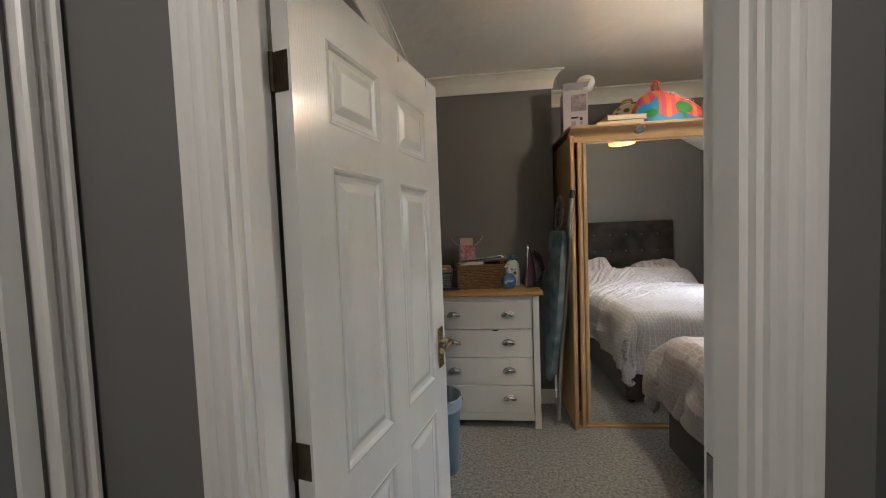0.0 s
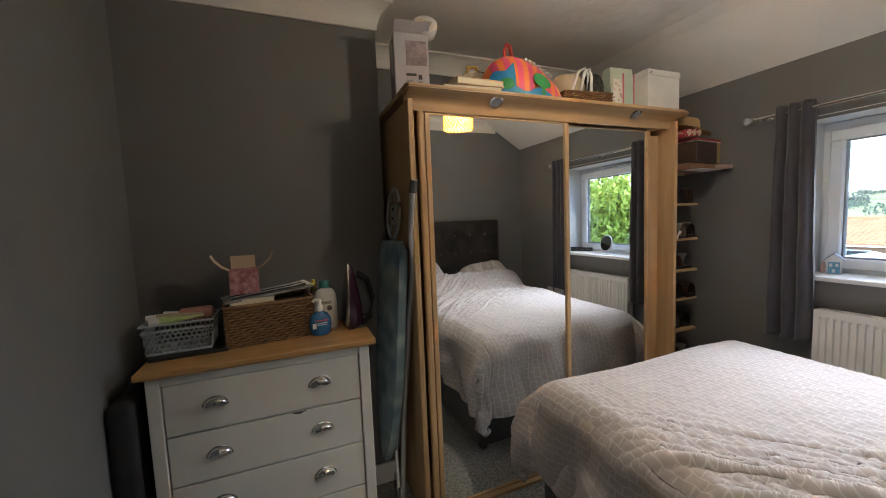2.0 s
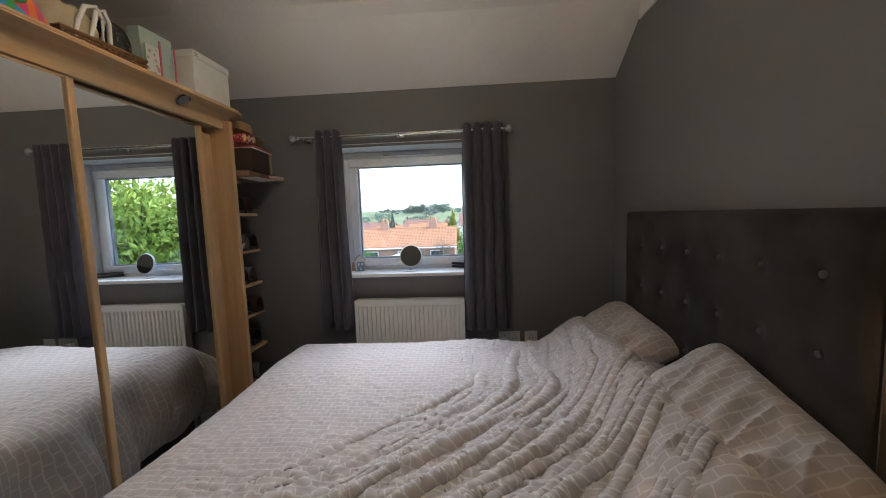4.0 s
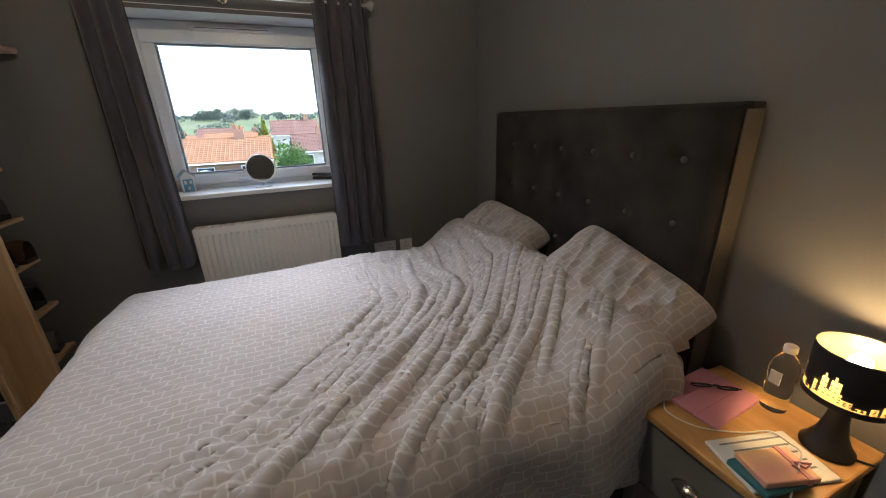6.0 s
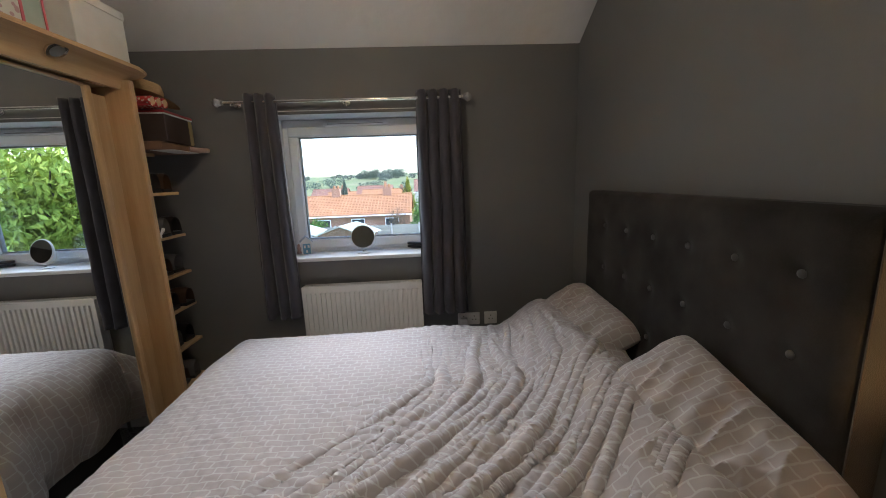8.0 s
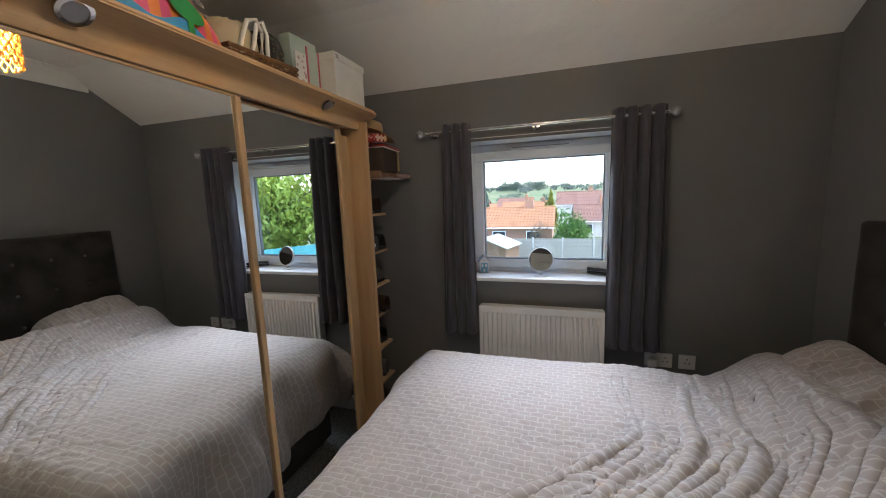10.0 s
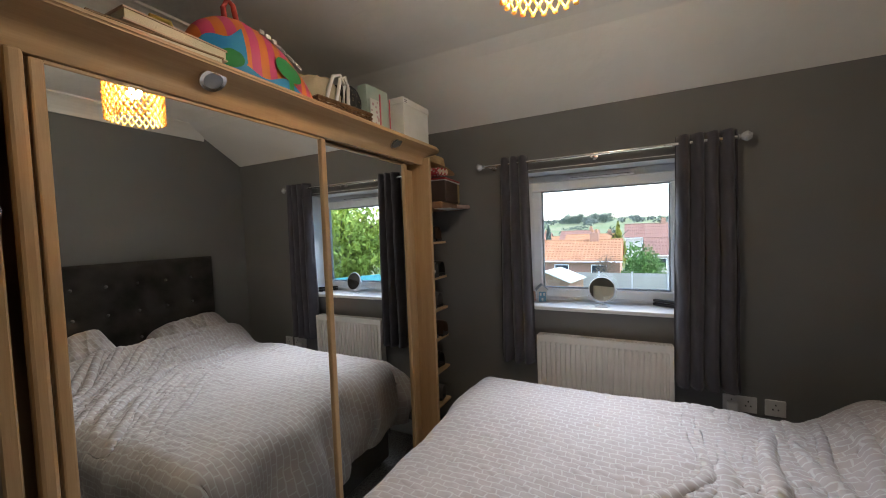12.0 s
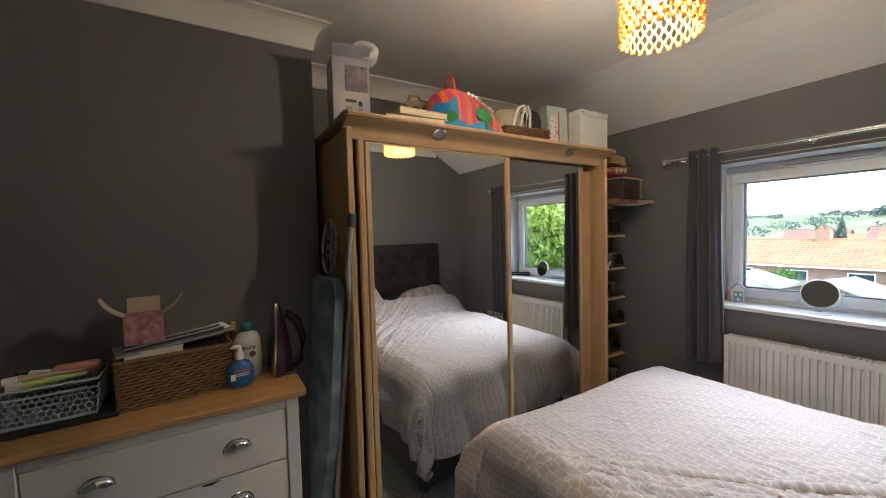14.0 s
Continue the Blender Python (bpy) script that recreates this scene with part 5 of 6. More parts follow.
part("ribbon", joined((-0.045, -0.0438, -0.001, -0.033, 0.0438, 0.0175)), material("pink_ribbon", (0.62, 0.25, 0.24), rough=0.5), nb)
part("bow", tube([(-0.039, 0.0, 0.0185), (-0.060, 0.018, 0.030), (-0.045, 0.022, 0.024), (-0.039, 0.0, 0.019), (-0.02, 0.015, 0.027), (-0.030, 0.022, 0.022)], 0.0028, 6), bpy.data.materials["pink_ribbon"], nb)
def smooth_line(pts, n=8):
    """Points on a smooth curve through the given ones."""
    p = [Vector(q) for q in pts]
    p = [p[0], *p, p[-1]]
    out_ = []
    for a, b, c, d in zip(p, p[1:], p[2:], p[3:]):
        for i in range(n):
            t = i / n
            out_.append(0.5 * (2 * b + (c - a) * t + (2 * a - 5 * b + 4 * c - d) * t * t + (3 * b - a - 3 * c + d) * t ** 3))
    return out_ + [p[-1]]


cable = [(1.640, 0.335, NZ + 0.006), (1.600, 0.375, NZ + 0.003), (1.53, 0.352, NZ + 0.003), (1.47, 0.272, NZ + 0.004), (1.435, 0.215, NZ + 0.016), (1.39, 0.215, NZ + 0.017), (1.355, 0.26, NZ + 0.046), (1.335, 0.315, NZ + 0.044), (1.315, 0.37, NZ + 0.008), (1.30, 0.415, NZ + 0.004)]
single("charging_cable", tube(smooth_line(cable), 0.002, 8), PLASTIC, "white charging cable trailing over the bedside table", "cable", smooth=True)
for y in (0.565, 0.714):
    w = 0.074 if y > 0.6 else 0.043
    s = thing("wall_socket", "white plastic wall socket beside the bed" if w < 0.06 else "double white plastic wall socket beside the bed", "socket", at=(XE, y, 0.635), group="wall sockets")
    part("plate", box(-0.012, -w, -0.043, -0.0005, w, 0.043, 0.004, seg=2), PLASTIC, s)
    for k in ((-0.036, 0.036) if w > 0.06 else (0,)):
        for a, b in ((0, 0.018), (-0.011, -0.006), (0.011, -0.006)):
            part("pin_hole", box(-0.0125, k + a - 0.003, b - 0.004, -0.0119, k + a + 0.003, b + 0.004), BLACK, s)
pl = thing("plug", "white plug and adaptor pushed into the socket", "plug", at=(XE - 0.0126, 0.750, 0.625))
part("body", box(-0.035, -0.024, -0.024, 0, 0.024, 0.024, 0.006, seg=2), PLASTIC, pl)
part("flex", tube([(-0.03, 0, -0.024), (-0.03, 0.004, -0.12), (-0.018, 0.01, -0.40), (-0.04, 0.01, -0.622)], 0.003, 6), PLASTIC, pl)

# ---- window board ----
SZ = WZ0 + 0.0245


def vanity_mirror(x, y):
    v = thing("vanity_mirror", "round white-rimmed make-up mirror on the window board", "mirror", m=pose(x, y, SZ, 0, 0, 6))
    part("base", lathe([(0.045, 0), (0.046, 0.003), (0.040, 0.006), (0.010, 0.010), (0.008, 0.022)], 28), PLASTIC, v, smooth=True)
    for nm, prof, mt, cp in (("glass", [(0.073, -0.0065), (0.073, -0.0042)], MIRROR, True), ("rim", [(0.073, -0.007), (0.077, -0.006), (0.079, 0.0), (0.077, 0.006), (0.060, 0.008), (0.010, 0.0085)], PLASTIC, False)):
        bm = lathe(prof, 48, axis="x", cap=cp)
        bmesh.ops.transform(bm, matrix=pose(0, 0, 0.108, 0, 11, 0), verts=bm.verts[:])
        part(nm, bm, mt, v, smooth=nm == "rim")
    part("arm", tube([(0.004, -0.086, 0.108), (0.004, -0.080, 0.06), (0.002, -0.045, 0.030), (0, 0, 0.018), (0.002, 0.045, 0.030), (0.004, 0.080, 0.06), (0.004, 0.086, 0.108)], 0.003, 8), PLASTIC, v, smooth=True)


vanity_mirror(3.515, 1.395)
BLUE = material("pale_blue_ornament", (0.16, 0.33, 0.46), (0.13, 0.28, 0.40), scale=30, rough=0.5)
PALE_ROOF = material("pale_grey_blue_paint", (0.36, 0.42, 0.47), (0.30, 0.36, 0.41), scale=20, rough=0.5)
orn = thing("house_ornament", "small white wooden house ornament with a blue front", "ornament", m=pose(3.57, 1.785, SZ, 0, 0, 20))
part("walls", prism([(-0.032, 0), (0.032, 0), (0.032, 0.085), (0, 0.115), (-0.032, 0.085)], -0.028, 0.028, "x"), PAPER, orn)
for sg in (-1, 1):
    part("roof", prism([(0, 0.118), (sg * 0.040, 0.081), (sg * 0.040, 0.087), (0, 0.124)], -0.034, 0.034, "x"), PALE_ROOF, orn)
part("front", box(-0.0305, -0.024, 0.004, -0.0285, 0.024, 0.072, 0.0005), BLUE, orn, "pale blue painted front")
for y, z in ((-0.012, 0.045), (0.012, 0.045), (0.0, 0.012)):
    part("window", box(-0.032, y - 0.006, z, -0.0306, y + 0.006, z + 0.018), PAPER, orn)
single("figurine", lathe([(0.014, 0), (0.016, 0.004), (0.010, 0.02), (0.014, 0.035), (0.009, 0.046), (0.010, 0.056), (0.003, 0.066)], 16), material("pale_pink_china", (0.62, 0.42, 0.36), (0.5, 0.3, 0.25), scale=40, rough=0.3), "small pale pink china figurine", "figurine", m=pose(3.60, 1.845, SZ), smooth=True)
st = thing("hair_straightener", "black hair straightener lying on the window board", "hair straightener", m=pose(3.57, 1.00, SZ + 0.001, 0, 0, 62))
for k in (0, 1):
    part("arm", box(-0.11, -0.013, 0.003 + 0.022 * k, 0.12, 0.013, 0.020 + 0.022 * k, 0.006, seg=2), BLACK, st)
part("flex", tube([(-0.11, 0, 0.02), (-0.15, 0.02, 0.006), (-0.13, 0.05, 0.004), (-0.06, 0.045, 0.004)], 0.003, 6), BLACK, st)

# ---- on the chest of drawers ----
CZ = 1.0005
GREY_PLASTIC = material("grey_lattice_plastic", (0.42, 0.47, 0.49), (0.37, 0.42, 0.44), scale=8, rough=0.4)
SEAGRASS = material("brown_woven_seagrass", (0.26, 0.145, 0.060), (0.15, 0.080, 0.032), scale=60, rough=0.8, bump=0.5, bump_scale=220, distance=0.004, stretch=(1, 1, 3))


def lattice_basket(m, w, d, h):
    b = thing("plastic_basket", "grey lattice plastic basket full of toiletries", "basket", m=m)
    part("floor", box(-w / 2 + 0.012, -d / 2 + 0.012, 0, w / 2 - 0.012, d / 2 - 0.012, 0.004, 0.001), GREY_PLASTIC, b)

    def ring(k, z):
        a, c = w / 2 - 0.014 * (1 - k), d / 2 - 0.014 * (1 - k)
        return [(a * sx, c * sy, z) for sx, sy in ((-1, -1), (1, -1), (1, 1), (-1, 1))]
    rim = tube(ring(1, h), 0.005, 6, closed=True)
    tube(ring(0.8, h - 0.028), 0.003, 6, rim, closed=True)
    part("rim", rim, GREY_PLASTIC, b)
    part("foot_band", tube(ring(0.0, 0.006), 0.005, 6, closed=True), GREY_PLASTIC, b)
    for sx, sy, ln in ((0, -1, w), (0, 1, d * 0 + w), (-1, 0, d), (1, 0, d)):
        bm = bmesh.new()
        n, rows = int(ln / 0.022), 5
        for r in range(rows):
            z = 0.016 + r * (h - 0.038) / (rows - 0.4)
            k = z / h
            for i in range(n):
                t = -ln / 2 + 0.02 + (ln - 0.04) * (i + 0.5 * (r % 2)) / n
                off = (d / 2 if sx == 0 else w / 2) - 0.014 * (1 - k)
                pts = []
                for q in range(8):
                    a = 2 * math.pi * q / 8
                    u, v = t + 0.0105 * math.cos(a), z + 0.0115 * math.sin(a)
                    pts.append((u, sy * off, v) if sx == 0 else (sx * off, u, v))
                tube(pts, 0.0022, 5, bm, closed=True)
        part("lattice_side", bm, GREY_PLASTIC, b)
    return b


lattice_basket(pose(0.225, 2.520, CZ + 0.014, 0, 0, 2), 0.25, 0.19, 0.125)
single("tray", box(-0.14, -0.115, 0, 0.14, 0.115, 0.013, 0.004), BLACK, "thin black tray under a plastic basket", "tray", m=pose(0.262, 2.515, CZ, 0, 0, 2))


def squeeze_tube(name, label, m, ln, r, mat, cap):
    t = thing(name, label, "tube", m=m)
    bm = bmesh.new()
    rings = []
    for i in range(9):
        k = i / 8
        rr = [bm.verts.new((k * ln, r * (1 + 0.25 * k) * math.cos(a), r * (1 - 0.85 * k) * math.sin(a))) for a in [2 * math.pi * q / 14 for q in range(14)]]
        rings.append(rr)
    for a, b in zip(rings, rings[1:]):
        for q in range(14):
            bm.faces.new((a[q], a[(q + 1) % 14], b[(q + 1) % 14], b[q]))
    bm.faces.new(rings[0][::-1])
    bm.faces.new(rings[-1])
    part("body", bm, mat, t, smooth=True)
    part("cap", lathe([(r * 0.9, -0.035), (r * 0.95, -0.0005)], 14, axis="x"), cap, t)


LIME_PLASTIC = material("lime_green_tube", (0.30, 0.48, 0.05), (0.55, 0.62, 0.30), scale=14, rough=0.35)
squeeze_tube("cream_tube", "lime green and white squeezy tube", pose(0.165, 2.455, CZ + 0.146, 0, -3, 6), 0.15, 0.018, LIME_PLASTIC, PLASTIC)
squeeze_tube("cream_tube", "beige squeezy tube in a basket", pose(0.140, 2.505, CZ + 0.154, 0, 0, 10), 0.16, 0.016, material("beige_tube", (0.42, 0.33, 0.20), (0.5, 0.42, 0.30), scale=10, rough=0.4), PLASTIC)
squeeze_tube("cream_tube", "white squeezy tube in a basket", pose(0.155, 2.550, CZ + 0.154, 0, 0, -8), 0.14, 0.016, PLASTIC, BLACK)
single("pouch", box(-0.065, -0.028, 0, 0.065, 0.028, 0.050, 0.015, seg=3), material("pink_wash_bag", (0.50, 0.25, 0.21), (0.44, 0.21, 0.18), scale=9, rough=0.6), "small pink wash bag in a basket", "wash bag", m=pose(0.275, 2.545, CZ + 0.125, 0, 0, 4), smooth=True)


def woven_basket(m, w, d, h, rows, mat, name="wicker_basket", label="brown woven seagrass basket", r=0.0055):
    b = thing(name, label, "basket", m=m)
    part("lining", box(-w / 2 + 0.008, -d / 2 + 0.008, 0.002, w / 2 - 0.008, d / 2 - 0.008, h - 0.02, 0.004), material(name + "_inside", (0.06, 0.04, 0.025), rough=0.9), b)

    def round_rect(k, off, n=104):
        a, c = w / 2 + off, d / 2 + off
        per = 2 * (a + c) * 2
        pts = []
        for i in range(n):
            s = per * i / n
            if s < 2 * a:
                p = (-a + s, -c)
            elif s < 2 * a + 2 * c:
                p = (a, -c + s - 2 * a)
            elif s < 4 * a + 2 * c:
                p = (a - (s - 2 * a - 2 * c), c)
            else:
                p = (-a, c - (s - 4 * a - 2 * c))
            pts.append(p)
        return pts
    for q in range(rows):
        z = r + (h - 2 * r) * q / (rows - 1)
        base = round_rect(q, 0)
        pts = []
        for i, (x, y) in enumerate(base):
            wv = 0.0035 * math.sin(i * math.pi / 2 + math.pi * (q % 2))
            nx, ny = (0, -1 if y < 0 else 1) if abs(abs(y) - d / 2) < 1e-6 else (-1 if x < 0 else 1, 0)
            pts.append((x + nx * wv, y + ny * wv, z + 0.0015 * math.sin(i * 0.9 + q)))
        part("weave_row", tube(pts, r, 5, closed=True), mat, b)
    part("rim", tube([(x, y, h + 0.002) for x, y in round_rect(0, 0.002, 72)], r * 1.5, 6, closed=True), mat, b)
    return b


woven_basket(pose(0.562, 2.555, CZ, 0, 0, 7), 0.355, 0.22, 0.175, 15, SEAGRASS)
bk = thing("book", "cream paged book lying in a wicker basket", "book", m=pose(0.50, 2.495, CZ + 0.176, 0, 0, 8))
part("pages", box(-0.085, -0.055, 0.002, 0.085, 0.06, 0.026), CREAM_PAPER, bk)
part("cover", joined((-0.088, -0.057, 0, 0.088, 0.063, 0.002), (-0.088, -0.057, 0.0262, 0.088, 0.063, 0.0282)), PAPER, bk)
pk = thing("plastic_packet", "flat clear packet of brushes across a basket", "packet", m=pose(0.565, 2.545, CZ + 0.206, 0, -4, 14))
part("wrapper", box(-0.19, -0.085, 0, 0.19, 0.085, 0.010, 0.003), material("grey_clear_wrap", (0.30, 0.29, 0.28), (0.20, 0.19, 0.18), scale=16, rough=0.18, spec=0.7), pk)
for k in range(4):
    br = part("brush", tube([(-0.16, -0.05 + k * 0.03, 0.013), (0.10, -0.045 + k * 0.03, 0.014), (0.16, -0.04 + k * 0.03, 0.014)], [0.004, 0.003, 0.006], 8), (BLACK, STEEL)[k % 2], pk)
    part("tip", lathe([(0.006, 0), (0.008, 0.012), (0.003, 0.024)], 8, at=(0.16, -0.04 + k * 0.03, 0.014), axis="x"), PLASTIC, br)
gb = thing("gift_box", "small pink patterned card box with its flaps open", "box", m=pose(0.470, 2.54, CZ + 0.219, 0, 0, 6) @ Matrix.Diagonal((1.12, 1.12, 1.28, 1)))
PATTERN_PINK = material("pink_pattern_card", (0.26, 0.07, 0.08), (0.52, 0.28, 0.27), scale=48, rough=0.6, detail=2)
KRAFT = material("buff_card", (0.56, 0.42, 0.30), (0.50, 0.37, 0.26), scale=6, rough=0.75)
for nm, b in (("front", (-0.052, -0.040, 0, 0.052, -0.038, 0.085)), ("back", (-0.052, 0.038, 0, 0.052, 0.040, 0.085)), ("side", (-0.052, -0.038, 0, -0.050, 0.038, 0.085)), ("side", (0.050, -0.038, 0, 0.052, 0.038, 0.085)), ("floor", (-0.050, -0.038, 0.0, 0.050, 0.038, 0.002))):
    part(nm, box(*b), PATTERN_PINK, gb)
bm = box(-0.045, 0.0, 0, 0.045, 0.0015, 0.045)
bmesh.ops.transform(bm, matrix=pose(0, 0.040, 0.085, -8), verts=bm.verts[:])
part("flap", bm, KRAFT, gb)
for sg in (-1, 1):
    out = [(sg * 0.0515, 0.085), (sg * 0.075, 0.098), (sg * 0.098, 0.120), (sg * 0.110, 0.140), (sg * 0.1115, 0.139), (sg * 0.099, 0.118), (sg * 0.076, 0.096), (sg * 0.0525, 0.083)]
    part("flap", prism(out, -0.036, 0.036, "y"), KRAFT, gb)


def bottle(name, label, x, y, prof, mat, cap_prof, cap_mat, sq=1.0, rz=0):
    b = thing(name, label, "bottle", m=pose(x, y, CZ, 0, 0, rz))
    bm = lathe(prof, 28)
    bmesh.ops.scale(bm, vec=(1, sq, 1), verts=bm.verts[:])
    o = part("body", bm, mat, b, smooth=True)
    part("cap", lathe(cap_prof, 20), cap_mat, b, smooth=True)
    return b


def lettering(text, size, mat, parent, m, name="lettering"):
    cu = bpy.data.curves.new(name, "FONT")
    cu.body, cu.size, cu.align_x, cu.align_y, cu.extrude = text, size, "CENTER", "CENTER", 0.0004
    tmp = bpy.data.objects.new(name, cu)
    me = bpy.data.meshes.new_from_object(tmp)
    bpy.data.objects.remove(tmp)
    me.materials.clear()
    me.materials.append(mat)
    ob = new(name, me)
    ob.parent, ob.matrix_local = parent, m
    return ob


BLUE_LIQ = material("blue_cleaner_plastic", (0.035, 0.15, 0.33), (0.03, 0.12, 0.28), scale=5, rough=0.2, coat=0.3)
sp = bottle("spray_bottle", "round blue spray cleaner bottle with a clear pump", 0.780, 2.455, [(0.036, 0), (0.046, 0.012), (0.052, 0.045), (0.049, 0.075), (0.036, 0.098), (0.018, 0.108), (0.014, 0.114)], BLUE_LIQ, [(0.015, 0.112), (0.016, 0.135), (0.011, 0.140), (0.010, 0.165)], PLASTIC, 0.62, 8)
part("trigger", tube([(0.0, 0.0, 0.160), (-0.022, -0.004, 0.166), (-0.030, -0.006, 0.158)], [0.010, 0.008, 0.006], 10), PLASTIC, sp, smooth=True)
for k, (zz, wd, mt) in enumerate(((0.070, 0.030, "red_print"), (0.058, 0.026, "pale_print"), (0.050, 0.022, "pale_print"))):
    if mt not in bpy.data.materials:
        material(mt, (0.55, 0.08, 0.10) if mt[0] == "r" else (0.35, 0.48, 0.60), rough=0.5)
    part("print_bar", box(-wd, -0.0345 + 0.0006 * k, zz, wd, -0.0330, zz + 0.005), bpy.data.materials[mt], sp)
part("barcode_patch", box(-0.040, -0.0285, 0.036, -0.024, -0.0262, 0.060), PAPER, sp)
WHITE_BOTTLE = material("milky_white_plastic", (0.60, 0.60, 0.56), (0.55, 0.55, 0.51), scale=4, rough=0.35)
db = bottle("detergent_bottle", "white detergent bottle with a shaped handle", 0.815, 2.555, [(0.050, 0), (0.055, 0.006), (0.056, 0.12), (0.052, 0.165), (0.040, 0.190), (0.020, 0.200), (0.018, 0.205)], WHITE_BOTTLE, [(0.022, 0.203), (0.026, 0.206), (0.026, 0.232), (0.022, 0.238)], material("teal_cap", (0.02, 0.16, 0.14), rough=0.4), 0.6, 6)
lettering("max", 0.030, GAP, db, pose(0, -0.0345, 0.135, 90, 0, 0))
part("round_mark", lathe([(0.013, -0.0352), (0.013, -0.0335)], 20, at=(0.012, 0, 0.105), axis="y"), material("dark_round_mark", (0.10, 0.07, 0.06), rough=0.5), db)
bottle("bottle", "small bottle with a bright yellow cap", 0.765, 2.60, [(0.022, 0), (0.024, 0.005), (0.024, 0.17), (0.012, 0.195)], material("brown_bottle", (0.10, 0.06, 0.03), rough=0.3), [(0.014, 0.193), (0.015, 0.20), (0.015, 0.222), (0.009, 0.226), (0.009, 0.240)], material("yellow_cap", (0.55, 0.40, 0.04), rough=0.4))


def iron(m):
    i = thing("steam_iron", "dark purple steam iron standing on its heel", "iron", m=m)
    # stands on its heel: the sole is upright
    sole = [(0, 0.0), (0.050, 0.01), (0.053, 0.06), (0.046, 0.13), (0.030, 0.20), (0.010, 0.265), (0, 0.272)]
    full = sole + [(-a, b) for a, b in sole[-2:0:-1]]
    part("sole_plate", prism(full, -0.006, 0.0, "y"), CHROME, i, "polished steel sole plate")
    bm = bmesh.new()
    rings = []
    for k in range(15):
        z = 0.262 * k / 14
        wd = 0.048 * max(0.03, (1 - (z / 0.268) ** 2.2)) ** 0.8
        dp = 0.015 + 0.075 * max(0.0, 1 - (z / 0.268) ** 1.6)
        rings.append([bm.verts.new((wd * math.cos(a) if abs(math.cos(a)) > 0.01 else 0, 0.0005 + dp * math.sin(a) ** 0.8 if math.sin(a) > 0 else 0.0005, z)) for a in [math.pi * q / 12 for q in range(13)]])
    for a, b in zip(rings, rings[1:]):
        for q in range(12):
            bm.faces.new((a[q], a[q + 1], b[q + 1], b[q]))
    part("body", bm, material("dark_plum_plastic", (0.030, 0.010, 0.022), (0.045, 0.015, 0.03), scale=5, rough=0.22), i, smooth=True)
    part("handle", tube([(0, 0.07, 0.03), (0, 0.125, 0.045), (0, 0.135, 0.12), (0, 0.10, 0.20), (0, 0.05, 0.225)], [0.018, 0.016, 0.014, 0.014, 0.016], 12), BLACK, i, smooth=True)
    part("heel", box(-0.045, 0.0, -0.001, 0.045, 0.10, 0.012, 0.004), BLACK, i)


iron(pose(0.900, 2.515, CZ + 0.0015, 0, 5, 0) @ pose(0, 0, 0, 0, 0, -82) @ Matrix.Diagonal((1.18, 1.0, 1.18, 1)))
bg = thing("laptop_bag", "slim black fabric case between the chest and the wall", "bag", at=(0.068, 2.46, 0))
part("body", box(-0.042, -0.19, 0.0, 0.040, 0.19, 0.90, 0.025, seg=3), material("black_nylon", (0.012, 0.012, 0.013), (0.02, 0.02, 0.022), scale=20, rough=0.8, bump=0.2, bump_scale=300), bg, smooth=True)
part("strap", tube([(0, -0.10, 0.895), (0, -0.08, 0.93), (0, 0.08, 0.93), (0, 0.10, 0.895)], 0.007, 6), BLACK, bg)


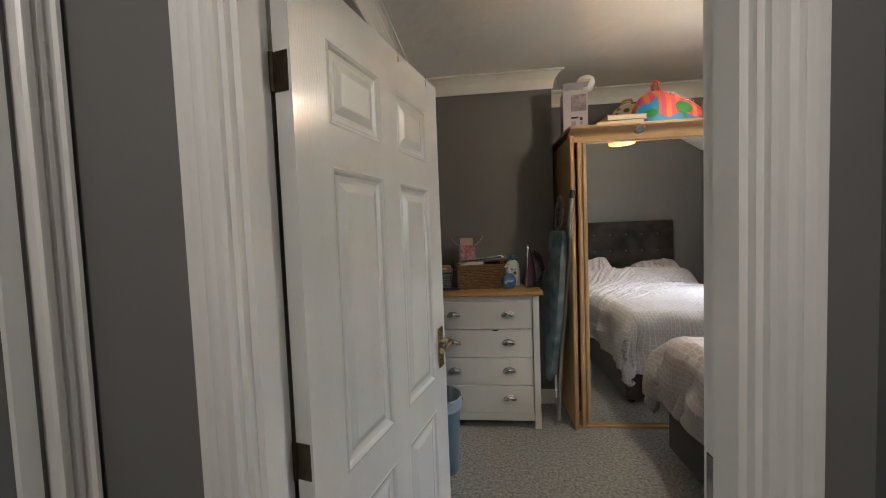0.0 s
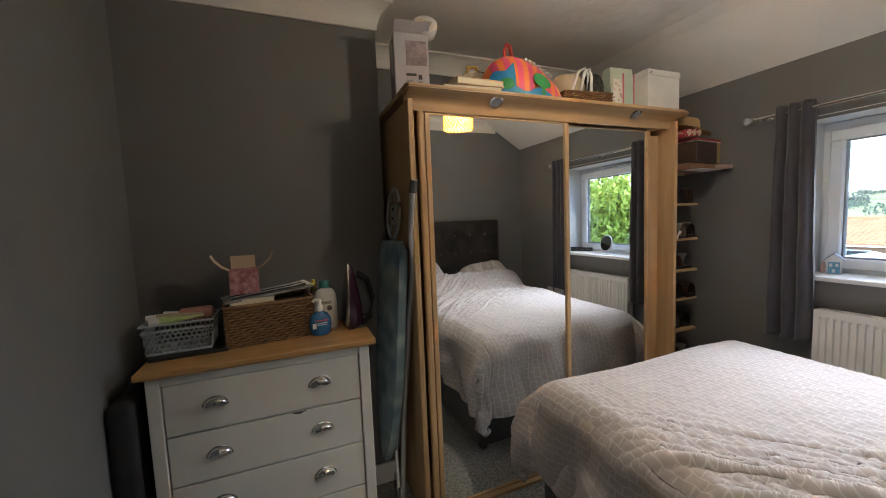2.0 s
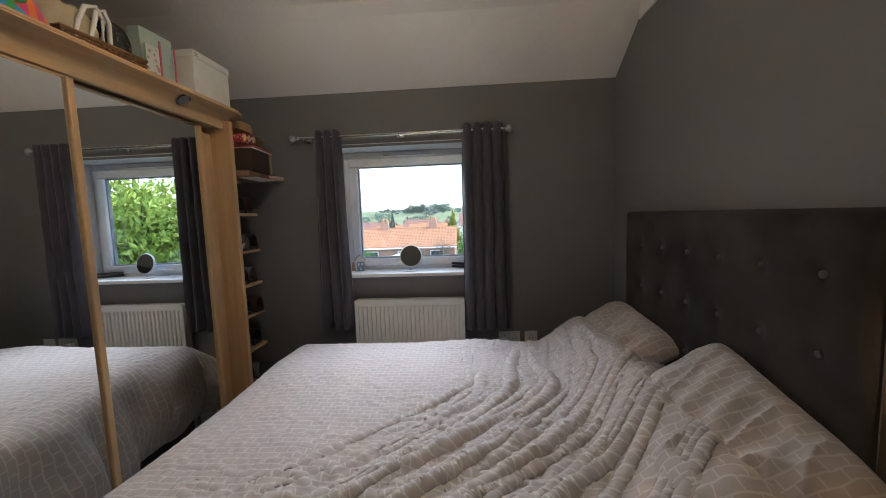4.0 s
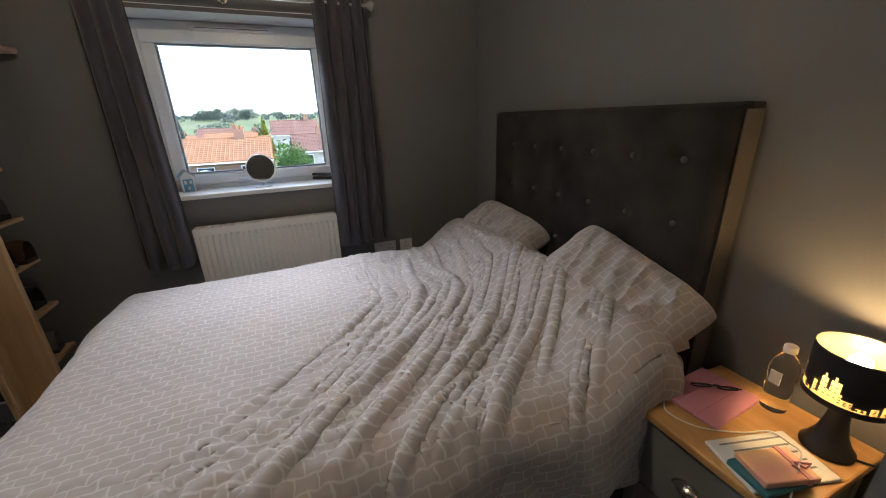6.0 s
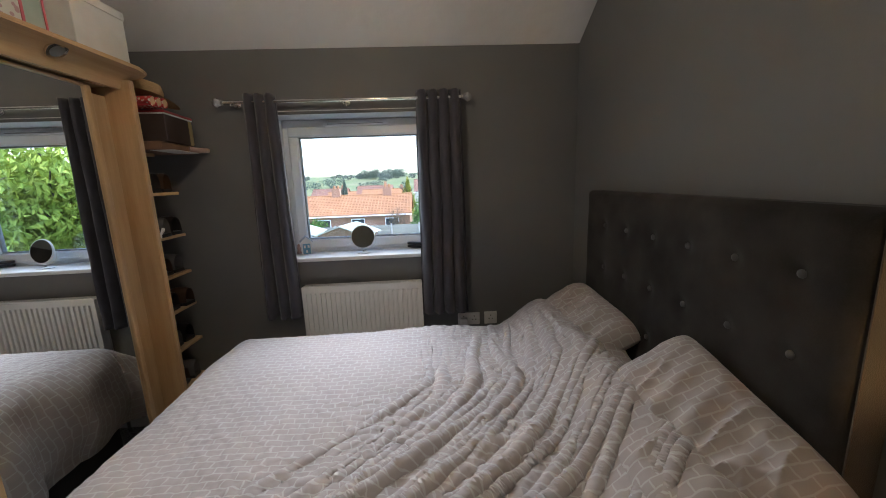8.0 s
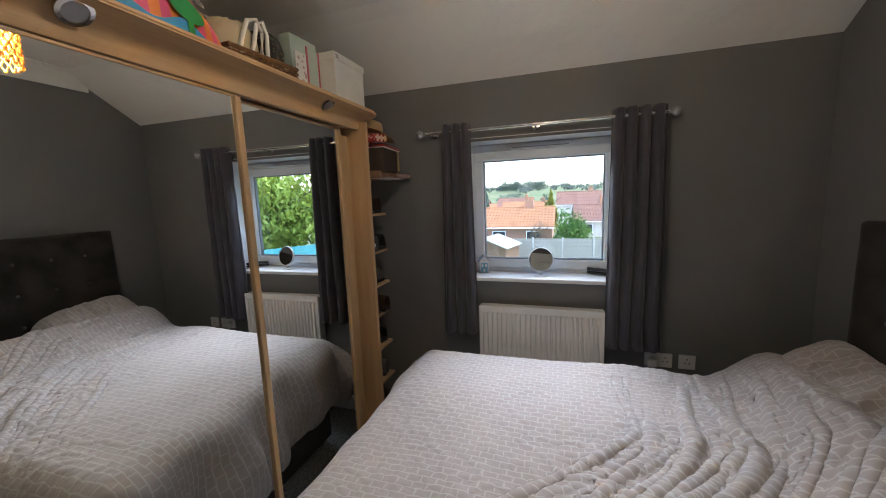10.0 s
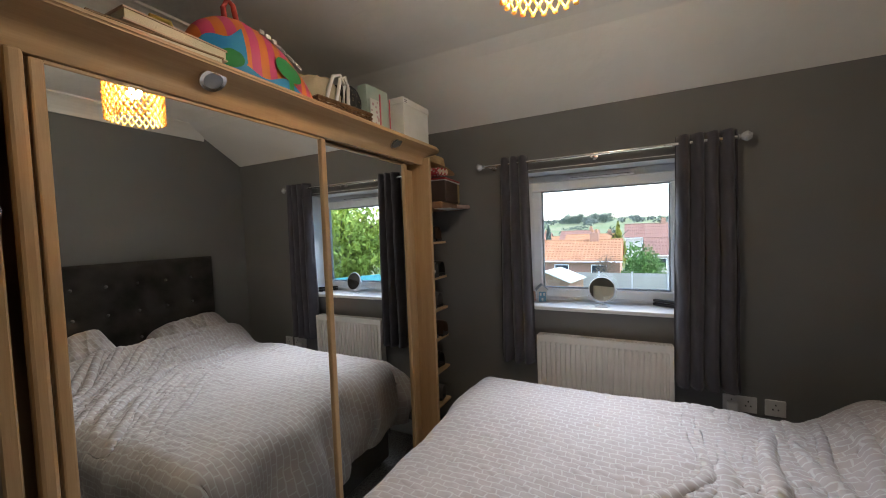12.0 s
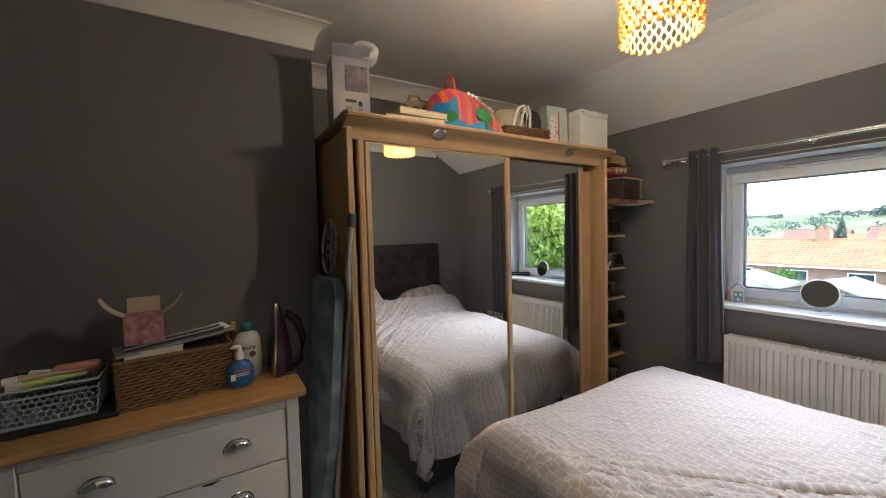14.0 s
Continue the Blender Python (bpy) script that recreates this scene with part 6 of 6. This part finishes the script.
# ---- ironing board ----
def ironing_board():
    m = pose(1.070, 2.325, 0.0, 0, 4.4, 0) @ pose(0, 0, 0, 0, 0, 9)
    b = thing("ironing_board", "folded ironing board in a blue patterned cover", "ironing board", m=m)
    # the board stands on end: its length along z, its width along y
    def half(z):
        t = (z - 0.28) / 1.14
        return 0.135 * min(1.0, (max(0.0, t) / 0.42 + 0.02) ** 0.5) * (1 - max(0.0, (t - 0.965) / 0.05) ** 2 * 0.4)
    out = [(0.16 + half(0.28 + 1.14 * k / 24), 0.28 + 1.14 * k / 24) for k in range(25)]
    out += [(0.16 - half(0.28 + 1.14 * k / 24), 0.28 + 1.14 * k / 24) for k in range(24, -1, -1)]
    bm = prism(out, -0.022, 0.018, "x")
    bmesh.ops.bevel(bm, geom=[e for e in bm.edges if abs(e.verts[0].co.x - e.verts[1].co.x) < 1e-5], offset=0.010, segments=3, affect="EDGES")
    part("cover", bm, COVER, b, "pale blue cotton cover printed with leaves", smooth=True)
    part("frame_rail", tube([(0.028, 0.10, 0.36), (0.030, 0.06, 0.9), (0.030, 0.06, 1.38)], 0.009, 10), STEEL, b, smooth=True)
    part("leg", tube([(0.045, 0.06, 0.02), (0.045, 0.07, 0.60), (0.046, 0.04, 1.10), (0.040, 0.0, 1.30), (0.004, -0.030, 1.46), (-0.002, -0.055, 1.66)], 0.0135, 12), PALE_STEEL, b, "pale grey steel leg", smooth=True)
    lg = part("leg", tube([(0.010, 0.02, 0.004), (0.012, 0.04, 0.20), (0.030, 0.12, 0.34)], 0.0105, 10), PALE_STEEL, b, "pale steel leg", smooth=True)
    part("rubber_cap", tube([(-0.002, -0.054, 1.645), (0.001, -0.062, 1.700)], 0.0185, 14), RUBBER, b, "dark rubber leg end")
    part("cap_end", tube([(0.001, -0.0621, 1.7005), (0.0012, -0.0625, 1.704)], 0.0160, 14), PALE_STEEL, b)
    loop = [(0.0, 0.16 + 0.075 * math.cos(a), 1.555 + 0.125 * math.sin(a)) for a in [2 * math.pi * k / 28 for k in range(28)]]
    part("iron_rest", tube(loop, 0.008, 8, closed=True), PALE_STEEL, b, "grey wire iron rest", smooth=True)
    for y in (0.135, 0.185):
        part("rest_bar", tube([(0, y, 1.41), (0, y, 1.66)], 0.005, 8), STEEL, b)
    pl_ = part("rest_plate", box(-0.004, 0.13, 1.50, 0.004, 0.19, 1.60, 0.003), PALE_STEEL, b)
    for z in (1.525, 1.57):
        part("slot", box(-0.0046, 0.150, z, -0.0038, 0.170, z + 0.014), BLACK, pl_)


PALE_STEEL = material("pale_grey_steel", (0.50, 0.51, 0.52), (0.44, 0.45, 0.46), rough=0.35, metal=0.6)
RUBBER = material("grey_rubber", (0.05, 0.05, 0.055), (0.07, 0.07, 0.075), rough=0.6)
COVER = material("blue_leaf_print_cotton", (0.085, 0.15, 0.19), (0.27, 0.34, 0.36), scale=9, rough=0.8, bump=0.1, bump_scale=300, detail=1.5, fine=0.05)
ironing_board()


# ---- waste bin ----
def waste_bin(x, y):
    b = thing("waste_bin", "translucent pale blue plastic waste bin with a liner", "waste bin", at=(x, y, 0.0005))
    part("body", lathe([(0.095, 0.0), (0.098, 0.004), (0.124, 0.44), (0.128, 0.445), (0.128, 0.455), (0.122, 0.455), (0.094, 0.012), (0.0, 0.010)], 36, cap=False), material("pale_blue_plastic", (0.16, 0.24, 0.30), (0.13, 0.20, 0.26), scale=4, rough=0.35), b, smooth=True)
    part("bin_liner", lathe([(0.132, 0.395), (0.131, 0.44), (0.134, 0.460), (0.129, 0.464), (0.120, 0.455), (0.114, 0.34)], 36, cap=False), material("thin_blue_liner", (0.36, 0.44, 0.50), (0.28, 0.36, 0.42), scale=20, rough=0.4), b, smooth=True)


waste_bin(0.300, 1.83)

# ---- on top of the wardrobe ----
TZ = VZ + 0.0505
card = material("white_appliance_card", (0.42, 0.40, 0.43), (0.35, 0.33, 0.37), scale=4, rough=0.5)
ab = thing("appliance_box", "tall white and lilac appliance box with its lid open", "box", m=pose(1.288, 2.50, TZ, 0, 0, -6))
part("carton", box(-0.085, -0.07, 0, 0.085, 0.07, 0.30, 0.002), card, ab)
part("picture_panel", box(-0.028, -0.0725, 0.15, 0.075, -0.0702, 0.265), material("dark_photo_panel", (0.12, 0.09, 0.10), (0.35, 0.28, 0.30), scale=22, rough=0.4), ab)
part("spine_panel", box(-0.0855, -0.069, 0.01, -0.0852, 0.069, 0.28), material("grey_lilac_print", (0.34, 0.30, 0.36), (0.28, 0.24, 0.30), scale=9, rough=0.5), ab)
for k, (a, z, w2, h2) in enumerate(((-0.03, 0.10, 0.05, 0.012), (0.03, 0.085, 0.018, 0.022), (0.03, 0.055, 0.018, 0.022), (-0.03, 0.05, 0.03, 0.03), (-0.03, 0.02, 0.05, 0.008))):
    part("print_mark", box(a, -0.0722, z, a + w2, -0.0702, z + h2), BLACK if k in (0, 1) else bpy.data.materials["grey_print"], ab)
part("spine_print", box(-0.0862, -0.03, 0.12, -0.0856, 0.03, 0.27), PAPER, ab)
bm = box(-0.085, 0, 0, 0.085, 0.0015, 0.06)
bmesh.ops.transform(bm, matrix=pose(0, -0.07, 0.30, 58), verts=bm.verts[:])
part("lid_flap", bm, card, ab)
hd = thing("steamer_head", "white oval garment steamer head on its box", "steamer", m=pose(1.362, 2.455, TZ + 0.347, 62, 14, -22))
part("body", lathe([(0.030, -0.055), (0.054, -0.035), (0.062, 0.0), (0.060, 0.022), (0.050, 0.028)], 32), PLASTIC, hd, smooth=True)
part("steam_plate", box(-0.034, -0.013, 0.0282, 0.034, 0.013, 0.0312, 0.004), CREAM_PAPER, hd)
for k, (zz, rz, wv, bx, mt) in enumerate(((0.0, -5, 0.30, 1.545, CREAM_PAPER), (0.0335, 2, 0.26, 1.575, CREAM_PAPER))):
    bo = thing("book", ("brown board-backed book lying on the wardrobe", "cream-edged book lying on another book")[k], "book", m=pose(bx, 2.39, TZ + zz, 0, 0, rz))
    part("page_block", box(-wv / 2 + 0.004, -0.105, 0.004, wv / 2 - 0.004, 0.085, 0.028), mt, bo)
    part("cover", joined((-wv / 2, -0.108, 0, wv / 2, 0.09, 0.004), (-wv / 2, -0.108, 0.0282, wv / 2, 0.09, 0.0325)), material("brown_board", (0.25, 0.16, 0.08), rough=0.7) if k == 0 else KRAFT, bo)


def lump(w, d, h, seed, rough_=0.1, flat=0.35, nu=44, nv=22):
    """A soft filled bag: a dome with sagging sides on a flat base."""
    def fn(u, v):
        a, b = 2 * math.pi * u, math.pi / 2 * v
        k = math.cos(b) ** flat
        n = 1 + rough_ * n3(math.cos(a) * 2 + seed, math.sin(a) * 2, v * 2.5)
        return (w / 2 * k * math.cos(a) * n, d / 2 * k * math.sin(a) * n, h * math.sin(b) * (1 + rough_ * 0.6 * n3(math.cos(a) * 3, math.sin(a) * 3, seed)))
    return sheet(nu, nv, fn)


def stripes(name, c1, c2, scale, axis):
    m = material(name, c1, tuple(v * 0.9 for v in c1), scale=8, rough=0.45)
    nt = m.node_tree
    b = nt.nodes["Principled BSDF"]
    wv = nt.nodes.new("ShaderNodeTexWave")
    wv.bands_direction = axis
    wv.inputs["Scale"].default_value, wv.inputs["Distortion"].default_value = scale, 1.2
    co = [n for n in nt.nodes if n.type == "TEX_COORD"][0]
    nt.links.new(co.outputs["Object"], wv.inputs["Vector"])
    rp = nt.nodes.new("ShaderNodeValToRGB")
    rp.color_ramp.interpolation = "CONSTANT"
    rp.color_ramp.elements[0].color, rp.color_ramp.elements[1].color = (*c1, 1), (*c2, 1)
    rp.color_ramp.elements[1].position = 0.5
    nt.links.new(wv.outputs["Fac"], rp.inputs["Fac"])
    nt.links.new(rp.outputs["Color"], b.inputs["Base Color"])
    return m


def shopping_bag():
    m = pose(1.925, 2.455, TZ, 0, 0, -3)
    b = thing("shopping_bag", "bulging reusable shopping bag in pink, orange and blue", "bag", m=m)
    W, D, H = 0.52, 0.30, 0.255

    def sag(x, z):
        # full at one end, slumped at the other
        return z * (1 - 0.62 * min(1.0, max(0.0, (x + 0.10) / 0.34)) ** 1.2)

    def slumped(bm):
        for v in bm.verts:
            v.co.z = sag(v.co.x, v.co.z)
        return bm

    def skin(x, z, off):
        # the front of the dome at a width x and a height z
        s = min(0.999, z / H)
        k = math.sqrt(1 - s * s) ** 0.45
        q = max(0.0, 1 - (x / (W / 2 * k + 1e-6)) ** 2)
        return (x, -D / 2 * k * math.sqrt(q) - off, z)
    part("body", slumped(lump(W, D, H, 2.0, 0.05, 0.45, 60, 26)), stripes("pink_orange_stripes", (0.62, 0.17, 0.025), (0.56, 0.06, 0.17), 5.5, "X"), b, smooth=True)
    blue = material("blue_bag_print", (0.02, 0.20, 0.48), (0.03, 0.27, 0.52), scale=14, rough=0.45)
    part("blue_base", slumped(sheet(30, 6, lambda u, v: skin(-0.19 + 0.38 * u, 0.004 + v * (0.055 + 0.018 * math.sin(u * 14)), 0.006))), blue, b, "blue printed band", smooth=True)
    part("blue_shoulder", slumped(sheet(14, 10, lambda u, v: skin(-0.245 + 0.13 * u, 0.06 + 0.02 * math.sin(u * 7) + 0.12 * v * (0.25 + 0.75 * math.sin(u * 1.7)), 0.006))), blue, b, smooth=True)
    green = material("green_tree_print", (0.02, 0.20, 0.05), (0.03, 0.25, 0.06), scale=20, rough=0.45)
    part("tree_print", slumped(sheet(14, 12, lambda u, v: skin(0.035 + (u - 0.5) * 0.11 * math.sqrt(max(0.02, 1 - (2 * v - 1) ** 2)), 0.075 + 0.095 * v, 0.009))), green, b, "green tree shape", smooth=True)
    part("trunk_print", slumped(sheet(3, 4, lambda u, v: skin(0.035 + (u - 0.5) * 0.02, 0.03 + 0.05 * v, 0.010))), green, b)
    part("leaf_print", slumped(sheet(8, 8, lambda u, v: skin(-0.16 + (u - 0.5) * 0.07 * math.sqrt(max(0.02, 1 - (2 * v - 1) ** 2)), 0.05 + 0.06 * v, 0.009))), green, b)
    p = skin(0.045, 0.205, 0.010)
    p = (p[0], p[1] - 0.002, sag(p[0], p[2]))
    lettering("FOOD", 0.046, PAPER, b, Matrix.Translation(p) @ pose(0, -0.004, 0, 0, 26, 0) @ pose(0, 0, 0, 55, 0, 0))
    for k in range(3):
        q = skin(-0.045 + k * 0.022, 0.222, 0.010)
        q = (q[0], q[1], sag(q[0], q[2]))
        part("letter_bar", box(q[0] - 0.008, q[1] - 0.004, q[2] - 0.004, q[0] + 0.008, q[1] + 0.002, q[2] + 0.010), PAPER, b)
    part("handle", tube([(-0.10, 0.0, 0.235), (-0.105, 0.0, 0.30), (-0.09, 0.0, 0.335), (-0.07, 0.0, 0.325), (-0.055, 0.0, 0.25)], [0.010, 0.009, 0.009, 0.009, 0.010], 8), material("red_strap", (0.45, 0.05, 0.035), rough=0.6), b, "red webbing handle", smooth=True)


shopping_bag()


def spotted(name, c1, c2, scale, width):
    m = material(name, c1, tuple(v * 0.9 for v in c1), scale=5, rough=0.6)
    nt = m.node_tree
    b = nt.nodes["Principled BSDF"]
    vo = nt.nodes.new("ShaderNodeTexVoronoi")
    vo.inputs["Scale"].default_value = scale
    co = [n for n in nt.nodes if n.type == "TEX_COORD"][0]
    nt.links.new(co.outputs["Object"], vo.inputs["Vector"])
    rp = nt.nodes.new("ShaderNodeValToRGB")
    rp.color_ramp.elements[0].position, rp.color_ramp.elements[1].position = width, width + 0.06
    rp.color_ramp.elements[0].color, rp.color_ramp.elements[1].color = (*c2, 1), (*c1, 1)
    nt.links.new(vo.outputs["Distance"], rp.inputs["Fac"])
    nt.links.new(rp.outputs["Color"], b.inputs["Base Color"])
    return m


sb = thing("tote_bag", "cream bag printed with brown spots, slumped on the wardrobe", "bag", m=pose(1.76, 2.68, TZ, 0, 0, 10))
part("body", lump(0.34, 0.24, 0.25, 6.0, 0.16, 0.7), spotted("brown_spot_print", (0.52, 0.44, 0.30), (0.16, 0.085, 0.025), 16, 0.42), sb, smooth=True)
part("handle", tube([(-0.08, 0, 0.215), (-0.06, 0, 0.275), (0.0, 0, 0.285), (0.03, 0, 0.225)], 0.010, 8), material("mustard_strap", (0.40, 0.27, 0.04), rough=0.7), sb, smooth=True)
WILLOW = material("dark_willow_wicker", (0.20, 0.105, 0.042), (0.12, 0.06, 0.025), scale=50, rough=0.7, bump=0.4, bump_scale=160, distance=0.004)
woven_basket(pose(2.325, 2.47, TZ, 0, 0, -5), 0.32, 0.22, 0.085, 9, WILLOW, "willow_basket", "low brown willow basket holding bags", 0.0048)
tb = thing("rope_bag", "cream canvas bag with white rope handles in a basket", "bag", m=pose(2.270, 2.48, TZ + 0.066, 0, 0, -8))
part("body", lump(0.24, 0.16, 0.155, 9.0, 0.14, 0.6), material("cream_canvas", (0.48, 0.41, 0.28), (0.40, 0.34, 0.22), scale=12, rough=0.8, bump=0.2, bump_scale=200), tb, smooth=True)
for k in (0, 1):
    part("rope_handle", tube([(-0.03 + 0.05 * k, -0.082, 0.02), (-0.015 + 0.05 * k, -0.088, 0.085), (0.02 + 0.04 * k, -0.075, 0.150), (0.055 + 0.03 * k, -0.08, 0.165), (0.075 + 0.02 * k, -0.085, 0.12), (0.06 + 0.03 * k, -0.088, 0.03)], 0.0085, 8), PAPER, tb, "white twisted rope handle", smooth=True)
qb = single("sequin_bag", lump(0.19, 0.17, 0.155, 12.0, 0.18, 0.6, 60, 30), spotted("black_sequins", (0.012, 0.012, 0.010), (0.16, 0.13, 0.08), 70, 0.22), "small black sequinned bag in a basket", "bag", m=pose(2.405, 2.455, TZ + 0.066), smooth=True)
gf = thing("gift_bag", "mint and white paper gift bag with pink trim", "gift bag", m=pose(2.622, 2.45, TZ, 0, 0, -4))
MINT = material("mint_paper", (0.36, 0.47, 0.40), (0.46, 0.53, 0.47), scale=10, rough=0.45)
bm = bmesh.new()
sec = [[bm.verts.new((x * k, y * k2 + tw, z)) for x, y in ((-0.085, -0.05), (0.0, -0.052), (0.085, -0.05), (0.085, 0.05), (0.0, 0.045), (-0.085, 0.05))] for z, k, k2, tw in ((0, 1, 1, 0), (0.14, 0.98, 0.85, 0.004), (0.275, 1.0, 0.55, -0.006))]
for a, b in zip(sec, sec[1:]):
    for q in range(6):
        bm.faces.new((a[q], a[(q + 1) % 6], b[(q + 1) % 6], b[q]))
bm.faces.new(sec[0][::-1])
part("paper", bm, MINT, gf)
part("white_panel", box(-0.080, -0.0556, 0.015, -0.010, -0.0530, 0.20), spotted("floral_print", (0.62, 0.62, 0.58), (0.45, 0.30, 0.32), 40, 0.3), gf)
part("trim", box(-0.008, -0.0562, 0.0, 0.002, -0.0530, 0.238), material("pink_trim", (0.55, 0.12, 0.16), rough=0.5), gf)
part("edge_trim", box(0.0795, -0.0505, 0.0, 0.0870, -0.0475, 0.236), bpy.data.materials["pink_trim"], gf)
wb = thing("storage_box", "plain white card storage box with a lid", "box", m=pose(2.895, 2.45, TZ, 0, 0, -1))
part("body", box(-0.135, -0.11, 0, 0.135, 0.11, 0.255, 0.002), PAPER, wb)
part("lid", box(-0.139, -0.114, 0.226, 0.139, 0.114, 0.262, 0.002), PAPER, wb)
for k in range(2):
    part("pen_mark", box(-0.128, -0.1152, 0.244 - 0.010 * k, -0.105 + 0.004 * k, -0.1138, 0.2475 - 0.010 * k), BLACK, wb)


# ---- shelves at the wardrobe's end ----
def shoe(m, mat, label):
    s = thing("shoe", label, "shoe", m=m, group="shoes on the shelves")

    def up(u, v):
        x = 0.275 * u
        w = 0.038 * (0.75 + 0.35 * math.sin(math.pi * min(1, 0.15 + u * 0.9))) * (1 if u < 0.9 else (1 - (u - 0.9) * 5))
        h = 0.085 - 0.05 * min(1, max(0, (u - 0.25) / 0.6)) if u > 0.02 else 0.08
        a = math.pi * v
        return (x, -w * math.cos(a), 0.018 + h * math.sin(a) ** 0.7)
    part("upper", sheet(18, 12, up), mat, s, smooth=True)
    part("sole", prism([(0.275 * i / 14, -0.040 * (0.75 + 0.35 * math.sin(math.pi * min(1, 0.15 + i / 14 * 0.9)))) for i in range(15)] + [(0.275 * i / 14, 0.040 * (0.75 + 0.35 * math.sin(math.pi * min(1, 0.15 + i / 14 * 0.9)))) for i in range(14, -1, -1)], 0, 0.018, "z"), BLACK, s)
    return s


SHOES = [material("black_leather", (0.014, 0.013, 0.013), (0.024, 0.022, 0.021), scale=12, rough=0.35), material("brown_leather", (0.06, 0.032, 0.018), (0.045, 0.024, 0.014), scale=12, rough=0.4), material("grey_canvas", (0.13, 0.125, 0.12), (0.10, 0.095, 0.09), scale=20, rough=0.8)]
rng = random.Random(5)
first = {}
for k, z in enumerate(SHELF_Z[1:7]):
    for j, x in enumerate((3.025, 3.118, 3.215)):
        c = (k + j) % 3
        m = pose(x, 2.385 + rng.uniform(-0.02, 0.02), z + 0.0005, 0, 0, 90 + rng.uniform(-8, 8))
        if c in first:
            copy_thing(first[c], m)
        else:
            first[c] = shoe(m, SHOES[c], ("scuffed black leather shoe on a shelf", "brown leather shoe on a shelf", "grey canvas shoe on a shelf")[c])
tg = single("paper_tag", box(-0.012, -0.001, 0, 0.012, 0.001, 0.055, 0.0003), PAPER, "small white label standing on a shoe shelf", "label", m=pose(3.07, 2.372, 1.3205, 12, 20, 0))
pz = 1.765
tote = thing("paper_carrier", "brown paper carrier lying on the top shelf", "paper bag", m=pose(3.20, 2.45, pz + 0.0005, 0, 0, 6))
part("body", box(-0.17, -0.16, 0, 0.18, 0.14, 0.045, 0.012, seg=2), material("brown_kraft_paper", (0.24, 0.13, 0.075), (0.18, 0.095, 0.055), scale=12, rough=0.8, bump=0.4, bump_scale=30), tote)
for k in range(3):
    part("rolled_end", tube([(0.10, -0.12 - 0.02 * k, 0.018 + 0.003 * k), (0.20, -0.18 - 0.02 * k, 0.022)], 0.014, 10), material("pale_rolled_paper", (0.45, 0.32, 0.26), (0.35, 0.22, 0.18), scale=30, rough=0.7) if k == 0 else bpy.data.materials["pale_rolled_paper"], tote, smooth=True)
part("sheet", box(-0.16, -0.21, -0.0003, 0.10, -0.10, 0.0015), PAPER, tote, "white paper sheet under it")
cb = thing("keepsake_box", "dark brown box with a cream and red edge", "box", m=pose(3.235, 2.405, pz + 0.046, 0, 0, 6))
part("body", box(-0.15, -0.12, 0, 0.09, 0.12, 0.135, 0.003), material("dark_brown_card", (0.045, 0.028, 0.022), (0.06, 0.038, 0.03), scale=8, rough=0.6), cb)
part("cream_spine", box(0.0905, -0.12, 0, 0.135, 0.11, 0.135, 0.008, seg=2), material("olive_cream_card", (0.36, 0.29, 0.14), (0.30, 0.24, 0.11), scale=8, rough=0.7), cb)
part("white_edge", box(-0.15, -0.121, 0.1355, 0.136, 0.10, 0.1415), PAPER, cb)
part("red_lid", box(-0.15, -0.122, 0.142, 0.14, 0.11, 0.155, 0.003), material("red_card", (0.38, 0.03, 0.035), (0.32, 0.025, 0.03), scale=8, rough=0.5), cb)
for k in range(3):
    rl = thing("gift_wrap_roll", "red and white patterned roll of gift wrap", "gift wrap", m=pose(3.03 + 0.046 * k, 2.57, pz + 0.2275 + 0.003 * k, 0, 0, 0), group="rolls of gift wrap")
    part("roll", tube([(0, -0.30, 0), (0, 0.15, 0)], 0.024, 14), spotted("red_white_wrap", (0.42, 0.04, 0.04), (0.62, 0.58, 0.54), 60, 0.35) if k == 0 else bpy.data.materials["red_white_wrap"], rl, smooth=True)
    part("core", tube([(0, -0.302, 0), (0, -0.3005, 0)], 0.017, 12), KRAFT, rl)
ht = thing("straw_hat", "pale straw sun hat resting on a pile", "hat", m=pose(3.165, 2.40, pz + 0.262, 8, 6, 10))
STRAW = material("pale_straw", (0.46, 0.31, 0.15), (0.38, 0.25, 0.11), scale=90, rough=0.8, bump=0.4, bump_scale=300, stretch=(1, 1, 4))
part("crown", lathe([(0.085, 0.006), (0.083, 0.05), (0.07, 0.085), (0.03, 0.097), (0.002, 0.098)], 32, cap=False), STRAW, ht, smooth=True)
part("brim", sheet(48, 4, lambda u, v: ((0.083 + 0.072 * v) * math.cos(6.2832 * u), (0.083 + 0.072 * v) * math.sin(6.2832 * u), 0.004 + 0.012 * v * math.sin(12.566 * u + 1))), STRAW, ht, smooth=True)
lb = single("handbag", lump(0.34, 0.30, 0.30, 15.0, 0.15, 0.5), material("rust_cloth_bag", (0.17, 0.060, 0.045), (0.13, 0.045, 0.035), scale=9, rough=0.8, bump=0.3, bump_scale=120), "slumped rust red cloth bag on the lowest shelf", "bag", m=pose(3.19, 2.58, 0.1005), smooth=True)
# made-up fitting above the assumed landing light, never in view
lt = thing("unseen_landing_lamp", "unseen plain white flush ceiling lamp, assumed on the landing", "ceiling lamp", at=(0.5, -1.1, ZC))
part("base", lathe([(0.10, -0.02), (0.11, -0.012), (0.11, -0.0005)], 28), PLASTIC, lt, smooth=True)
